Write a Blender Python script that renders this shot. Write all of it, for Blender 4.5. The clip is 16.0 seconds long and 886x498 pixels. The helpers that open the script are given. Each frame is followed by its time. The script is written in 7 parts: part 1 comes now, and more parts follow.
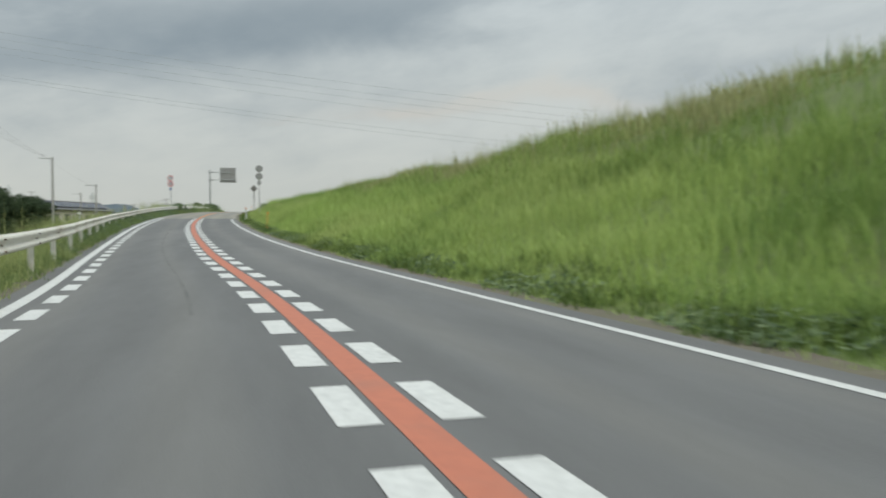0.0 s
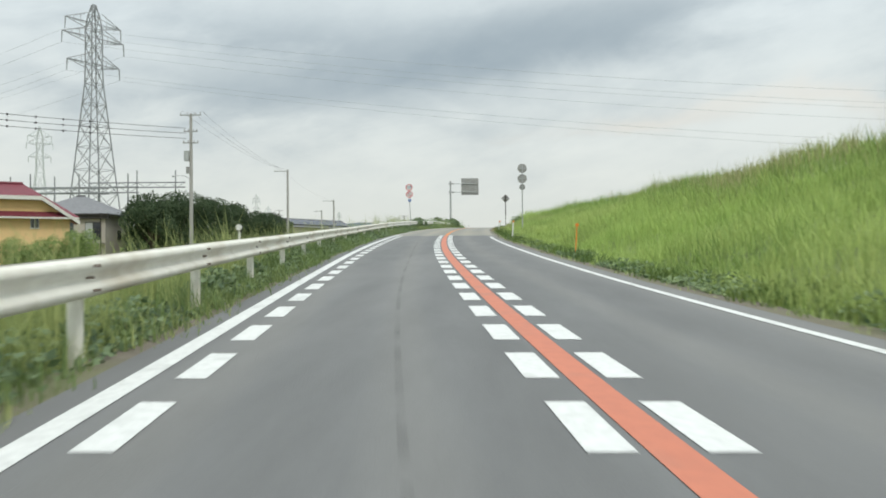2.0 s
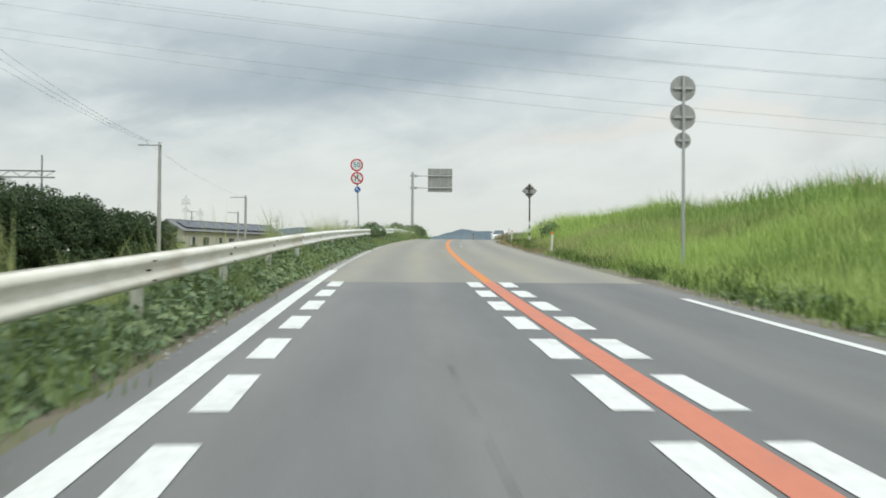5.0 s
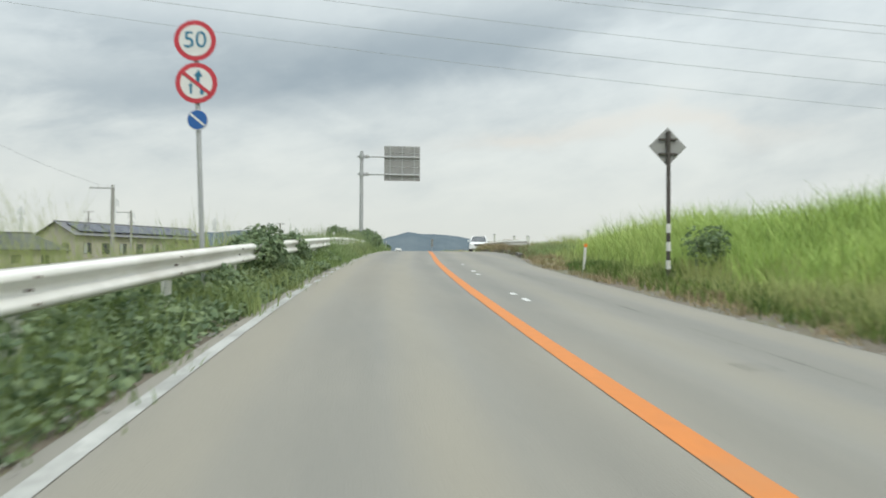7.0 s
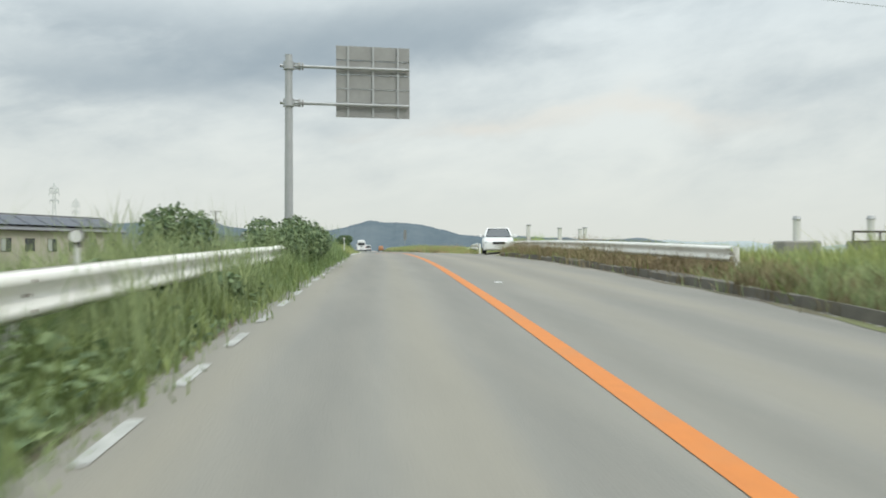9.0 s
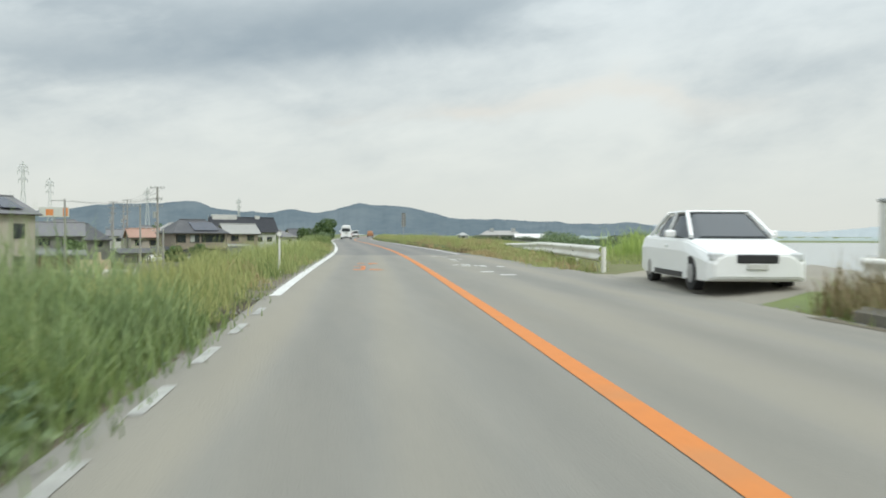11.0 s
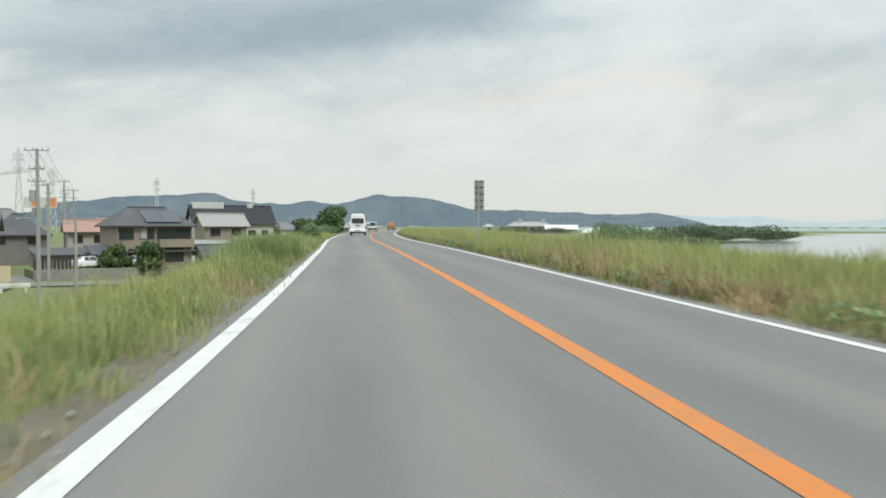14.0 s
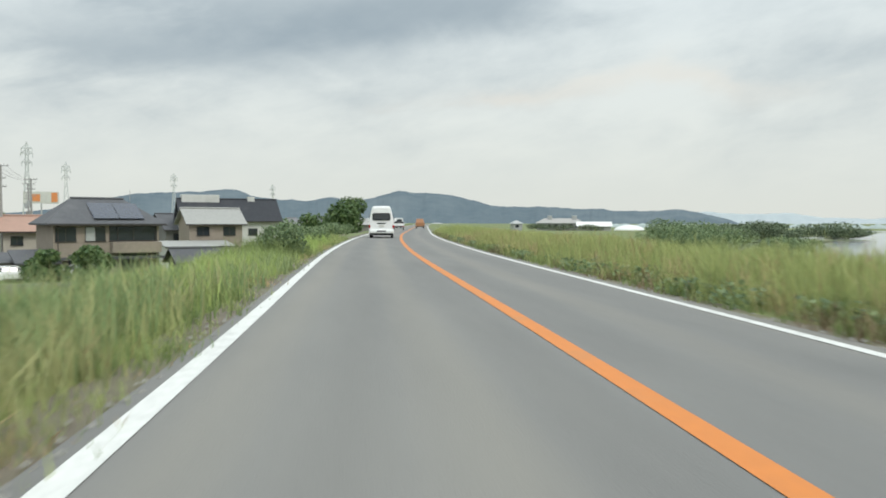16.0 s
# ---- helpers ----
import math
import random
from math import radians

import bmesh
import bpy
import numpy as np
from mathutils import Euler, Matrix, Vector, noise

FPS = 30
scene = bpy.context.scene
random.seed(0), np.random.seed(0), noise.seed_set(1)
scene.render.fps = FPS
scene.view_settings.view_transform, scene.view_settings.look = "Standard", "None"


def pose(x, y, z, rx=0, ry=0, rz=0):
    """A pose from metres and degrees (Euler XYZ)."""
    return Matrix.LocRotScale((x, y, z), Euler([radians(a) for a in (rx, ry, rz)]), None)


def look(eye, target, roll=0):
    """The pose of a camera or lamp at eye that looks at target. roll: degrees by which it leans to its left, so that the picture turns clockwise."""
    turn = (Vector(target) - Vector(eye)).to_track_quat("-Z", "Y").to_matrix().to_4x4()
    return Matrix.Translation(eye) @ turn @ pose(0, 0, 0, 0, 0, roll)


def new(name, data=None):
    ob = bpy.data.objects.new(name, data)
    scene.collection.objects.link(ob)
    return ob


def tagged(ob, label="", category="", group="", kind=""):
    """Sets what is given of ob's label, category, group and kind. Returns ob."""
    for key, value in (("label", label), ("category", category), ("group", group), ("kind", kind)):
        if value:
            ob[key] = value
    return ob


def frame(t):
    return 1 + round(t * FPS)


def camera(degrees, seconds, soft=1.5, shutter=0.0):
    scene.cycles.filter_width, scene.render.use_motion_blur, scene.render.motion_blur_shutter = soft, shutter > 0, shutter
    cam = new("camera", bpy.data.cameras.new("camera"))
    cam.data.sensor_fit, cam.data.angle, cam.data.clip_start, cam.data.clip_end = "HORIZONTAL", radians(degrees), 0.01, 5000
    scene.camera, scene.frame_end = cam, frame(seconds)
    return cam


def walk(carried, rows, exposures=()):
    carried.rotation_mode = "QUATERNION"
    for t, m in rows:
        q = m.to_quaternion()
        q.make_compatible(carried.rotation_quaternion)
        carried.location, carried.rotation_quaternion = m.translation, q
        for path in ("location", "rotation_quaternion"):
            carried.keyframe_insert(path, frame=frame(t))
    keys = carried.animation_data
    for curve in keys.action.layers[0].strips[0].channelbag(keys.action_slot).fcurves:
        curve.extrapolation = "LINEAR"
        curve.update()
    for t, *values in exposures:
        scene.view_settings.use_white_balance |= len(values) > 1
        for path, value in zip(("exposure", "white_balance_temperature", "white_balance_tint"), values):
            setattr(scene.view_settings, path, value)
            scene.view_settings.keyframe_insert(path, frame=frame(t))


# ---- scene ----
# ---- camera ----
cam = camera(60.0, 16.0, soft=1.8, shutter=0.25)
PATH = [
    (0.0, pose(0.00, 0.00, 1.15, 88.99, 0.29, -15.58)),
    (0.5, pose(-0.13, 4.85, 1.22, 88.79, 0.49, -6.45)),
    (1.0, pose(-0.50, 9.76, 1.32, 89.36, 0.33, -1.51)),
    (1.5, pose(-0.99, 14.71, 1.45, 89.92, -0.00, 0.59)),
    (2.0, pose(-1.52, 19.71, 1.61, 90.28, 0.34, 1.32)),
    (2.5, pose(-2.05, 24.86, 1.79, 90.65, 0.40, 1.19)),
    (3.0, pose(-2.56, 30.23, 2.02, 90.86, 0.26, 0.88)),
    (3.5, pose(-3.07, 35.83, 2.27, 91.06, 0.11, 0.41)),
    (4.0, pose(-3.52, 41.66, 2.55, 91.07, -0.63, -0.46)),
    (4.2, pose(-3.67, 44.05, 2.66, 90.72, -0.50, -1.03)),
    (4.5, pose(-3.86, 47.68, 2.84, 90.74, -0.47, -1.94)),
    (5.0, pose(-4.09, 53.85, 3.13, 90.78, -0.44, -3.08)),
    (5.5, pose(-4.22, 60.17, 3.43, 90.88, -0.40, -4.07)),
    (6.0, pose(-4.26, 66.64, 3.75, 90.98, -0.36, -5.16)),
    (6.3, pose(-4.23, 70.59, 3.94, 91.01, -0.34, -5.87)),
    (6.5, pose(-4.19, 73.26, 4.07, 91.09, -0.24, -6.23)),
    (7.0, pose(-4.02, 80.04, 4.39, 91.03, -0.32, -7.16)),
    (7.5, pose(-3.75, 86.97, 4.70, 91.02, -0.44, -7.70)),
    (8.0, pose(-3.39, 94.07, 5.01, 90.57, -0.55, -8.35)),
    (8.5, pose(-2.93, 101.24, 5.31, 90.14, -0.05, -8.99)),
    (9.0, pose(-2.35, 108.42, 5.60, 90.15, 0.08, -9.98)),
    (9.5, pose(-1.68, 115.60, 5.87, 89.85, -0.11, -10.95)),
    (9.7, pose(-1.40, 118.48, 5.96, 89.64, -0.37, -11.46)),
    (10.0, pose(-0.98, 122.80, 6.09, 89.42, -0.34, -11.38)),
    (10.5, pose(-0.30, 129.99, 6.27, 89.20, -0.30, -11.10)),
    (11.0, pose(0.34, 137.18, 6.41, 88.90, -0.26, -10.78)),
    (11.5, pose(0.95, 144.35, 6.50, 88.47, -0.22, -10.51)),
    (11.8, pose(1.30, 148.64, 6.53, 88.24, -0.19, -10.44)),
    (12.0, pose(1.54, 151.50, 6.54, 88.13, -0.10, -10.26)),
    (12.5, pose(2.13, 158.64, 6.54, 87.86, -0.23, -10.18)),
    (13.0, pose(2.72, 165.76, 6.55, 88.09, -0.14, -10.02)),
    (13.5, pose(3.27, 172.86, 6.56, 88.07, -0.20, -9.68)),
    (14.0, pose(3.76, 179.95, 6.57, 88.24, -0.11, -9.42)),
    (14.5, pose(4.18, 187.04, 6.60, 88.18, -0.10, -8.84)),
    (15.0, pose(4.54, 194.13, 6.62, 88.21, -0.21, -8.69)),
    (15.3, pose(4.73, 198.38, 6.63, 88.11, -0.06, -8.27)),
    (15.5, pose(4.85, 201.22, 6.63, 88.07, -0.10, -8.18)),
    (16.0, pose(5.12, 208.31, 6.67, 87.99, -0.13, -7.84)),]
walk(cam, PATH, exposures=((0.0, -0.42), (0.5, -0.10), (1.0, 0.0), (1.6, 0.0), (16.0, 0.0)))

# ---- sky and light ----
def build_world():
    w = bpy.data.worlds.new("overcast_sky")
    scene.world = w
    w.use_nodes = True
    nt = w.node_tree
    N, L = nt.nodes, nt.links
    for n in list(N):
        N.remove(n)

    def nd(kind, **kw):
        n = N.new(kind)
        for k, v in kw.items():
            n.inputs[k].default_value = v
        return n

    def mth(op, a, b=None, clamp=False):
        n = N.new("ShaderNodeMath")
        n.operation, n.use_clamp = op, clamp
        for i, v in enumerate((a, b)):
            if v is None:
                continue
            if isinstance(v, (int, float)):
                n.inputs[i].default_value = v
            else:
                L.new(v, n.inputs[i])
        return n.outputs[0]

    def mix(f, a, b):
        n = N.new("ShaderNodeMix")
        n.data_type = "RGBA"
        for i, v in ((0, f), (6, a), (7, b)):
            if isinstance(v, (int, float)):
                n.inputs[i].default_value = v
            elif isinstance(v, tuple):
                n.inputs[i].default_value = (*v, 1)
            else:
                L.new(v, n.inputs[i])
        return n.outputs[2]

    tc = N.new("ShaderNodeTexCoord")
    sep = N.new("ShaderNodeSeparateXYZ")
    L.new(tc.outputs["Generated"], sep.inputs[0])
    x, y, z = sep.outputs
    # the cloud deck in azimuth and elevation, wider than high
    az = mth("ARCTAN2", x, y)
    el = mth("ARCSINE", z)

    def cloud(su, sv, off, scale, detail, rough, dist):
        com = N.new("ShaderNodeCombineXYZ")
        L.new(mth("MULTIPLY", az, su), com.inputs[0])
        L.new(mth("ADD", mth("MULTIPLY", el, sv), mth("MULTIPLY", az, -0.35)), com.inputs[1])
        com.inputs[2].default_value = off
        n = nd("ShaderNodeTexNoise", Scale=scale, Detail=detail, Roughness=rough, Distortion=dist)
        L.new(com.outputs[0], n.inputs["Vector"])
        return mth("SUBTRACT", n.outputs[0], 0.5)

    n1 = cloud(1.0, 2.1, 0.3, 3.2, 6.0, 0.52, 0.5)
    n2 = cloud(1.0, 2.6, 4.1, 9.0, 6.0, 0.55, 0.3)
    n3 = cloud(1.0, 1.8, 7.7, 24.0, 4.0, 0.6, 0.0)
    elw = mth("ADD", el, mth("ADD", mth("MULTIPLY", n1, 0.10), mth("MULTIPLY", n2, 0.07)))
    azw = mth("ADD", az, mth("MULTIPLY", n2, 0.35))

    def streak(a0, e0, wa, we, tilt):
        da = mth("SUBTRACT", azw, a0)
        de = mth("SUBTRACT", mth("SUBTRACT", elw, e0), mth("MULTIPLY", da, tilt))
        q = mth("ADD", mth("POWER", mth("ABSOLUTE", mth("DIVIDE", da, wa)), 2.0), mth("POWER", mth("ABSOLUTE", mth("DIVIDE", de, we)), 2.0))
        return mth("EXPONENT", mth("MULTIPLY", q, -1.0))

    # the long dark bank ahead, a greyer one to its left, a thin one high on the right
    dark = mth("ADD", mth("MULTIPLY", streak(0.05, 0.262, 0.18, 0.036, 0.16), 0.85), mth("MULTIPLY", streak(-0.27, 0.20, 0.24, 0.040, 0.05), 0.75))
    dark = mth("ADD", dark, mth("MULTIPLY", streak(-0.20, 0.275, 0.20, 0.03, 0.0), 0.45))
    dark = mth("ADD", dark, mth("MULTIPLY", streak(0.36, 0.31, 0.30, 0.035, 0.10), 0.45))
    glow = mth("ADD", streak(0.22, 0.160, 0.09, 0.014, 0.03), streak(0.42, 0.165, 0.14, 0.02, 0.0))
    high = mth("MULTIPLY", mth("SUBTRACT", el, 0.07), 6.0, True)
    low = mth("MULTIPLY", mth("SUBTRACT", el, 0.02), 9.0, True)
    soft = mth("ADD", mth("MULTIPLY", n1, 1.15), mth("MULTIPLY", n2, 0.75))
    raw_amount = mth("ADD", mth("MULTIPLY", mth("ADD", dark, 0.03), high), mth("MULTIPLY", mth("ADD", soft, mth("MULTIPLY", n3, 0.28)), low))
    # smooth shoulder at both ends, so that thick and thin cloud keep their texture
    rise = mth("MAXIMUM", mth("ADD", raw_amount, 0.30), 0.0)
    amount = mth("SUBTRACT", 1.0, mth("EXPONENT", mth("MULTIPLY", mth("POWER", rise, 1.7), -1.15)))
    # CIE overcast: the zenith is three times as bright as the horizon
    horizon = (0.82, 0.84, 0.768)
    thin = (0.80, 0.88, 0.895)
    thick = (0.34, 0.42, 0.475)
    clear = mix(mth("MULTIPLY", el, 3.5, True), horizon, thin)
    col = mix(amount, clear, thick)
    col = mix(mth("MULTIPLY", glow, 0.40), col, (0.86, 0.80, 0.70))
    zen = mth("MULTIPLY", mth("SUBTRACT", el, 0.42), 1.5, True)
    gain = mth("ADD", 1.0, mth("MULTIPLY", zen, 1.7))
    sky = N.new("ShaderNodeTexSky")
    sky.sky_type, sky.sun_disc = "NISHITA", False
    sky.sun_elevation, sky.sun_rotation = radians(48), radians(150)
    bg1 = nd("ShaderNodeBackground")
    L.new(col, bg1.inputs[0])
    L.new(gain, bg1.inputs[1])
    bg2 = nd("ShaderNodeBackground", Strength=0.05)
    L.new(sky.outputs[0], bg2.inputs[0])
    ms = nd("ShaderNodeMixShader", Fac=0.06)
    L.new(bg1.outputs[0], ms.inputs[1])
    L.new(bg2.outputs[0], ms.inputs[2])
    out = N.new("ShaderNodeOutputWorld")
    L.new(ms.outputs[0], out.inputs[0])


build_world()
sun = new("sun", bpy.data.lights.new("sun", "SUN"))
sun.data.energy, sun.data.angle, sun.data.color = 1.3, radians(14), (1.0, 0.96, 0.90)
sun.matrix_world = look((0, 0, 100), (-36, 62, 20))


# ---- materials ----
def material(name, c1, c2=None, scale=4.0, rough=0.8, metal=0.0, bump=0.0, bscale=40.0, c3=None, stain=0.0, rand=0.0, island=0.0, spec=0.5, trans=0.0, stretch=(1, 1, 1)):
    """Two-scale noise colour between c1 and c2, with larger stains of c3, optional bump, and variation by object or island."""
    m = bpy.data.materials.new(name)
    m.use_nodes = True
    N, L = m.node_tree.nodes, m.node_tree.links
    b = N["Principled BSDF"]
    b.inputs["Roughness"].default_value, b.inputs["Metallic"].default_value = rough, metal
    b.inputs["Specular IOR Level"].default_value = spec
    tc = N.new("ShaderNodeTexCoord")
    mp = N.new("ShaderNodeMapping")
    mp.inputs["Scale"].default_value = stretch
    L.new(tc.outputs["Object"], mp.inputs[0])

    def noise_tex(s, d, r):
        n = N.new("ShaderNodeTexNoise")
        n.inputs["Scale"].default_value, n.inputs["Detail"].default_value, n.inputs["Roughness"].default_value = s, d, r
        L.new(mp.outputs[0], n.inputs["Vector"])
        return n.outputs[0]

    def ramp(v, lo, hi):
        n = N.new("ShaderNodeMapRange")
        n.inputs[1].default_value, n.inputs[2].default_value = lo, hi
        L.new(v, n.inputs[0])
        return n.outputs[0]

    def mix(f, a, c, mode="MIX"):
        n = N.new("ShaderNodeMix")
        n.data_type, n.blend_type = "RGBA", mode
        for i, v in ((0, f), (6, a), (7, c)):
            if isinstance(v, (int, float)):
                n.inputs[i].default_value = v
            elif isinstance(v, tuple):
                n.inputs[i].default_value = (*v, 1)
            else:
                L.new(v, n.inputs[i])
        return n.outputs[2]

    col = mix(ramp(noise_tex(scale, 6, 0.65), 0.3, 0.7), c1, c2 or tuple(v * 0.8 for v in c1))
    if c3:
        col = mix(ramp(noise_tex(scale * 0.13, 4, 0.6), 0.62 - 0.3 * stain, 0.75), col, c3)
    for amount, kind, sock in ((rand, "ShaderNodeObjectInfo", "Random"), (island, "ShaderNodeNewGeometry", "Random Per Island")):
        if amount:
            n = N.new(kind)
            h = N.new("ShaderNodeHueSaturation")
            r = N.new("ShaderNodeMapRange")
            r.inputs[3].default_value, r.inputs[4].default_value = 1 - amount, 1 + amount
            L.new(n.outputs[sock], r.inputs[0])
            L.new(r.outputs[0], h.inputs["Value"])
            r2 = N.new("ShaderNodeMapRange")
            r2.inputs[3].default_value, r2.inputs[4].default_value = 0.5 + amount * 0.06, 0.5 - amount * 0.06
            L.new(n.outputs[sock], r2.inputs[0])
            L.new(r2.outputs[0], h.inputs["Hue"])
            L.new(col, h.inputs["Color"])
            col = h.outputs[0]
    L.new(col, b.inputs["Base Color"])
    if trans:
        t = N.new("ShaderNodeBsdfTranslucent")
        L.new(col, t.inputs[0])
        ms = N.new("ShaderNodeMixShader")
        ms.inputs[0].default_value = trans
        L.new(b.outputs[0], ms.inputs[1])
        L.new(t.outputs[0], ms.inputs[2])
        L.new(ms.outputs[0], N["Material Output"].inputs[0])
    if bump:
        bp = N.new("ShaderNodeBump")
        bp.inputs["Strength"].default_value, bp.inputs["Distance"].default_value = bump, 0.02
        L.new(noise_tex(bscale, 4, 0.6), bp.inputs["Height"])
        L.new(bp.outputs[0], b.inputs["Normal"])
    return m


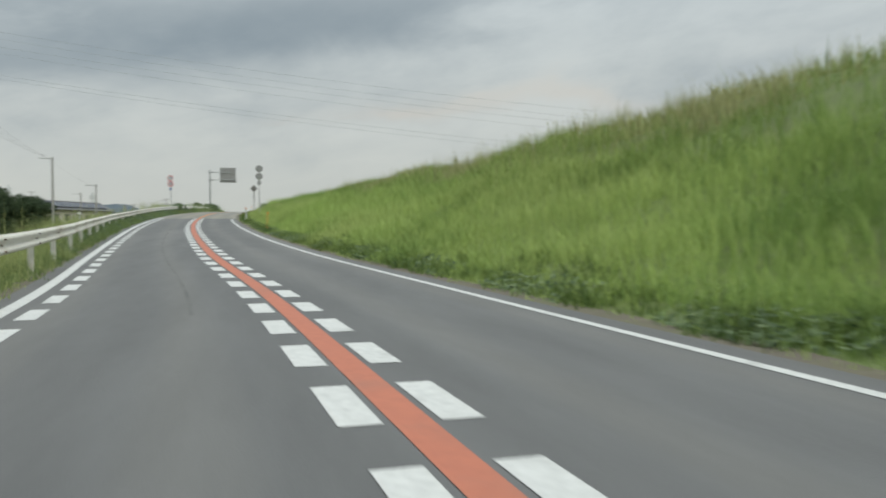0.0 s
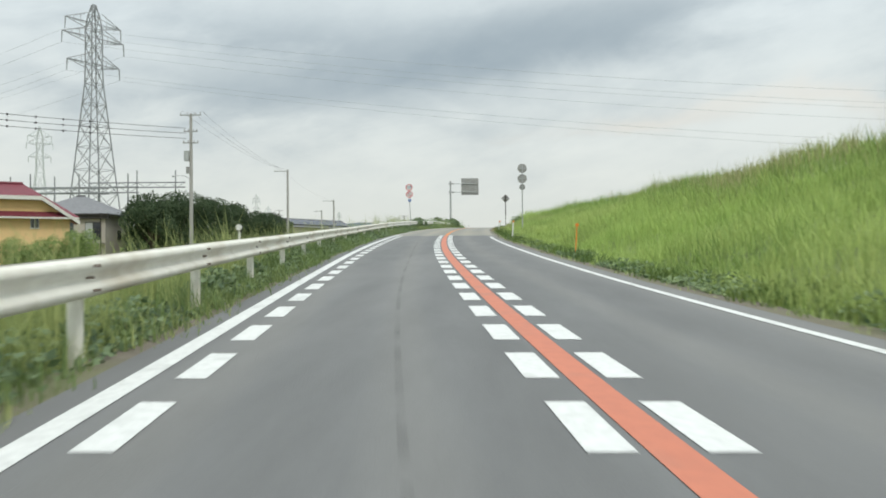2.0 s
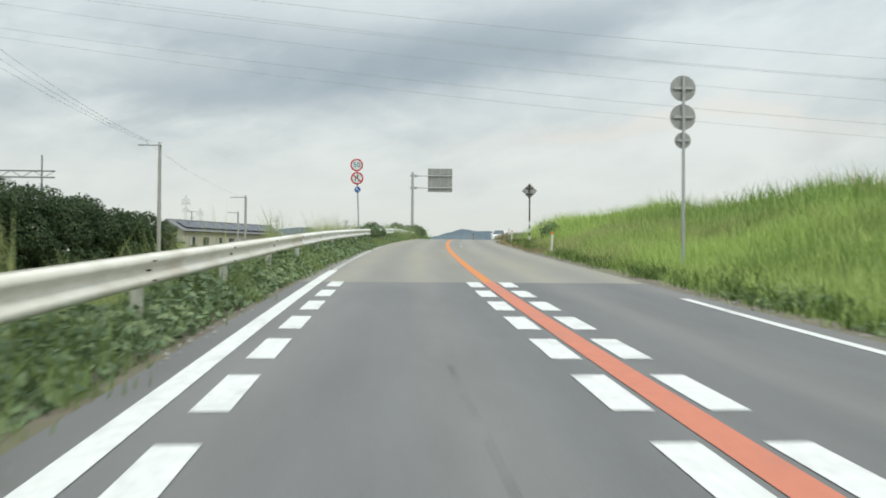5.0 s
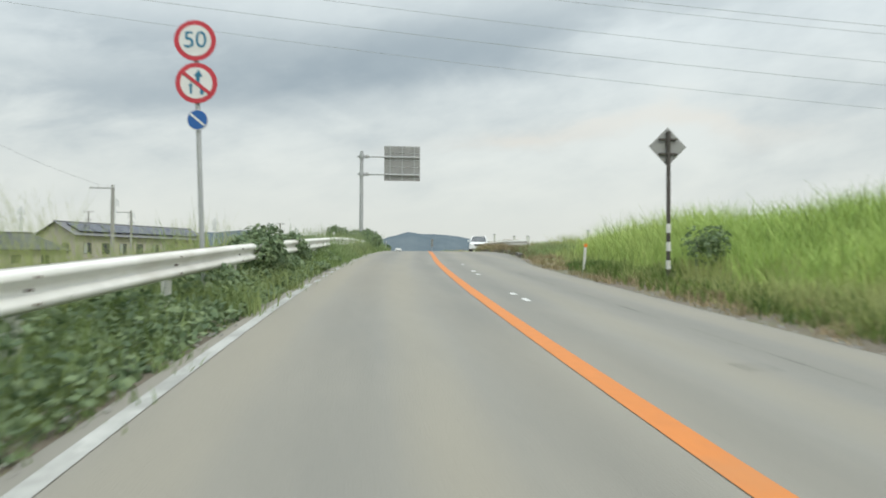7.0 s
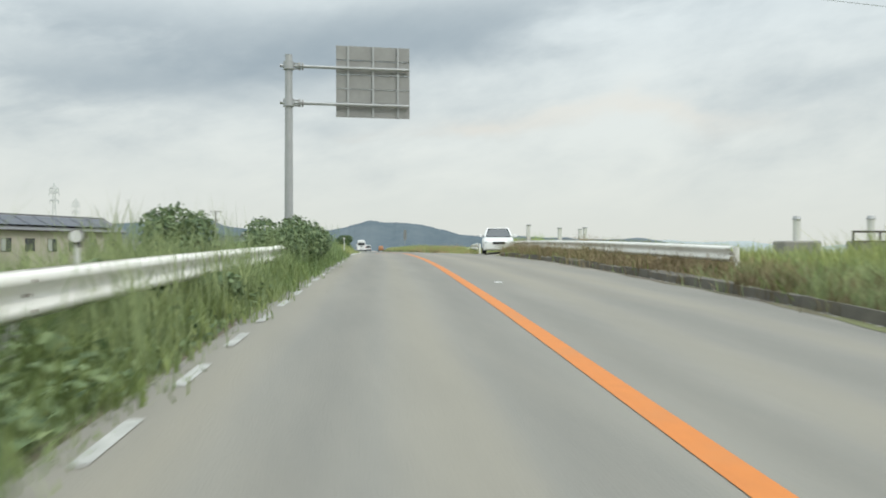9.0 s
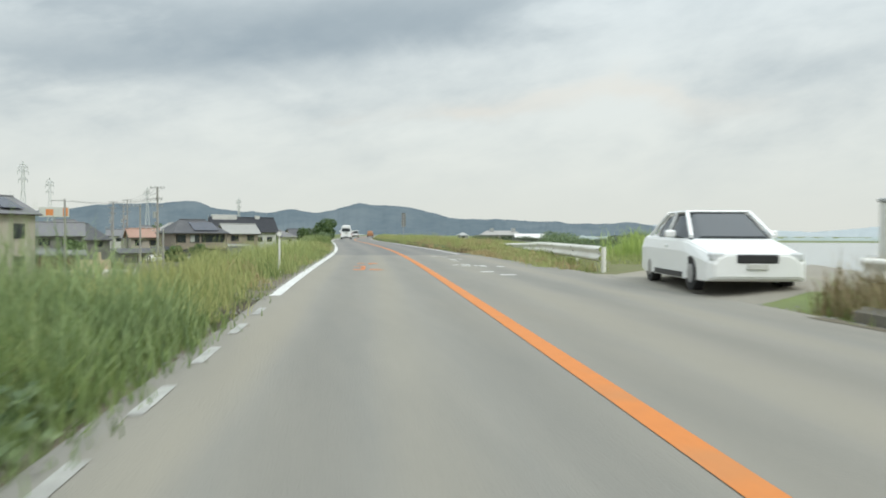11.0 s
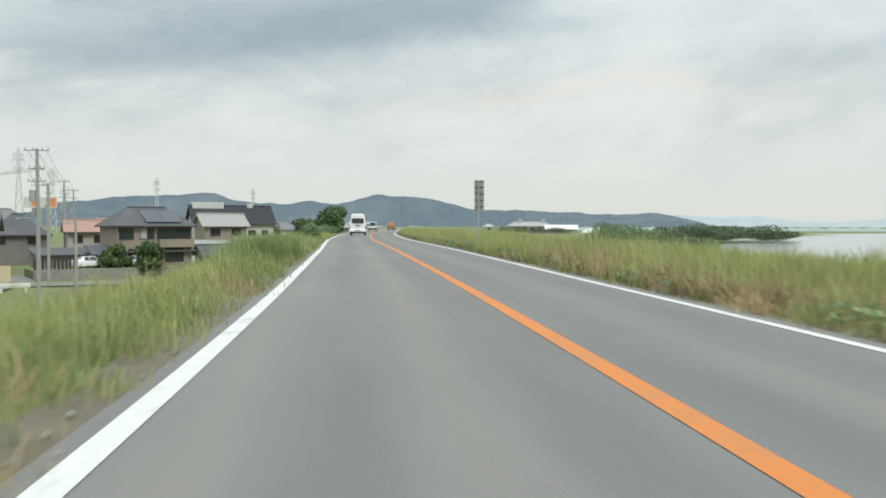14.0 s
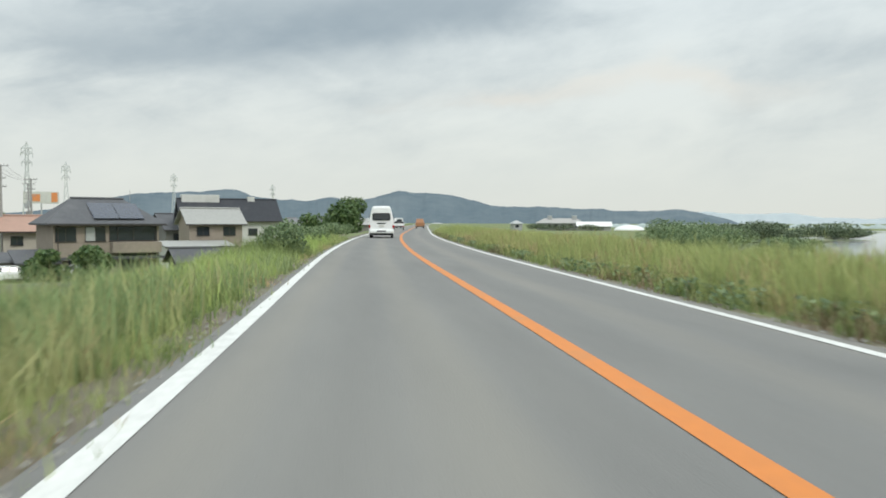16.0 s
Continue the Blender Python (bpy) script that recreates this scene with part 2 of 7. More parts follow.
M = {
    "asphalt_a": material("asphalt_dark", (0.15, 0.15, 0.147), (0.115, 0.115, 0.113), 1.4, 0.9, bump=0.35, bscale=90, c3=(0.185, 0.182, 0.175), stain=0.4, stretch=(1, 0.18, 1)),
    "asphalt_b": material("asphalt_worn", (0.235, 0.225, 0.195), (0.195, 0.19, 0.17), 1.2, 0.9, bump=0.4, bscale=80, c3=(0.26, 0.235, 0.185), stain=0.5, stretch=(1, 0.15, 1)),
    "asphalt_c": material("asphalt_grey", (0.175, 0.172, 0.162), (0.145, 0.143, 0.137), 1.3, 0.9, bump=0.35, bscale=90, c3=(0.205, 0.198, 0.18), stain=0.4, stretch=(1, 0.15, 1)),
    "white_paint": material("road_paint_white", (0.66, 0.66, 0.63), (0.5, 0.5, 0.48), 14, 0.7, c3=(0.42, 0.42, 0.4), stain=0.25),
    "worn_paint": material("road_paint_worn", (0.5, 0.5, 0.47), (0.3, 0.3, 0.28), 9, 0.8, c3=(0.24, 0.24, 0.22), stain=0.7),
    "orange_old": material("road_paint_faded_red", (0.50, 0.165, 0.095), (0.42, 0.14, 0.085), 8, 0.75, c3=(0.36, 0.15, 0.10), stain=0.3),
    "orange": material("road_paint_orange", (0.56, 0.185, 0.032), (0.49, 0.165, 0.032), 8, 0.7, c3=(0.42, 0.18, 0.06), stain=0.35),
    "soil": material("verge_soil_and_grass", (0.15, 0.19, 0.062), (0.11, 0.135, 0.05), 0.9, 0.95, bump=0.7, bscale=6, c3=(0.14, 0.115, 0.06), stain=0.35),
    "grass_lush": material("grass_lush", (0.43, 0.55, 0.17), (0.34, 0.47, 0.135), 0.35, 0.75, c3=(0.46, 0.51, 0.20), stain=0.55, island=0.15, trans=0.3, spec=0.2),
    "grass_pale": material("grass_pale", (0.40, 0.445, 0.185), (0.31, 0.365, 0.145), 0.25, 0.7, c3=(0.40, 0.40, 0.17), stain=0.5, island=0.22, trans=0.4, spec=0.2),
    "grass_olive": material("grass_olive", (0.27, 0.38, 0.11), (0.18, 0.285, 0.08), 0.22, 0.75, c3=(0.36, 0.42, 0.14), stain=0.6, island=0.22, trans=0.3, spec=0.2),
    "grass_soft": material("grass_soft_grey_green", (0.30, 0.385, 0.185), (0.23, 0.315, 0.14), 0.4, 0.75, c3=(0.33, 0.37, 0.19), stain=0.5, island=0.25, trans=0.3, spec=0.15),
    "grass_wheat": material("grass_wheat", (0.42, 0.41, 0.21), (0.35, 0.36, 0.17), 0.5, 0.8, c3=(0.34, 0.39, 0.16), stain=0.5, island=0.25, trans=0.3, spec=0.15),
    "grass_mid": material("grass_grey_green", (0.21, 0.285, 0.10), (0.155, 0.22, 0.08), 0.4, 0.7, c3=(0.27, 0.31, 0.13), stain=0.5, island=0.22, trans=0.3, spec=0.2),
    "grass_dark": material("grass_shaded_weeds", (0.13, 0.20, 0.055), (0.095, 0.15, 0.045), 0.4, 0.7, c3=(0.17, 0.22, 0.06), stain=0.5, island=0.4, trans=0.25, spec=0.2),
    "grass_dry": material("grass_dry", (0.50, 0.385, 0.225), (0.39, 0.30, 0.17), 0.6, 0.8, island=0.3, trans=0.2, c3=(0.38, 0.32, 0.16), stain=0.4, spec=0.15),
    "grass_tan": material("grass_tan", (0.36, 0.29, 0.175), (0.27, 0.225, 0.13), 0.6, 0.8, island=0.3, trans=0.2, c3=(0.29, 0.27, 0.13), stain=0.4, spec=0.15),
    "leaf": material("vine_leaves", (0.175, 0.24, 0.12), (0.12, 0.175, 0.085), 0.7, 0.6, island=0.4, trans=0.25, c3=(0.22, 0.29, 0.12), stain=0.4, spec=0.3),
    "hedge_light": material("clipped_hedge_leaves", (0.25, 0.33, 0.115), (0.18, 0.26, 0.085), 0.8, 0.7, island=0.35, trans=0.2, spec=0.15),
    "grass_brown": material("dead_brown_brush", (0.26, 0.205, 0.125), (0.17, 0.135, 0.085), 0.8, 0.9, island=0.35, trans=0.15, c3=(0.21, 0.20, 0.10), stain=0.4, spec=0.1),
    # leaf green lightened so that its base colour carries far haze
    "haze_leaf": material("hazed_tree_leaves", (0.15, 0.185, 0.12), (0.115, 0.15, 0.095), 0.1, 0.9, island=0.3, spec=0.05),
    "tree_leaf": material("tree_leaves", (0.075, 0.108, 0.055), (0.05, 0.075, 0.04), 0.4, 0.85, island=0.3, trans=0.15, spec=0.1),
    "dirt": material("roadside_dirt", (0.155, 0.13, 0.095), (0.11, 0.095, 0.07), 3.0, 0.95, bump=0.6, bscale=14, c3=(0.13, 0.14, 0.06), stain=0.5),
    "bark": material("bark", (0.10, 0.08, 0.06), (0.07, 0.055, 0.04), 6, 0.9, bump=0.6, bscale=20),
    "rail": material("guardrail_cream_paint", (0.75, 0.73, 0.655), (0.65, 0.625, 0.55), 5, 0.55, c3=(0.50, 0.44, 0.34), stain=0.45, bump=0.05),
    "rail_white": material("guardrail_white_paint", (0.80, 0.79, 0.74), (0.70, 0.69, 0.64), 3, 0.6, c3=(0.55, 0.52, 0.46), stain=0.4),
    "rust": material("rusty_bolts", (0.16, 0.10, 0.07), None, 30, 0.8, 0.3),
    "concrete": material("weathered_concrete", (0.30, 0.29, 0.265), (0.22, 0.215, 0.195), 2.2, 0.9, c3=(0.17, 0.165, 0.14), stain=0.4, bump=0.3, bscale=25),
    "pole_concrete": material("pole_concrete", (0.36, 0.35, 0.33), (0.30, 0.29, 0.275), 5, 0.85, stretch=(1, 1, 0.2)),
    "galv": material("galvanised_steel", (0.44, 0.45, 0.45), (0.36, 0.37, 0.37), 3, 0.5, 0.35),
    "galv_dull": material("galvanised_steel_dull", (0.33, 0.33, 0.315), (0.27, 0.27, 0.26), 2, 0.6, 0.2, c3=(0.24, 0.24, 0.225), stain=0.3),
    "dark_steel": material("brown_painted_steel", (0.075, 0.065, 0.055), None, 4, 0.6),
    "pylon": material("pylon_steel", (0.30, 0.31, 0.315), (0.24, 0.25, 0.255), 0.5, 0.6, 0.3),
    # paler copy of the pylon steel, haze mixed into the colour
    "hazed_pylon": material("hazed_pylon_steel", (0.56, 0.59, 0.58), None, 0.5, 0.8),
    "sign_red": material("sign_red", (0.52, 0.035, 0.055), (0.46, 0.03, 0.045), 8, 0.5),
    "sign_white": material("sign_white", (0.70, 0.70, 0.68), (0.64, 0.64, 0.62), 8, 0.5),
    "sign_blue": material("sign_blue", (0.015, 0.11, 0.36), (0.012, 0.09, 0.31), 8, 0.5),
    "sign_ink": material("sign_blue_ink", (0.02, 0.18, 0.30), None, 8, 0.5),
    "reflector": material("orange_reflector", (0.90, 0.27, 0.04), None, 20, 0.3),
    "post_white": material("white_plastic_post", (0.68, 0.68, 0.64), (0.6, 0.6, 0.56), 10, 0.6),
    # both hill colours hold the distance haze in their base colour
    "mountain": material("hazed_wooded_hills", (0.128, 0.158, 0.176), (0.098, 0.128, 0.148), 0.016, 1.0, c3=(0.155, 0.183, 0.198), stain=0.5, spec=0.0),
    "mountain_far": material("haze_painted_far_hills", (0.365, 0.405, 0.42), (0.345, 0.385, 0.40), 0.006, 1.0, spec=0.0),
    # grey-green paled to paint the haze over the far plain
    "haze_belt": material("painted_haze_trees", (0.36, 0.41, 0.40), (0.31, 0.36, 0.345), 0.03, 1.0, spec=0.0),
    "water": material("river_water", (0.30, 0.33, 0.33), (0.27, 0.30, 0.30), 0.05, 0.16, bump=0.10, bscale=1.2, spec=0.6),
    "wire": material("cable_black", (0.035, 0.035, 0.037), None, 4, 0.6),
    "wire_far": material("power_line_aluminium", (0.40, 0.43, 0.44), None, 1, 0.7),
    "kerb": material("mossy_dark_kerb", (0.15, 0.14, 0.115), (0.10, 0.095, 0.08), 2.5, 0.95, c3=(0.19, 0.175, 0.14), stain=0.4, bump=0.5, bscale=18),
}


def add_wheel_tracks(m, strength, tint):
    """Darker tyre lanes and a paler, dustier middle, along the road's own u and v."""
    N, L = m.node_tree.nodes, m.node_tree.links
    b = N["Principled BSDF"]
    src = b.inputs["Base Color"].links[0].from_socket
    uv, sep = N.new("ShaderNodeUVMap"), N.new("ShaderNodeSeparateXYZ")
    uv.uv_map = "road_uv"
    L.new(uv.outputs[0], sep.inputs[0])

    def mth(op, p, q=None):
        n = N.new("ShaderNodeMath")
        n.operation = op
        for i, v in enumerate((p, q)):
            if isinstance(v, (int, float)):
                n.inputs[i].default_value = v
            elif v is not None:
                L.new(v, n.inputs[i])
        return n.outputs[0]

    mp, nz = N.new("ShaderNodeMapping"), N.new("ShaderNodeTexNoise")
    mp.inputs["Scale"].default_value = (1.2, 0.05, 1)
    nz.inputs["Scale"].default_value, nz.inputs["Detail"].default_value = 1.0, 5
    L.new(uv.outputs[0], mp.inputs[0])
    L.new(mp.outputs[0], nz.inputs["Vector"])
    wave = mth("COSINE", mth("MULTIPLY", mth("ADD", mth("ABSOLUTE", sep.outputs[0]), mth("MULTIPLY", nz.outputs[0], 0.5)), 4.1))
    amt = mth("MULTIPLY", mth("MULTIPLY", wave, nz.outputs[0]), strength)
    h = N.new("ShaderNodeHueSaturation")
    L.new(mth("ADD", 1.0, amt), h.inputs["Value"])
    L.new(src, h.inputs["Color"])
    dust = N.new("ShaderNodeMix")
    dust.data_type = "RGBA"
    L.new(mth("MULTIPLY", mth("MULTIPLY", mth("MAXIMUM", wave, 0.0), nz.outputs[0]), tint), dust.inputs[0])
    L.new(h.outputs[0], dust.inputs[6])
    dust.inputs[7].default_value = (0.27, 0.235, 0.165, 1)
    L.new(dust.outputs[2], b.inputs["Base Color"])


for key, s, tint in (("asphalt_a", 0.13, 0.12), ("asphalt_b", 0.16, 0.5), ("asphalt_c", 0.12, 0.25)):
    add_wheel_tracks(M[key], s, tint)


# ---- mesh helpers ----
def mesh_of(bm, name, mat, smooth=False):
    me = bpy.data.meshes.new(name)
    bm.normal_update()
    bm.to_mesh(me)
    bm.free()
    me.materials.append(mat)
    if smooth:
        me.shade_smooth()
    return me


def part(name, bm, mat, parent=None, label="", smooth=False):
    ob = new(name, mesh_of(bm, name, mat, smooth))
    ob.parent = parent
    if label:
        ob["label"] = label
    return ob


def thing(name, m, label, category, group="", kind=""):
    e = new(name)
    e.matrix_world = m
    return tagged(e, label, category, group, kind)


def box(bm, x0, x1, y0, y1, z0, z1, bevel=0.0, m=None):
    r = bmesh.ops.create_cube(bm, size=1)
    bmesh.ops.transform(bm, matrix=Matrix.Translation(((x0 + x1) / 2, (y0 + y1) / 2, (z0 + z1) / 2)) @ Matrix.Diagonal((x1 - x0, y1 - y0, z1 - z0, 1)), verts=r["verts"])
    vs = r["verts"]
    if bevel:
        es = list({e for v in vs for e in v.link_edges})
        rr = bmesh.ops.bevel(bm, geom=es, offset=bevel, segments=1, affect="EDGES")
        vs = list({v for f in rr["faces"] for v in f.verts} | {v for v in vs if v.is_valid})
    if m is not None:
        bmesh.ops.transform(bm, matrix=m, verts=[v for v in vs if v.is_valid])
    return bm


def bx(*a, **k):
    return box(bmesh.new(), *a, **k)


def rod(bm, a, b, r0, r1=None, seg=8):
    a, b = Vector(a), Vector(b)
    r = bmesh.ops.create_cone(bm, cap_ends=True, segments=seg, radius1=r0, radius2=r0 if r1 is None else r1, depth=(b - a).length)
    q = (b - a).to_track_quat("Z", "Y").to_matrix().to_4x4()
    bmesh.ops.transform(bm, matrix=Matrix.Translation((a + b) / 2) @ q, verts=r["verts"])
    return bm


def rd(*a, **k):
    return rod(bmesh.new(), *a, **k)


def disc(bm, x, y, z, r, depth, seg=28):
    """A round plate that faces -y."""
    return rod(bm, (x, y - depth / 2, z), (x, y + depth / 2, z), r, seg=seg)


def raw(name, verts, faces, mat, smooth=False):
    me = bpy.data.meshes.new(name)
    me.from_pydata([tuple(v) for v in verts], [], [tuple(f) for f in faces])
    me.materials.append(mat)
    if smooth:
        me.shade_smooth()
    return new(name, me)


# ---- the road's line: x and height of its middle stripe against y ----
LINE = ((-60, 4.2, -0.5), (0, 1.21, 0.0), (12, 0.61, 0.22), (24, -0.49, 0.61), (36, -1.39, 1.13), (48, -2.07, 1.7), (60, -2.38, 2.28), (75, -2.36, 3.0),
        (90, -1.9, 3.68), (105, -0.97, 4.31), (120, 0.41, 4.86), (135, 1.85, 5.22), (150, 3.16, 5.39), (180, 5.69, 5.43), (210, 7.09, 5.48),
        (240, 8.14, 5.48), (260, 9.4, 5.48), (280, 11.12, 5.48), (315, 14.95, 5.48), (420, 27.0, 5.48), (700, 62.0, 5.48))
LY = np.array([p[0] for p in LINE], float)


def hermite(col):
    v = np.array([p[col] for p in LINE], float)
    s = np.gradient(v, LY)

    def f(y):
        y = np.clip(np.asarray(y, float), LY[0], LY[-1])
        i = np.clip(np.searchsorted(LY, y, side="right") - 1, 0, len(LY) - 2)
        h = LY[i + 1] - LY[i]
        t = (y - LY[i]) / h
        return (2 * t**3 - 3 * t**2 + 1) * v[i] + (t**3 - 2 * t**2 + t) * h * s[i] + (-2 * t**3 + 3 * t**2) * v[i + 1] + (t**3 - t**2) * h * s[i + 1]
    return f


cx, cz = hermite(1), hermite(2)


def left_w(y):
    return np.interp(y, (0, 24, 48, 75, 105, 135, 165, 195, 300), (3.55, 3.36, 3.27, 3.27, 3.14, 3.1, 3.25, 3.28, 3.35))


def right_w(y):
    return np.interp(y, (0, 24, 34, 48, 62, 75, 105, 135, 165, 195, 225, 300), (3.2, 2.95, 2.77, 2.75, 2.66, 2.80, 3.05, 3.37, 3.0, 2.68, 2.7, 2.95))


def smooth01(t):
    t = np.clip(t, 0, 1)
    return t * t * (3 - 2 * t)


def rail_d(y):
    """Offset of the left guardrail from the middle stripe."""
    return -left_w(y) - np.interp(y, (-20, 26, 46, 62, 85, 120, 160), (0.62, 0.65, 1.05, 1.1, 1.1, 0.95, 0.95))


PLAIN, CREST, RIVER = -0.6, 5.3, 0.2


def ground_z(y, d):
    y, d = np.broadcast_arrays(np.asarray(y, float), np.asarray(d, float))
    r = cz(y)
    lump = 0.10 * np.sin(0.9 * y + 1.7 * d) + 0.12 * np.sin(0.37 * y - 0.8 * d + 1.0)
    # left of the road: shoulder, then the embankment down to the plain
    sh = np.where(y < 150, -rail_d(y) + np.interp(y, (0, 80, 100), (0.5, 0.5, 2.6)), left_w(y) + 2.5)
    down = np.clip((-d - sh) / 1.75, 0, None)
    zl = np.maximum(r - 0.05 - down, np.interp(y, (0, 170, 240), (PLAIN, PLAIN, 0.0))) + np.where(-d > sh, 0.5 * lump, 0)
    # right of the road: the levee's bank, then its top, then down to the flats
    toe = right_w(y) + 1.0
    top = np.interp(y, (-40, 60, 95, 110), (16.0, 15.5, 13.0, 11.5))
    up = smooth01((d - toe) / (top - toe) * 0.92 + 0.04) - smooth01(0.04)
    bank = r - 0.05 + np.maximum(CREST + np.interp(y, (0, 22, 36, 50, 64, 90), (0.1, 0.1, -0.45, -0.1, 0.2, -0.1)) - r, 0.3) * up
    bank = np.where(d > 24, np.maximum(bank - (d - 24) / 2.0, 0.8), bank)
    flat = r - 0.05 + np.where(d > toe, 0.18 * smooth01((d - toe) / 2.0), 0)
    flat = np.where(d > 10.5, np.maximum(flat - (d - 10.5) / 2.2, 0.8), flat)
    flat = flat + np.where(d > toe + 0.4, 0.4 * lump, 0)
    # a shallow ditch at the foot of the bank
    bank = bank - 0.35 * np.exp(-(((d - 5.0) / 0.7) ** 2)) * smooth01((y - 28) / 10) * smooth01((64 - y) / 8)
    k = smooth01((y - 101) / 9.0)
    zr = bank * (1 - k) + flat * k + np.where(d > toe + 1.0, lump * (1 - k), 0)
    shore = 64 + 4 * np.sin(0.02 * y + 0.5) + 3 * np.sin(0.053 * y) + np.interp(y, (100, 200, 330, 450, 486, 700, 800, 930), (24, 12, 0, 8, 70, 260, 330, 4000))
    zr = np.where(d > shore, np.maximum(zr - (d - shore) * 0.25, RIVER - 1.2), zr)
    return np.where(d < 0, zl, zr) - np.where(np.abs(d) < 3.0, 0.06, 0)


def at(y, d, h=0.0):
    """A point h above the ground, d to the right of the middle stripe."""
    return Vector((float(cx(y)) + d, y, float(ground_z(y, d)) + h))


def on_road(y, d, h=0.0):
    return Vector((float(cx(y)) + d, y, float(cz(y)) + h))


def build_ground():
    ys = np.concatenate([np.arange(-60, 330, 2.5), np.arange(330, 700, 12), np.geomspace(700, 4600, 14)])
    near = np.arange(-30, 40, 0.75)
    ds = np.concatenate([-np.geomspace(3500, 32, 22), near, np.geomspace(42, 3500, 26)])
    Y, D = np.meshgrid(ys, ds, indexing="ij")
    Z = ground_z(Y, D)
    V = np.stack([cx(Y) + D, Y, Z], -1).reshape(-1, 3)
    n = len(ds)
    F = [(i * n + j, i * n + j + 1, (i + 1) * n + j + 1, (i + 1) * n + j) for i in range(len(ys) - 1) for j in range(n - 1)]
    tagged(raw("ground", V, F, M["soil"], True), "green grassy ground of levee, verges and plain", "ground", kind="structure")
    w = raw("river_water", [(60, -60, RIVER), (900, -60, RIVER), (1500, 2600, RIVER), (160, 2600, RIVER)], [(0, 1, 2, 3)], M["water"])
    tagged(w, "calm grey river reflecting the overcast sky", "water", kind="structure")


build_ground()


def strip(name, y0, y1, d0, d1, h, mat, step=2.0, camber=0.0):
    """A band on the road between two offsets, which may be functions of y."""
    ys = np.linspace(y0, y1, max(2, int((y1 - y0) / step) + 1))
    f0 = d0(ys) if callable(d0) else np.full_like(ys, d0)
    f1 = d1(ys) if callable(d1) else np.full_like(ys, d1)
    x, z = cx(ys), cz(ys) + h
    V = np.concatenate([np.stack([x + f0, ys, z], -1), np.stack([x + f1, ys, z], -1)])
    n = len(ys)
    o = raw(name, V, [(i, n + i, n + i + 1, i + 1) for i in range(n - 1)], mat)
    across = np.concatenate([f0, f1])
    uv = o.data.uv_layers.new(name="road_uv")
    idx = np.empty(len(o.data.loops), np.int32)
    o.data.loops.foreach_get("vertex_index", idx)
    uv.data.foreach_set("uv", np.stack([across[idx], V[idx, 1]], -1).reshape(-1).astype(np.float32))
    return o


def left_edge(y):
    return -left_w(y) - np.interp(y, (0, 60, 80, 150, 160, 320), (0.36, 0.4, 0.2, 0.15, 0.24, 0.24))


def right_edge(y):
    return right_w(y) + np.interp(y, (0, 60, 83, 105, 112, 118, 160, 178, 320), (0.45, 0.42, 0.2, 0.05, 0.5, 1.0, 1.0, 0.3, 0.25))


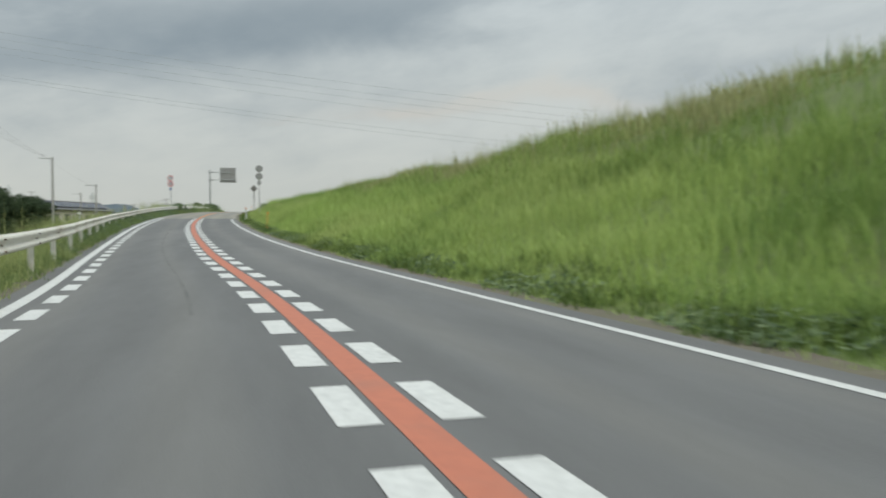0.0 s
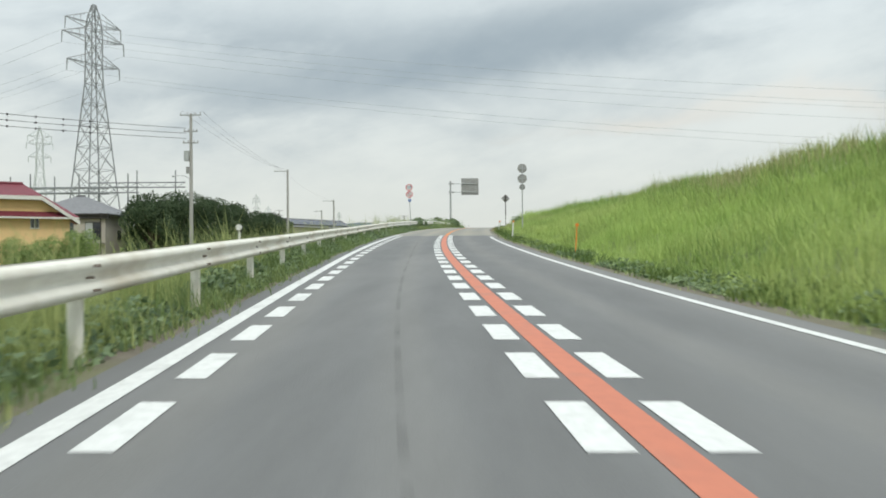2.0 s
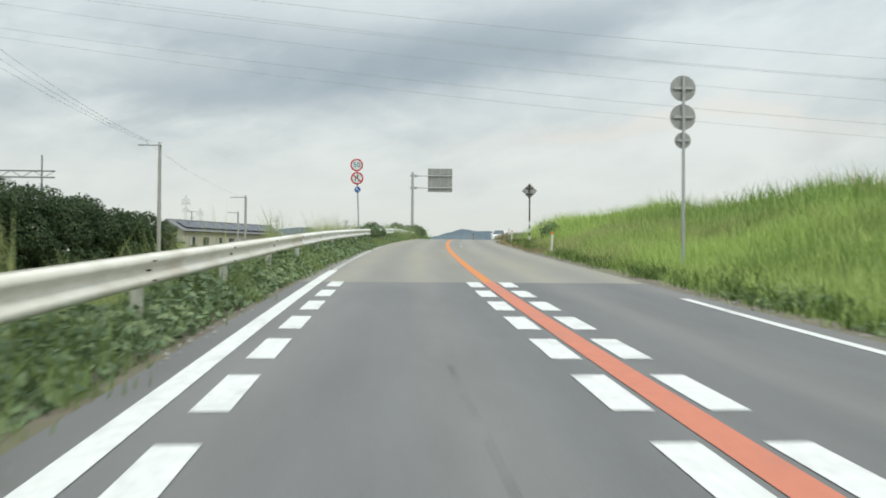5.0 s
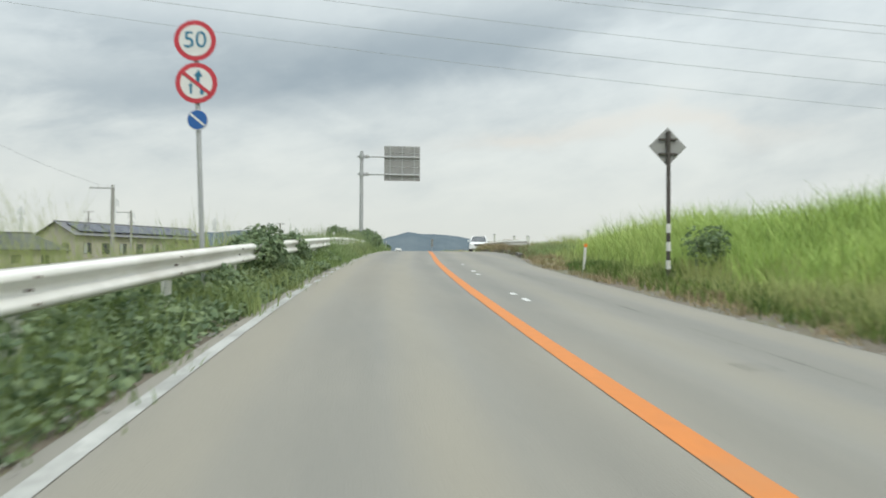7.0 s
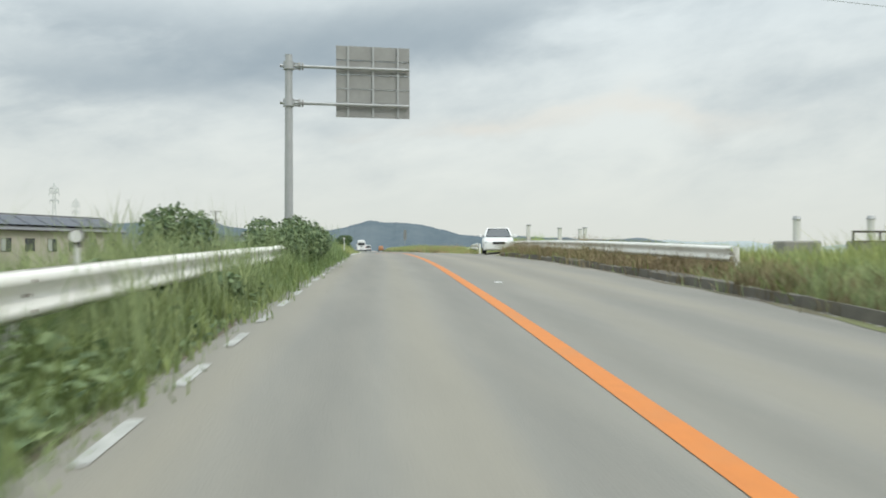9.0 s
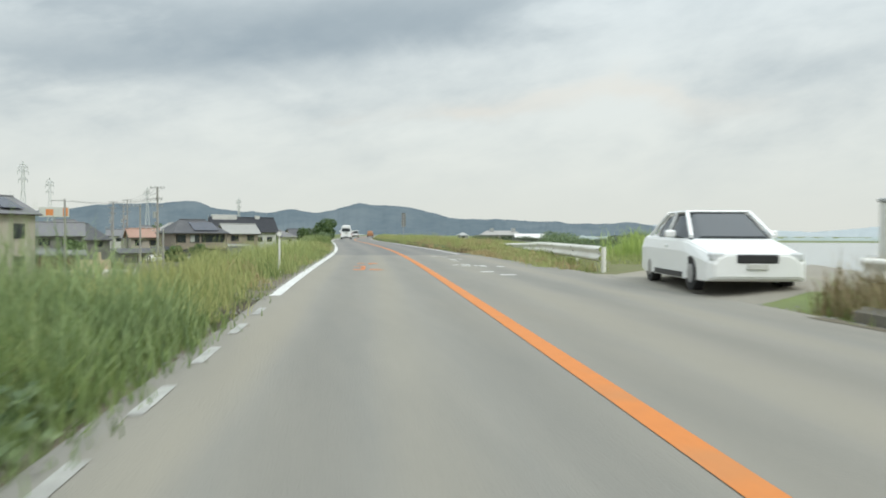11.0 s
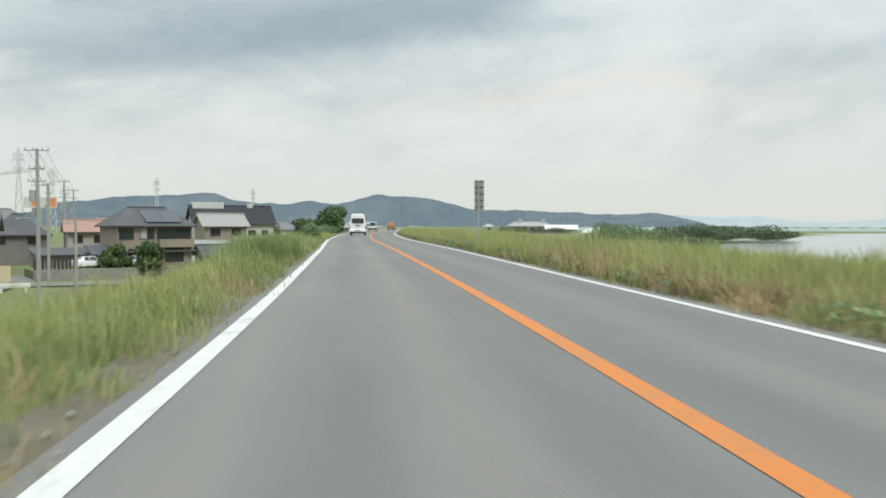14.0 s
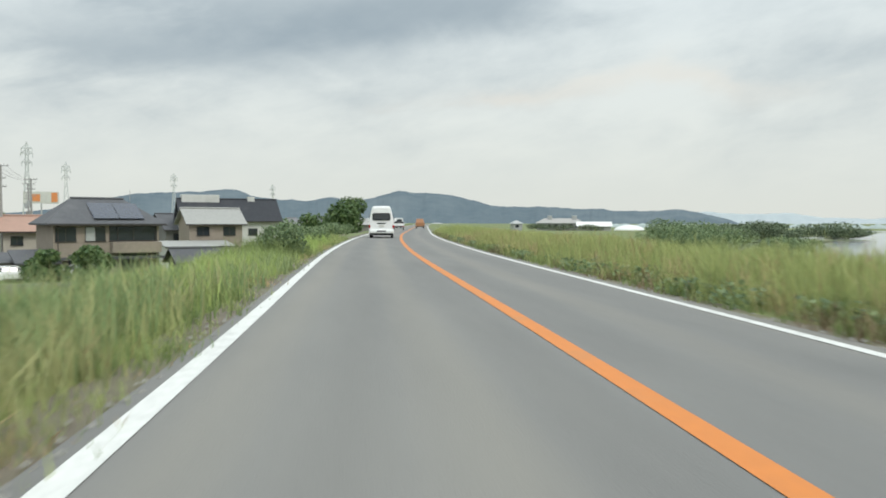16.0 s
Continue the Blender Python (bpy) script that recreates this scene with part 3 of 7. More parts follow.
def build_road():
    road = thing("road", pose(0, 0, 0), "two-lane asphalt road with worn patches and painted lines", "road", kind="structure")
    for nm, a, b, mat, lab in (("road_surface", -60, 68.5, "asphalt_a", "dark grey asphalt"), ("road_surface", 68.5, 172.5, "asphalt_b", "worn beige-grey asphalt"),
                               ("road_surface", 172.5, 700, "asphalt_c", "mid-grey newer asphalt")):
        o = strip(nm, a, b, left_edge, right_edge, 0.0, M[mat])
        o.parent = road
        o["label"] = lab
    def line(y0, y1, f, w, mat, lab, h=0.006):
        o = strip("painted_line", y0, y1, lambda y: f(y) - w / 2, lambda y: f(y) + w / 2, h, M[mat], 1.5)
        o.parent = road
        o["label"] = lab
    line(-60, 68.5, lambda y: 0 * y, 0.24, "orange_old", "faded red-orange no-overtaking line")
    line(68.5, 700, lambda y: 0 * y, 0.20, "orange", "bright orange no-overtaking line")
    line(-60, 72, lambda y: -left_w(y), 0.20, "white_paint", "solid white edge line")
    line(72, 96, lambda y: -left_w(y), 0.13, "worn_paint", "worn white edge line")
    for q in np.arange(96.5, 149, 1.75):
        line(q, q + 0.85, lambda y: -left_w(y) + 0.05, 0.10, "worn_paint", "short worn white dash")
    line(150, 700, lambda y: -left_w(y), 0.19, "white_paint", "solid white edge line")
    line(-60, 65.5, lambda y: right_w(y), 0.14, "white_paint", "solid white edge line")
    line(174, 700, lambda y: right_w(y), 0.15, "white_paint", "solid white edge line")
    for y0, y1, f0, f1 in ((-20, 150, lambda y: left_edge(y) - 0.45, left_edge), (146, 330, lambda y: left_edge(y) - 0.5, left_edge), (-20, 113, right_edge, lambda y: right_edge(y) + np.interp(y, (60, 83, 105, 112), (0.5, 0.85, 1.1, 0.5))), (174, 330, right_edge, lambda y: right_edge(y) + 0.35)):
        o = strip("dirt_verge", y0, y1, lambda y: f0(y) + 0.08 * np.sin(y * 1.7) * (f0 is not left_edge and f0 is not right_edge), lambda y: f1(y) + 0.08 * np.sin(y * 2.3) * (f1 is not left_edge and f1 is not right_edge), -0.022, M["dirt"], 0.5)
        o.parent = road
        o["label"] = "bare brown dirt edge"
    o = strip("dirt_drift", 112, 146, lambda y: right_edge(y) - 0.18 + 0.06 * np.sin(y * 0.9) + 0.05 * np.sin(y * 2.7), lambda y: right_edge(y) + 0.02, 0.005, M["dirt"], 0.4)
    o.parent = road
    o["label"] = "brown soil washed against the kerb"
    # slow-down dashes beside the edge line and on both sides of the middle line
    for y in np.interp(np.arange(-12, 30.5), (-12, 0, 2, 5, 6, 11, 14, 20, 25, 30), (-10.9, 11.9, 15.8, 21.65, 23.6, 32.9, 38.35, 49.57, 58.5, 67.4)):
        for f, half in ((lambda q: -left_w(q) + 0.40, 0.12), (lambda q: 0 * q - 0.305, 0.13), (lambda q: 0 * q + 0.305, 0.13)):
            o = strip("painted_dash", y, y + 1.1, lambda q: f(q) - half, lambda q: f(q) + half, 0.006, M["white_paint"], 1.1)
            o.parent = road


build_road()


# ---- far distance ----
def build_hills():
    ridge = ((-40, 8), (-24, 18), (-19, 55), (-17.1, 108), (-15.4, 113), (-13.5, 138), (-10.7, 144), (-9.0, 152), (-7.5, 165), (-6.6, 147), (-5.9, 126), (-3.9, 112), (-1.9, 106), (-0.5, 129), (0.4, 118), (1.3, 108), (2.4, 118), (3.7, 144),
             (4.5, 165), (5.1, 154), (6.8, 150), (8.3, 142), (9.4, 126), (11.0, 95), (12.1, 80), (14.7, 80), (16.6, 76), (17.8, 68), (19.5, 70), (20.4, 57), (21.8, 60), (23.3, 56), (24.7, 68), (26.4, 48), (27.6, 26), (29.0, 4), (31, 0))
    # nearer ridge blue-grey, farther ridge paler: aerial haze painted as surface colour
    for name, r0, depth, rows, a0, a1, mat, lab in (("hills", 4000, 700, ridge, -40, 31, "mountain", "low wooded hills, blue-grey haze painted into their colour"),
                                               ("far_hills", 4700, 200, ((-60, 10), (-40, 14), (-20, 20), (10, 40), (27, 62), (29, 48), (32, 55), (34, 30), (37, 22), (41, 52), (45, 40), (52, 60), (70, 20)), -60, 70, "mountain_far", "far hills on the horizon, painted pale for haze")):
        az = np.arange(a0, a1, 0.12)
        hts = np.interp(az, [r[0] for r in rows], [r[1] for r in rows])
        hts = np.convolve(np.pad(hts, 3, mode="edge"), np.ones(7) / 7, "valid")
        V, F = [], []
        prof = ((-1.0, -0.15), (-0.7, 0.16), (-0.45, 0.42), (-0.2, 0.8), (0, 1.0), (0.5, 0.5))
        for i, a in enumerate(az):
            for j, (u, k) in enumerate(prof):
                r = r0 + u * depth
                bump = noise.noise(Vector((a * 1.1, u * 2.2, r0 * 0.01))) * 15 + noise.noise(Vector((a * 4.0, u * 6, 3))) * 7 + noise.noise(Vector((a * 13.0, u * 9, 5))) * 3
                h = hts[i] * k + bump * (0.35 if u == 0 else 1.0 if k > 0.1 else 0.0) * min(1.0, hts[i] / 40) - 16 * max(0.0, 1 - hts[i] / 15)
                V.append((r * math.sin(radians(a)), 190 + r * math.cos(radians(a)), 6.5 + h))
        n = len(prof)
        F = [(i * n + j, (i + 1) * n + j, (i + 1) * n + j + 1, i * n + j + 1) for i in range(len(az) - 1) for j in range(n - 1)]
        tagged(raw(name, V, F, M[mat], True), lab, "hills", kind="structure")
    # a low tree belt beyond the river, added to carry haze in its colour
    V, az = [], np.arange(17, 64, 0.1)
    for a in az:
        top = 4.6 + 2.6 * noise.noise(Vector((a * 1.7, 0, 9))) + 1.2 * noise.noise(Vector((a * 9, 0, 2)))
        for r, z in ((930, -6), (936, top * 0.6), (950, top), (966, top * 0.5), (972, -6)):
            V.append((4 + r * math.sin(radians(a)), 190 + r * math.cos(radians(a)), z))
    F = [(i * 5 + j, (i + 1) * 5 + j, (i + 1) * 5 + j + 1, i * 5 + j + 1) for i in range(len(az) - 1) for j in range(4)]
    tagged(raw("far_tree_belt", V, F, M["haze_belt"], True), "belt of trees beyond the river, haze painted into its pale green", "trees", kind="structure")


build_hills()


# ---- vegetation ----
def foliage_mesh(name, verts, per, quads, tris, mat):
    """One joined mesh of many alike blades or leaves: verts is (count, per, 3)."""
    n = len(verts)
    base = (np.arange(n) * per)[:, None]
    loops = [base + np.array(q)[None, :] for q in quads] + [base + np.array(q)[None, :] for q in tris]
    sizes = [4] * len(quads) + [3] * len(tris)
    idx = np.concatenate([l.reshape(-1) for l in loops])
    tot = np.concatenate([np.full(n, s) for s in sizes])
    start = np.concatenate([[0], np.cumsum(tot)[:-1]])
    me = bpy.data.meshes.new(name)
    me.vertices.add(n * per)
    me.vertices.foreach_set("co", verts.reshape(-1).astype(np.float32))
    me.loops.add(len(idx))
    me.loops.foreach_set("vertex_index", idx.astype(np.int32))
    me.polygons.add(len(tot))
    me.polygons.foreach_set("loop_start", start.astype(np.int32))
    me.update(calc_edges=True)
    me.materials.append(mat)
    return new(name, me)


def blades(name, rng, y, d, height, width, mat, lean=0.35, label="", flop=0.45):
    """Grass blades rooted at (y, d): tapered, bent over, each turned at random."""
    n = len(y)
    root = np.stack([cx(y) + d, y, ground_z(y, d) - 0.03], -1)
    a = rng.uniform(0, 2 * np.pi, n)
    side = np.stack([np.cos(a), np.sin(a), np.zeros(n)], -1)
    b = a + np.pi / 2 + rng.normal(0, 0.5, n)
    out = np.stack([np.cos(b), np.sin(b), np.zeros(n)], -1) * (rng.uniform(0.1, 1.0, n) * lean)[:, None]
    out[:, 0] -= 0.06
    h = height * rng.uniform(0.55, 1.15, n)
    up = np.zeros((n, 3))
    up[:, 2] = h
    w = (width * rng.uniform(0.6, 1.3, n))[:, None]
    mid = root + up * 0.55 + out * h[:, None] * 0.32
    tip = root + up * (1 - flop * lean * 0.5) + out * h[:, None] * 1.15
    V = np.stack([root - side * w * 0.7, root + side * w * 0.7, mid + side * w * 0.55, mid - side * w * 0.55, tip], 1)
    o = foliage_mesh(name, V, 5, [(0, 1, 2, 3)], [(3, 2, 4)], mat)
    return tagged(o, label, "grass", kind="stuff")


def leaves(name, rng, centre, normal_out, size, mat):
    """Broad leaves, folded a little along the middle, at the given centres."""
    n = len(centre)
    nrm = normal_out + rng.normal(0, 0.55, (n, 3))
    nrm /= np.linalg.norm(nrm, axis=1)[:, None]
    t = np.cross(nrm, rng.normal(0, 1, (n, 3)))
    t /= np.linalg.norm(t, axis=1)[:, None]
    s = np.cross(nrm, t)
    k = (size * rng.uniform(0.6, 1.35, n))[:, None]
    V = np.stack([centre - t * k, centre + s * k * 0.62 - nrm * k * 0.16, centre + t * k, centre - s * k * 0.62 - nrm * k * 0.16], 1)
    return V, [(0, 1, 2), (0, 2, 3)], mat


def clump_field(rng, n, y0, y1, d0, d1, patch=1.0, per=26):
    """Points that gather in tufts."""
    m = max(1, int(n / per))
    ty, td_ = rng.uniform(y0, y1, m), rng.uniform(0, 1, m)
    k = rng.integers(0, m, n)
    y = ty[k] + rng.normal(0, 0.16 * patch, n)
    f = td_[k]
    y = np.clip(y, y0, y1)
    d = d0(y) + (d1(y) - d0(y)) * f + rng.normal(0, 0.16 * patch, n)
    return y, d, k, m


def patchy(y, d, size, seed):
    """Slow uneven variation over the ground, about -1 to 1."""
    a, b = np.asarray(y) / size, np.asarray(d) / size
    v = np.sin(a * 1.9 + 1.3 * np.sin(b * 1.1 + seed) + seed) * np.cos(b * 2.3 - 0.9 * np.sin(a * 1.6 + 2 * seed))
    return 0.65 * v + 0.35 * np.sin(a * 4.7 + b * 3.1 + seed) * np.cos(a * 2.9 - b * 5.3 + 3 * seed)


def build_bank():
    rng = np.random.default_rng(11)
    toe = lambda y: right_w(y) + 0.95
    # lower slope: long bright grass, denser near the road
    y, d, k, m = clump_field(rng, 150000, -10, 106, toe, lambda y: np.full_like(y, 10.2) - np.clip(y - 60, 0, 60) * 0.04, 1.5, 9)
    th = rng.uniform(0.7, 1.2, m)[k] * np.interp(d - toe(y), (0, 0.7, 2.5), (0.3, 0.7, 1.0)) * np.interp(y, (0, 70, 88, 96, 104), (0.82, 0.78, 0.9, 0.62, 0.36))
    th = th * (1 + 0.22 * patchy(y, d, 2.6, 0.4))
    near = y < 78 + 5 * np.sin(d * 1.3) + 3 * np.sin(y * 0.8) + rng.normal(0, 4, len(y))
    dull = near & (patchy(y, d, 4.5, 2.0) + rng.normal(0, 0.25, len(y)) > 0.42)
    for pick, nm, mat, lean, lab in ((near & ~dull, "bank_grass", "grass_lush", 0.5, "long bright green grass on the levee bank"), (dull, "bank_grass", "grass_olive", 0.6, "darker flattened grass in patches on the bank"),
                                     (~near, "bank_end_grass", "grass_pale", 0.5, "paler rough grass at the end of the bank")):
        blades(nm, rng, y[pick], d[pick], (th * 0.86)[pick], 0.0125 + 0.0 * y[pick], M[mat], lean, lab)
    # upper slope and crest: darker, taller reed-like grass in uneven tufts
    lo, hi = lambda y: np.full_like(y, 8.6) - np.clip(y - 60, 0, 60) * 0.04, lambda y: np.full_like(y, 19.0) - np.clip(y - 60, 0, 60) * 0.07
    y, d, k, m = clump_field(rng, 64000, -10, 107, lo, hi, 1.7, 13)
    th = rng.uniform(0.55, 1.25, m)[k] * np.interp(y, (0, 70, 88, 98, 107), (0.9, 0.9, 1.4, 1.5, 0.7)) * (1 + 0.40 * patchy(y, d, 3.2, 1.1))
    pale = patchy(y, d, 5.0, 0.0) + rng.normal(0, 0.3, len(y)) + np.interp(d, (10.5, 13.5), (-0.7, 0.45)) > 0.2
    for pick, mat, lab in ((~pale, "grass_olive", "tall reedy grass along the levee crest"), (pale, "grass_wheat", "wheat-coloured tufts along the levee crest")):
        blades("crest_grass", rng, y[pick], d[pick], (th * 0.85)[pick], 0.020 + 0 * y[pick], M[mat], 0.5, lab)
    y, d, k, m = clump_field(rng, 9000, -5, 106, lambda y: np.full_like(y, 11.5), lambda y: np.full_like(y, 17.0), 1.0)
    tall = 1.35 * rng.uniform(0.6, 1.2, m)[k] * np.clip(0.75 + 0.6 * patchy(y, d, 4.0, 3.0), 0.3, 1.3)
    blades("reed_grass", rng, y, d, tall, 0.012 + 0 * y, M["grass_wheat"], 0.35, "pale tall reeds standing above the levee grass")
    # shaded weeds at the toe, grass and broad leaves
    y, d, k, m = clump_field(rng, 26000, -6, 105, lambda y: toe(y) - 0.15, lambda y: toe(y) + 1.2, 1.0)
    blades("toe_weeds", rng, y, d, 0.34 * rng.uniform(0.5, 1.4, m)[k], 0.016 + 0 * y, M["grass_dark"], 0.6, "dark low weeds at the foot of the bank")
    n = 15000
    y = rng.uniform(-4, 66, n)
    d = toe(y) - 0.2 + 0.9 * rng.uniform(0, 1, n) ** 1.3
    y, d = y[patchy(y, d, 1.6, 5.0) > 0.05], d[patchy(y, d, 1.6, 5.0) > 0.05]
    c = np.stack([cx(y) + d, y, ground_z(y, d) + 0.02 + rng.uniform(0, 1, len(y)) * (0.14 + 0.22 * np.clip(d - toe(y), 0, 1))], -1)
    V, tris, _ = leaves("", rng, c, np.array((-0.3, -0.2, 0.9)) + np.zeros((len(y), 3)), 0.045, None)
    tagged(foliage_mesh("toe_leaves", V, 4, [], tris, M["leaf"]), "broad-leaved weeds along the foot of the bank", "weeds", kind="stuff")
    y, d, k, m = clump_field(rng, 7000, 84, 118, lambda y: right_edge(y) + 0.25, lambda y: right_edge(y) + 1.7, 1.0)
    blades("dry_weeds", rng, y, d, 0.24 * rng.uniform(0.5, 1.3, m)[k], 0.016 + 0 * y, M["grass_tan"], 0.7, "dry brown weeds at the road edge")
    # big reeds at the end of the bank
    y, d, k, m = clump_field(rng, 30000, 91, 113, lambda y: np.interp(y, (91, 104, 111, 113), (5.3, 5.6, 6.1, 7.0)), lambda y: np.full_like(y, 13.0), 1.3)
    blades("reed_clump", rng, y, d, np.interp(y, (91, 97, 107, 111, 113), (1.0, 1.45, 1.75, 1.3, 0.6)) * np.interp(d, (5.5, 7.0), (0.6, 1.0)) * rng.uniform(0.7, 1.2, m)[k], 0.018 + 0 * y, M["grass_lush"], 0.6, "tall yellow-green reed clump beside the road")


build_bank()


def build_left_verge():
    rng = np.random.default_rng(12)
    sh = lambda y: -left_w(y) - np.interp(y, (0, 60, 80, 150), (0.40, 0.45, 0.25, 0.22))
    y, d, k, m = clump_field(rng, 44000, 2, 96, lambda y: rail_d(y) - 2.2, sh, 1.0)
    th = rng.uniform(0.5, 1.2, m)[k] * np.interp(-d + sh(y), (0, 0.2, 0.5, 1.2, 2.2), (0.3, 0.55, 0.7, 0.8, 0.95))
    first = y < 28 + rng.normal(0, 3, len(y))
    for pick, mat in ((first, "grass_pale"), (~first, "grass_mid")):
        blades("verge_grass", rng, y[pick], d[pick], (th * 0.8)[pick], 0.012 + 0 * y[pick], M[mat], 0.55, "grass and weeds round the guardrail posts")
    y, d, k, m = clump_field(rng, 26000, 2, 150, lambda y: rail_d(y) - 12, lambda y: rail_d(y) - 1.0, 1.6)
    blades("slope_grass", rng, y, d, rng.uniform(0.6, 1.4, m)[k] * np.interp(y, (0, 90, 105), (0.85, 1.0, 1.25)), 0.022 + 0 * y, M["grass_soft"], 0.5, "uneven grass behind the guardrail")
    y, d, k, m = clump_field(rng, 34000, 107, 146, lambda y: rail_d(y) - 1.8, lambda y: -left_w(y) - 0.22, 1.0)
    wave = 0.85 + 0.35 * np.sin(y * 0.9) * np.sin(y * 0.37 + 1.0)
    blades("rail_grass", rng, y, d, 0.86 * wave * rng.uniform(0.5, 1.25, m)[k] * np.interp(-d - left_w(y), (0.2, 0.6, 1.5), (0.45, 0.95, 1.25)), 0.011 + 0 * y, M["grass_soft"], 0.6, "soft pale grass hiding the foot of the guardrail")
    y, d, k, m = clump_field(rng, 32000, 105, 146, lambda y: rail_d(y) - 1.2, lambda y: -left_w(y) - 0.25, 1.2)
    blades("rail_grass", rng, y, d, 0.68 * np.interp(-d - left_w(y), (0.2, 0.7, 1.5), (0.5, 0.95, 1.15)) * rng.uniform(0.4, 1.25, m)[k], 0.016 + 0 * y, M["grass_mid"], 0.6, "grey-green weeds round the guardrail posts")
    y, d, k, m = clump_field(rng, 3500, 108, 142, lambda y: rail_d(y) - 0.9, lambda y: rail_d(y) + 0.55, 0.9)
    blades("seed_stalks", rng, y, d, 1.35 * rng.uniform(0.6, 1.2, m)[k], 0.008 + 0 * y, M["grass_soft"], 0.3, "thin seed stalks standing over the guardrail")
    y, d, k, m = clump_field(rng, 12000, 90, 109, lambda y: rail_d(y) - 1.0, lambda y: -left_w(y) - 0.25, 1.1)
    blades("rail_grass", rng, y, d, 0.48 * rng.uniform(0.4, 1.3, m)[k], 0.013 + 0 * y, M["grass_mid"], 0.6, "grey-green grass among the vines")
    y, d, k, m = clump_field(rng, 11000, 4, 100, lambda y: rail_d(y) - 2.4, lambda y: rail_d(y) - 0.5, 0.8)
    blades("tall_weeds", rng, y, d, rng.uniform(0.7, 1.7, m)[k], 0.010 + 0 * y, M["grass_pale"], 0.35, "wispy tall weeds behind the guardrail")
    y, d, k, m = clump_field(rng, 7000, 4, 60, lambda y: rail_d(y) - 0.8, sh, 1.0)
    blades("low_tufts", rng, y, d, 0.4 * rng.uniform(0.4, 1.2, m)[k], 0.012 + 0 * y, M["grass_mid"], 0.6, "grey-green tufts under the guardrail")
    for y0, y1, hh, n in ((25, 41, 1.45, 4500), (44, 50, 1.3, 1200), (60, 66, 1.2, 1000)):
        y, d, k, m = clump_field(rng, n, y0, y1, lambda y: rail_d(y) - 2.6, lambda y: rail_d(y) - 0.6, 1.0)
        blades("feathery_grass", rng, y, d, hh * rng.uniform(0.6, 1.2, m)[k], 0.013 + 0 * y, M["grass_pale"], 0.55, "tall feathery grass nodding over the guardrail")
    # levee top past the guardrail
    y, d, k, m = clump_field(rng, 125000, 142, 262, lambda y: -left_w(y) - 7.5, lambda y: -left_w(y) - 0.40, 1.1)
    th = rng.uniform(0.7, 1.25, m)[k] * np.interp(-d - left_w(y), (0.4, 1.2, 3.0, 6.0), (0.45, 0.9, 1.05, 1.0)) * np.interp(y, (184, 194, 232, 242), (1.0, 0.62, 0.62, 0.9)) * (1 + 0.3 * patchy(y, d, 2.4, 0.7))
    blades("levee_grass", rng, y, d, th * 0.78 * rng.uniform(0.5, 1.25, len(y)), 0.0105 + 0 * y, M["grass_pale"], 0.6, "long pale green grass on the levee shoulder")
    y, d, k, m = clump_field(rng, 18000, 142, 262, lambda y: -left_w(y) - 1.6, lambda y: -left_w(y) - 0.28, 1.0)
    dry = patchy(y, d, 3.0, 1.5) + rng.normal(0, 0.3, len(y)) > 0.5
    hh = 0.42 * rng.uniform(0.4, 1.3, m)[k] * np.interp(-d - left_w(y), (0.3, 1.2), (0.5, 1.2))
    for pick, mat, lab in ((~dry, "grass_mid", "low grey-green weeds at the road edge"), (dry, "grass_dry", "dry brown grass at the road edge")):
        blades("edge_weeds", rng, y[pick], d[pick], hh[pick], 0.012 + 0 * y[pick], M[mat], 0.6, lab)
    y, d, k, m = clump_field(rng, 22000, 150, 330, lambda y: -left_w(y) - 14.0, lambda y: -left_w(y) - 5.5, 1.6)
    blades("levee_slope_grass", rng, y, d, rng.uniform(0.5, 1.0, m)[k], 0.03 + 0 * y, M["grass_lush"], 0.4, "bright grass on the levee slope")
    for y0, y1, da, db, hh, n, mt, lab in ((204.6, 208.4, 0.5, 1.7, 1.0, 4500, "grass_mid", "tall grey-green weeds close to the road edge"), (204.6, 208.4, 1.2, 3.0, 0.95, 4000, "grass_soft", "tall soft green weeds on the shoulder"),
                                           (214.4, 218.8, 0.9, 3.4, 0.88, 3200, "grass_soft", "tall soft green weeds on the shoulder"), (214.0, 219.4, 0.8, 4.0, 0.8, 4000, "grass_wheat", "tall pale weeds on the shoulder"), (209, 215, 0.5, 5.0, 0.6, 8000, "grass_wheat", "feathery pale grass on the shoulder"), (186, 192, 5.8, 8.0, 0.9, 4000, "grass_wheat", "wheat-coloured grass clump on the shoulder"),
                                           (219, 232, 0.5, 6.0, 0.6, 7000, "grass_lush", "bright green grass on the shoulder"), (219, 233, 0.5, 6.0, 0.55, 7000, "grass_soft", "soft green grass on the shoulder"), (232, 237, 0.6, 2.6, 0.85, 3500, "grass_mid", "tall grey-green weeds on the shoulder"), (238, 252, 0.6, 4.0, 0.75, 8000, "grass_lush", "bright green grass on the shoulder")):
        y, d, k, m = clump_field(rng, n, y0, y1, lambda y: -left_w(y) - db, lambda y: -left_w(y) - da, 1.2)
        y = y + rng.normal(0, 0.9, m)[k]
        d = np.minimum(d - np.abs(rng.normal(0, 0.3, m))[k], -left_w(y) - 0.4)
        blades("grass_clump", rng, y, d, hh * rng.uniform(0.6, 1.15, m)[k], 0.012 + 0 * y, M[mt], 0.55, lab)
    # right side on the levee top
    y, d, k, m = clump_field(rng, 63000, 178, 300, lambda y: right_w(y) + 0.6, lambda y: right_w(y) + 7.5, 1.2)
    th = rng.uniform(0.7, 1.2, m)[k] * np.interp(d - right_w(y), (0.5, 1.2, 2.5, 4.0, 7.0), (0.5, 0.95, 1.0, 0.75, 0.45)) * (1 + 0.25 * patchy(y, d, 2.6, 1.9)) * np.interp(y, (178, 187), (0.35, 1.0))
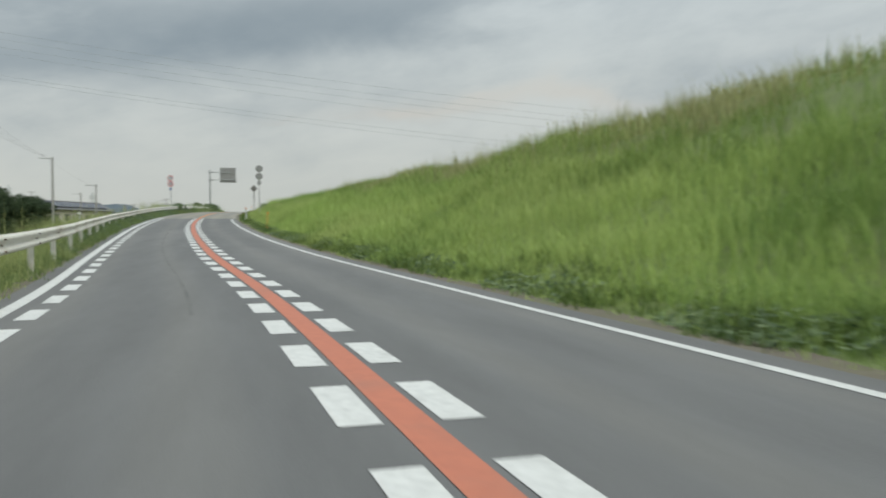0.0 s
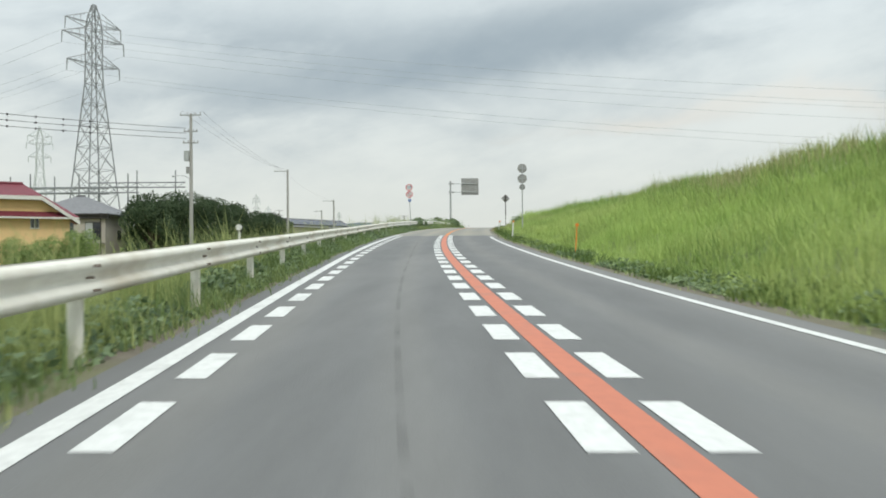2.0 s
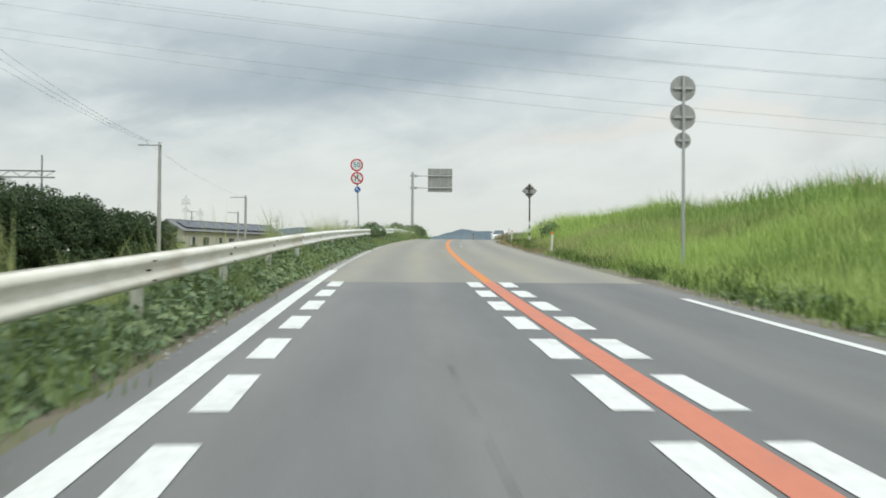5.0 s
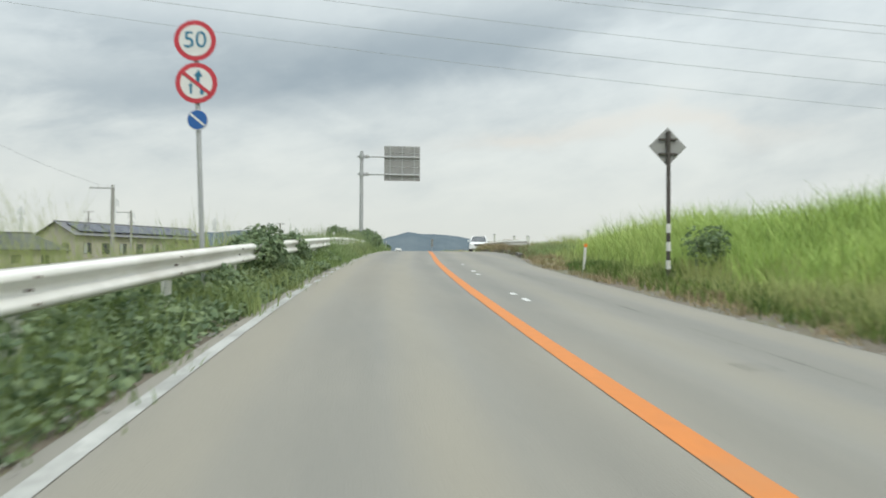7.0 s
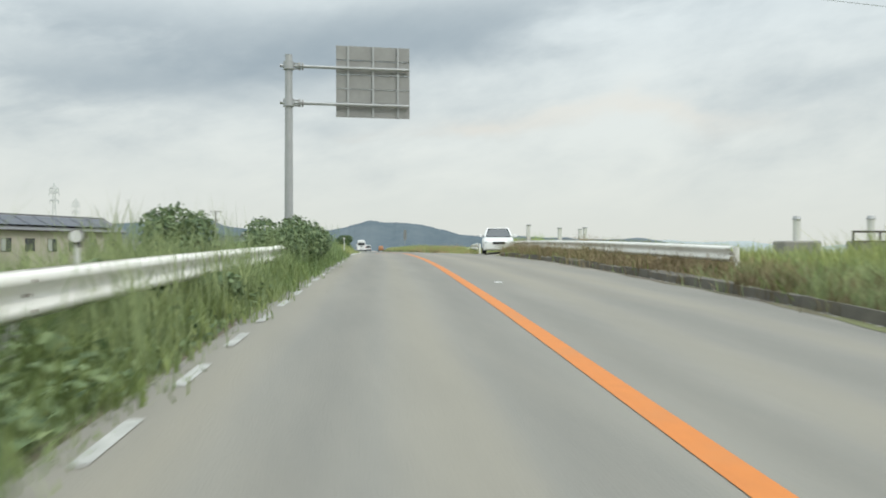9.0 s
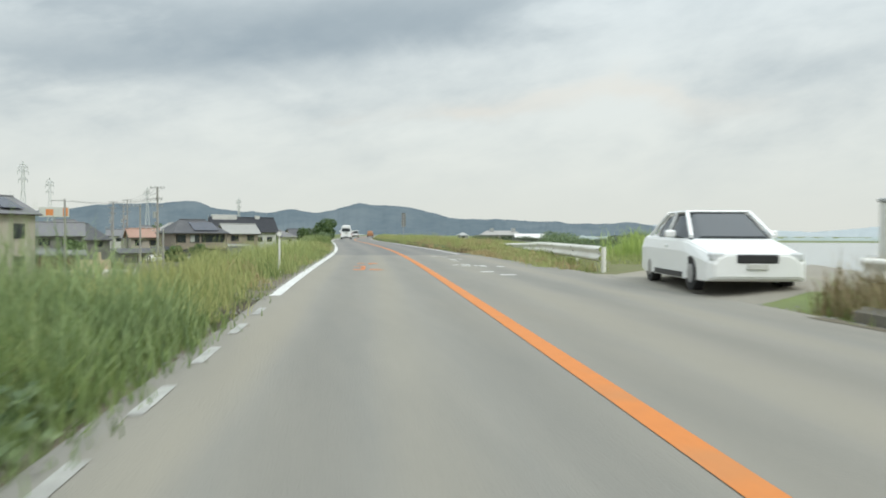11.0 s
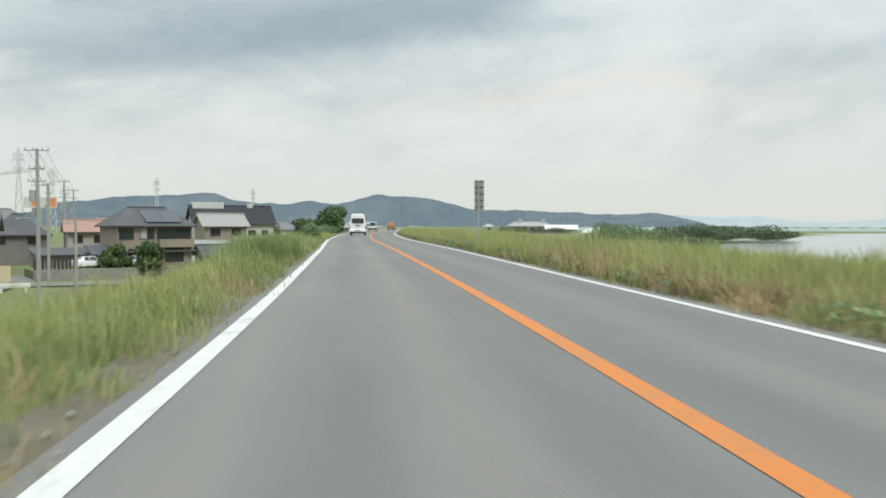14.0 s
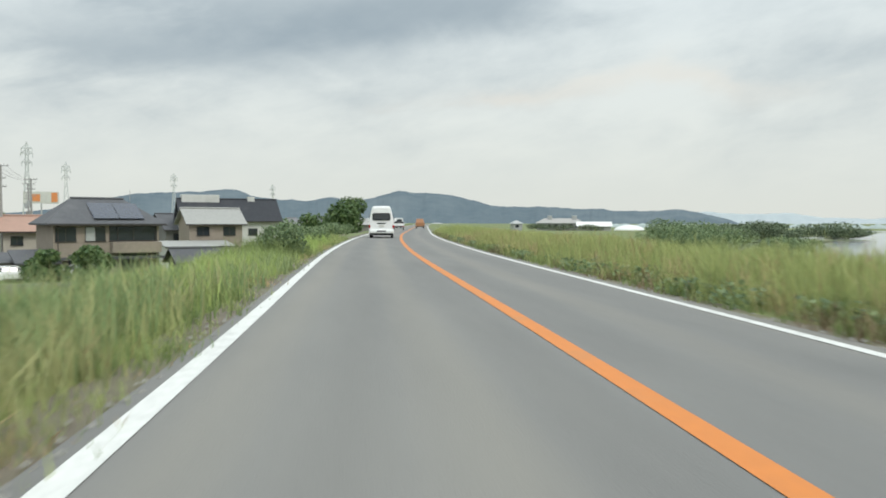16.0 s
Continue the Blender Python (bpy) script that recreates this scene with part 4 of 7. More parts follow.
    blades("river_side_grass", rng, y, d, th * 0.86, 0.014 + 0 * y, M["grass_pale"], 0.45, "tall grass between road and river")
    y, d, k, m = clump_field(rng, 2600, 206, 211.6, lambda y: right_w(y) + 0.4, lambda y: right_w(y) + 1.3, 0.8)
    blades("sign_grass", rng, y, d, 0.85 * rng.uniform(0.5, 1.15, m)[k], 0.012 + 0 * y, M["grass_pale"], 0.5, "tall grass before the panel sign")
    y, d, k, m = clump_field(rng, 12000, 190, 290, lambda y: right_w(y) + 0.45, lambda y: right_w(y) + 1.5, 1.0)
    blades("edge_weeds", rng, y, d, 0.34 * rng.uniform(0.5, 1.3, m)[k], 0.014 + 0 * y, M["grass_mid"], 0.6, "low grey-green weeds at the road edge")
    y, d, k, m = clump_field(rng, 7000, 184, 206, lambda y: right_w(y) + 0.5, lambda y: right_w(y) + 2.2, 1.0)
    blades("dry_grass", rng, y, d, 0.4 * rng.uniform(0.4, 1.3, m)[k], 0.014 + 0 * y, M["grass_dry"], 0.7, "tangled dry grass at the road edge")
    y, d, k, m = clump_field(rng, 9000, 181, 260, lambda y: right_w(y) + 0.8, lambda y: right_w(y) + 4.0, 0.8)
    blades("dry_stalks", rng, y, d, 0.7 * rng.uniform(0.5, 1.3, m)[k], 0.011 + 0 * y, M["grass_dry"], 0.5, "brown dry stalks among the tall grass")
    y, d, k, m = clump_field(rng, 18000, 120.5, 146.6, lambda y: right_w(y) + 1.25, lambda y: right_w(y) + 3.0, 1.0)
    y2, d2, k2, m2 = clump_field(rng, 5000, 113, 122.5, lambda y: right_w(y) + 1.25, lambda y: right_w(y) + 3.4, 1.0)
    blades("kerb_grass", rng, y2, d2, 0.55 * rng.uniform(0.4, 1.3, m2)[k2], 0.014 + 0 * y2, M["grass_soft"], 0.6, "soft green grass above the kerb")
    blades("dry_grass", rng, y, d, 0.52 * np.interp(y, (126, 135), (1.0, 1.45)) * rng.uniform(0.4, 1.3, m)[k], 0.014 + 0 * y, M["grass_tan"], 0.6, "dry brown grass beside the kerb")
    y, d, k, m = clump_field(rng, 20000, 157.6, 192, lambda y: right_w(y) + 0.9, lambda y: np.interp(y, (157, 168.5, 181, 192), (4.9, 5.9, 8.5, 9.5)), 1.0)
    keep = d < np.interp(y, (157, 168.5, 181, 192), (4.1, 4.9, 7.0, 7.6)) + rng.normal(0, 0.5, len(y))
    y, d, k = y[keep], d[keep], k[keep]
    blades("dry_grass", rng, y, d, 0.27 * rng.uniform(0.4, 1.3, m)[k], 0.014 + 0 * y, M["grass_dry"], 0.7, "low dry brown grass before the guardrail")
    y, d, k, m = clump_field(rng, 9000, 157.6, 192, lambda y: np.interp(y, (157, 168.5, 181, 192), (3.4, 4.0, 5.6, 6.2)), lambda y: np.interp(y, (157, 168.5, 181, 192), (4.9, 5.9, 8.5, 9.5)), 1.0)
    blades("green_tufts", rng, y, d, 0.3 * rng.uniform(0.4, 1.3, m)[k], 0.014 + 0 * y, M["grass_pale"], 0.6, "green tufts among the dry grass")
    y, d, k, m = clump_field(rng, 26000, 114, 146, lambda y: right_w(y) + 3.2, lambda y: right_w(y) + 12.0, 1.4)
    blades("verge_grass", rng, y, d, 0.8 * rng.uniform(0.5, 1.3, m)[k] * np.interp(y, (116, 121, 124), (1.1, 1.1, 0.75)), 0.02 + 0 * y, M["grass_pale"], 0.5, "rough grass behind the white guardrail")
    y, d, k, m = clump_field(rng, 14000, 159, 200, lambda y: np.interp(y, (157, 168.5, 181, 192), (5.5, 6.5, 9.2, 10.0)), lambda y: right_w(y) + 12.0, 1.4)
    blades("verge_grass", rng, y, d, 0.3 * rng.uniform(0.5, 1.3, m)[k], 0.02 + 0 * y, M["grass_pale"], 0.5, "rough grass behind the white guardrail")
    y, d, k, m = clump_field(rng, 5000, 159, 167, lambda y: right_w(y) + 5.0, lambda y: right_w(y) + 11.0, 1.4)
    blades("reed_bed", rng, y, d, 1.15 * rng.uniform(0.6, 1.2, m)[k], 0.02 + 0 * y, M["grass_lush"], 0.4, "bright reeds beyond the guardrail")
    y, d, k, m = clump_field(rng, 16000, 104, 119, lambda y: right_w(y) + 1.9, lambda y: right_w(y) + 13.0, 1.4)
    blades("verge_grass", rng, y, d, 0.62 * rng.uniform(0.5, 1.3, m)[k] * np.interp(d - right_w(y), (1.9, 4), (0.6, 1.0)), 0.018 + 0 * y, M["grass_pale"], 0.55, "rough pale grass beside the road")
    y, d, k, m = clump_field(rng, 26000, 114, 147, lambda y: right_w(y) + 1.15, lambda y: right_w(y) + 3.0, 0.9)
    brown = patchy(y, d, 2.2, 0.9) + rng.normal(0, 0.3, len(y)) > -0.35
    hh = 0.5 * rng.uniform(0.3, 1.3, m)[k] * (1 + 0.4 * patchy(y, d, 1.5, 2.2))
    for pick, mat, lab in ((brown, "grass_brown", "dead brown brush hanging over the kerb"), (~brown, "grass_olive", "olive weeds among the brown brush")):
        blades("kerb_weeds", rng, y[pick], d[pick], hh[pick], 0.012 + 0 * y[pick], M[mat], 0.8, lab)
    # dry and leafy weeds along the river-side edge
    y, d, k, m = clump_field(rng, 14000, 178, 290, lambda y: right_w(y) + 0.42, lambda y: right_w(y) + 1.5, 0.9)
    keep = patchy(y, d, 3.5, 0.2) + rng.normal(0, 0.2, len(y)) > -0.2
    blades("edge_weeds", rng, y[keep], d[keep], (0.42 * rng.uniform(0.4, 1.3, m)[k])[keep], 0.012 + 0 * y[keep], M["grass_brown"], 0.8, "dry brown weeds along the river-side edge")
    n = 9000
    y = rng.uniform(182, 260, n)
    d = right_w(y) + 0.45 + 0.9 * rng.uniform(0, 1, n) ** 1.4
    keep = patchy(y, d, 2.0, 4.0) > 0.15
    y, d = y[keep], d[keep]
    c = np.stack([cx(y) + d, y, ground_z(y, d) + rng.uniform(0.02, 0.34, len(y))], -1)
    V, tris, _ = leaves("", rng, c, np.array((-0.3, -0.3, 0.8)) + np.zeros((len(y), 3)), 0.05, None)
    tagged(foliage_mesh("edge_leaves", V, 4, [], tris, M["leaf"]), "broad-leaved weeds along the river-side edge", "weeds", kind="stuff")


build_left_verge()


# ---- guardrails ----
BOLT = mesh_of(rd((-0.006, 0, 0), (0.012, 0, 0), 0.013, seg=6), "bolt", M["rust"])


def guardrail(name, y0, y1, off, high, mat, label, post_every=4.0, side_of=1, tall=1.0):
    top_at = high if callable(high) else (lambda q: high)
    g = thing(name, pose(0, 0, 0), label, "guardrail")
    prof = ((0.0, 0.0), (0.035, -0.02), (0.085, -0.045), (0.085, -0.10), (0.02, -0.145), (0.02, -0.205), (0.085, -0.25), (0.085, -0.305), (0.035, -0.33), (0.0, -0.35))
    y = y0
    while y < y1 - 0.5:
        ye = min(y + post_every, y1)
        ys = np.linspace(y, ye + 0.12, 4)
        V, F = [], []
        n = len(prof)
        for q in ys:
            for side in (0, 1):
                for (u, w) in prof:
                    V.append((float(cx(q)) + float(off(q)) + side_of * (u - 0.006 * side + (0.004 if q == ys[-1] else 0)), q, float(cz(q)) + float(top_at(q)) + w * tall))
        for i in range(len(ys) - 1):
            for j in range(n - 1):
                a = i * 2 * n + j
                F.append((a, a + 1, a + 2 * n + 1, a + 2 * n))
                F.append((a + n + 1, a + n, a + 3 * n, a + 3 * n + 1))
            for j in (0, n - 1):
                a = i * 2 * n + j
                F.append((a, a + n, a + 3 * n, a + 2 * n))
        beam = raw("rail_beam", V, F, M[mat], True)
        beam.parent = g
        top = float(top_at(y))
        for (u, w) in ((0.088, -0.075), (0.03, -0.175), (0.088, -0.28)):
            for dy in (0.03, 0.11):
                bolt = new("bolt", BOLT)
                bolt.parent = beam
                bolt.location = (float(cx(y)) + float(off(y)) + side_of * u, y + dy, float(cz(y)) + top + w * tall)
        p = at(y + 0.07, float(off(y)) - 0.09 * side_of)
        part("post", rd((p.x, p.y, p.z - 0.3), (p.x, p.y, float(cz(y)) + top - 0.03), 0.065, seg=12), M[mat], g)
        y += post_every
    return g


left_top = lambda q: np.interp(q, (0, 30, 40, 55, 68, 80, 112, 125), (0.94, 0.90, 0.84, 0.78, 0.80, 0.84, 0.84, 0.70))
guardrail("guardrail", -14, 74, rail_d, left_top, "rail", "cream-painted steel guardrail with rusty bolts beside the road")
guardrail("guardrail", 74, 142, rail_d, left_top, "rail_white", "white steel guardrail with rusty bolts among vines")


# ---- road signs ----
def sign_post(name, y, d, top, label, group="", lean=0.0):
    b = at(y, d)
    e = thing(name, pose(b.x, b.y, b.z, 0, lean, 0), label, "road sign", group)
    part("post", rd((0, 0, -0.3), (0, 0, top - b.z), 0.038, seg=12), M["galv"], e)
    return e, b


def text_part(txt, size, mat, parent, loc, name="numerals", label=""):
    cu = bpy.data.curves.new("t", "FONT")
    cu.body, cu.size, cu.align_x, cu.align_y, cu.extrude = txt, size, "CENTER", "CENTER", 0.002
    tmp = bpy.data.objects.new("t", cu)
    me = bpy.data.meshes.new_from_object(tmp)
    bpy.data.objects.remove(tmp)
    bm = bmesh.new()
    bm.from_mesh(me)
    bmesh.ops.remove_doubles(bm, verts=bm.verts, dist=0.0005)
    bm.to_mesh(me)
    bm.free()
    me.materials.append(mat)
    me.transform(Matrix.Translation(loc) @ pose(0, 0, 0, 90, 0, 0))
    o = new(name, me)
    o.parent = parent
    if label:
        o["label"] = label
    return o


def arrow_bm(pts, w, y, head):
    bm = bmesh.new()
    for (a, b) in zip(pts[:-1], pts[1:]):
        va, vb = Vector((a[0], 0, a[1])), Vector((b[0], 0, b[1]))
        t = (vb - va).normalized()
        s = Vector((t.z, 0, -t.x)) * w / 2
        vs = [bm.verts.new(p + Vector((0, y, 0))) for p in (va - s - t * w * 0.2, va + s - t * w * 0.2, vb + s + t * w * 0.2, vb - s + t * w * 0.2)]
        bm.faces.new(vs)
    a, b = pts[-2], pts[-1]
    t = (Vector((b[0], 0, b[1])) - Vector((a[0], 0, a[1]))).normalized()
    s = Vector((t.z, 0, -t.x))
    e = Vector((b[0], y, b[1]))
    bm.faces.new([bm.verts.new(p) for p in (e - s * head * 0.6, e + s * head * 0.6, e + t * head)])
    return bm


def prohibition_disc(e, z, r, y0=-0.06):
    rim = part("sign_disc", disc(bmesh.new(), 0, y0, z, r, 0.012, 40), M["sign_red"], e, "round sign with a red rim")
    part("sign_face", disc(bmesh.new(), 0, y0 - 0.006, z, r * 0.77, 0.006, 40), M["sign_white"], rim)
    part("sign_back", disc(bmesh.new(), 0, y0 + 0.009, z, r * 0.97, 0.008, 32), M["galv_dull"], rim)
    return rim


e, b = sign_post("speed_limit_sign", 92.3, -4.42, 8.08, "three round signs on a leaning grey post, fifty limit on top", lean=-2.3)
z = 7.81 - b.z
rim = prohibition_disc(e, z, 0.315)
for ch, x in (("5", -0.09), ("0", 0.09)):
    text_part(ch, 0.36, M["sign_ink"], rim, (x, -0.072, z), "numeral", "blue digit of the limit")
rim = prohibition_disc(e, z - 0.66, 0.315)
part("overtake_arrow", arrow_bm(((0.075, -0.17), (0.085, -0.08), (0.02, 0.0), (0.03, 0.10)), 0.055, -0.072 + z * 0, 0.11), M["sign_ink"], rim).location.z = z - 0.66
part("small_arrow", arrow_bm(((-0.085, -0.16), (-0.085, -0.05)), 0.035, -0.072, 0.06), M["sign_ink"], rim).location.z = z - 0.66
part("slash", bx(-0.255, 0.255, -0.078, -0.074, -0.026, 0.026, m=Matrix.Translation((0, 0, z - 0.66)) @ pose(0, 0, 0, 0, 40, 0)), M["sign_red"], rim)
zb = 6.58 - b.z
rim = part("sign_disc", disc(bmesh.new(), 0, -0.06, zb, 0.16, 0.012, 32), M["sign_white"], e, "small blue round sign with a white slash")
part("sign_face", disc(bmesh.new(), 0, -0.066, zb, 0.148, 0.006, 32), M["sign_blue"], rim)
part("slash", bx(-0.14, 0.14, -0.074, -0.071, -0.016, 0.016, m=Matrix.Translation((0, 0, zb)) @ pose(0, 0, 0, 0, 42, 0)), M["sign_white"], rim)

# the same signs for the other direction, seen from behind
e, b = sign_post("sign_stack_back", 72.06, 5.1, 7.6, "backs of three round grey signs on one post")
for z, r in ((7.33, 0.315), (6.63, 0.315), (6.06, 0.20)):
    dsc = part("sign_disc", disc(bmesh.new(), 0, 0.05, z - b.z, r, 0.012, 36), M["galv_dull"], e)
    part("bracket", bx(-r * 0.75, r * 0.75, 0.0, 0.042, z - b.z - 0.03, z - b.z + 0.03), M["galv"], dsc)

b = at(96.1, 4.55)
e = thing("warning_sign_back", pose(b.x, b.y, b.z), "back of a diamond warning sign on a dark brown post", "road sign")
part("post", rd((0, 0, -0.3), (0, 0, 7.3 - b.z), 0.045, seg=12), M["dark_steel"], e)
dz = 6.97 - b.z
for q in (0.35, 0.75, 1.15):
    part("white_band", rd((0, 0, q), (0, 0, q + 0.2), 0.049, seg=12), M["post_white"], e)
pl = part("sign_plate", bx(-0.305, 0.305, 0.045, 0.055, -0.305, 0.305, bevel=0.003, m=Matrix.Translation((0, 0, dz)) @ pose(0, 0, 0, 0, 45, 0)), M["galv_dull"], e)
for q in (0.16, -0.16):
    part("bracket", bx(-0.2, 0.2, -0.01, 0.045, dz + q - 0.02, dz + q + 0.02), M["dark_steel"], pl)

# overhead guide sign on its arm, seen from behind
b = at(135.5, -3.0 - float(cx(135.5)))
e = thing("overhead_sign", pose(b.x, b.y, b.z), "back of an overhead guide sign on a thick grey pole", "road sign")
part("pole", rd((0, 0, -0.3), (0, 0, 12.40 - b.z), 0.155, 0.125, seg=20), M["galv"], e, "thick grey tapering pole")
ax0, ax1 = 1.63, 4.23
for z in (12.02, 10.74):
    arm = part("arm", rd((-0.3, 0, z - b.z), (ax1 - 0.05, 0, z - b.z), 0.055, seg=12), M["galv"], e)
    part("collar", rd((0, 0, z - b.z - 0.13), (0, 0, z - b.z + 0.13), 0.19, seg=16), M["galv"], arm)
    part("flange", rd((0.33, 0, z - b.z), (0.40, 0, z - b.z), 0.14, seg=12), M["galv_dull"], arm)
    part("flange", rd((0.44, 0, z - b.z), (0.50, 0, z - b.z), 0.13, seg=12), M["galv_dull"], arm)
    for q in (-1, 1):
        part("gusset", bx(0.12, 0.34, -0.015, 0.015, z - b.z + q * 0.09 - 0.02, z - b.z + q * 0.09 + 0.02), M["galv_dull"], arm)
z0, z1 = 10.31 - b.z, 12.84 - b.z
for i in range(5):
    a, c = z0 + (z1 - z0) * i / 5, z0 + (z1 - z0) * (i + 1) / 5
    pn = part("sign_panel", bx(ax0, ax1, 0.12, 0.14, a + 0.006, c - 0.006, bevel=0.003), M["galv_dull"], e)
    part("panel_rib", bx(ax0 + 0.01, ax1 - 0.01, 0.085, 0.12, a + 0.006, a + 0.04), M["galv_dull"], pn)
for x in (ax0 + 0.42, (ax0 + ax1) / 2, ax1 - 0.42):
    part("upright_rib", bx(x - 0.035, x + 0.035, 0.05, 0.085, z0 + 0.02, z1 - 0.02), M["galv"], e)

# tall narrow panel sign by the river side
b = at(211.9, 3.45)
e = thing("panel_sign_back", pose(b.x, b.y, b.z, 0, 0, -14), "back of a tall narrow five-panel grey sign on a thin post", "road sign")
part("post", rd((-0.02, 0, -0.3), (-0.02, 0, 8.4 - b.z), 0.03, seg=12), M["galv"], e)
for i in range(5):
    a = 7.13 + 1.35 * i / 5 - b.z
    pn = part("sign_panel", bx(-0.2, 0.2, 0.03, 0.10, a + 0.006, a + 0.264, bevel=0.004), M["galv_dull"], e)
    part("panel_rib", bx(-0.2, 0.2, 0.005, 0.032, a + 0.24, a + 0.268), M["dark_steel"], pn)


def delineator(y, d, h, stake=False):
    b = at(y, d)
    e = thing("delineator", pose(b.x, b.y, b.z, 0, 3, 0), "thin brown stake with an orange reflector in the grass" if stake else "white roadside post with an orange reflector on top", "marker post", "roadside delineators")
    part("post", rd((0, 0, -0.2), (0, 0, h), 0.018 if stake else 0.04, seg=10), M["reflector" if stake else "post_white"], e)
    part("reflector", disc(bmesh.new(), 0, -0.02, h + 0.05, 0.055, 0.05, 16), M["reflector"], e)


for y, d, h, s in ((43.4, 3.85, 0.98, True), (61.0, 3.65, 0.95, False), (83.0, 3.8, 0.8, False), (101.3, 3.95, 0.75, False)):
    delineator(y, d, h, s)


# ---- poles, pylons and wires ----
def tube(bm, pts, r, seg=4):
    """One swept tube along the points, closed at both ends."""
    P = [Vector(p) for p in pts]
    rings = []
    for i, p in enumerate(P):
        t = (P[min(i + 1, len(P) - 1)] - P[max(i - 1, 0)]).normalized()
        a = t.cross(Vector((0, 0, 1)) if abs(t.z) < 0.8 else Vector((1, 0, 0))).normalized()
        b = t.cross(a)
        rings.append([bm.verts.new(p + (a * math.cos(q) + b * math.sin(q)) * r) for q in (2 * math.pi * (k + 0.5) / seg for k in range(seg))])
    for u, v in zip(rings[:-1], rings[1:]):
        for k in range(seg):
            bm.faces.new((u[k], u[(k + 1) % seg], v[(k + 1) % seg], v[k]))
    bm.faces.new(rings[0][::-1])
    bm.faces.new(rings[-1])
    return bm


def sag(a, b, drop, n=14):
    a, b = Vector(a), Vector(b)
    return [a.lerp(b, i / n) - Vector((0, 0, drop * 4 * (i / n) * (1 - i / n))) for i in range(n + 1)]


def wire(a, b, drop, r, mat="wire", parent=None, name="overhead_cable", label="sagging overhead cable between poles", n=14):
    o = part(name, tube(bmesh.new(), sag(a, b, drop, n), r), M[mat], parent)
    if parent is None:
        tagged(o, label, "cable", "overhead cables")
    return o


def utility_pole(x, y, top, rich=True, lean=0.0, z0=None):
    z0 = float(ground_z(y, x - cx(y))) if z0 is None else z0
    h = top - z0
    e = thing("utility_pole", pose(x, y, z0, 0, lean, 0), "grey concrete utility pole with crossarms, insulators and wires" if rich else "plain concrete utility pole with a single crossarm", "utility pole", "utility poles")
    part("pole", rd((0, 0, -0.5), (0, 0, h), 0.19, 0.12, seg=12), M["pole_concrete"], e)
    for k, (zz, half) in enumerate(((0.15, 0.95), (1.6, 0.6), (2.6, 0.7)) if rich else ((0.25, 0.9),)):
        off = 0.0 if rich else -0.75
        arm = part("crossarm", bx(-half + off, half + off, -0.14, -0.07, h - zz - 0.04, h - zz + 0.04), M["galv_dull"], e)
        for q in (-0.9, -0.3, 0.45, 0.9):
            part("insulator", rd((q * half + off, -0.1, h - zz + 0.04), (q * half + off, -0.1, h - zz + 0.24), 0.045, 0.03, seg=8), M["sign_white"] if not rich else M["galv_dull"], arm)
    if rich:
        part("transformer", rd((-0.35, -0.1, h - 4.2), (-0.35, -0.1, h - 3.3), 0.24, seg=14), M["galv"], e, "grey transformer can")
        part("cable_box", bx(-0.35, -0.12, -0.3, -0.1, h - 5.3, h - 4.7, bevel=0.02), M["galv_dull"], e)
        lamp = part("lamp_arm", tube(bmesh.new(), [(0, 0, h - 5.8), (-0.5, -0.2, h - 5.5), (-1.3, -0.4, h - 5.5)], 0.025, 6), M["galv"], e)
        part("lamp_head", bx(-1.55, -1.2, -0.5, -0.3, h - 5.62, h - 5.5, bevel=0.03), M["galv"], lamp)
    return e


for x, y, top, rich in ((-25.2, 86.7, 14.0, True), (-23.0, 114.7, 12.1, False), (-21.5, 140.3, 10.1, False), (-18.0, 245.4, 12.6, True)):
    utility_pole(x, y, top, rich)
for k in range(3):
    wire((-26 + k * 0.9, 86.6, 14.2), (-24 + 0.2 * k, 114.6, 12.1), 0.5, 0.007)
wire((-24, 114.6, 12.1), (-22.4, 140.2, 10.1), 0.4, 0.006)


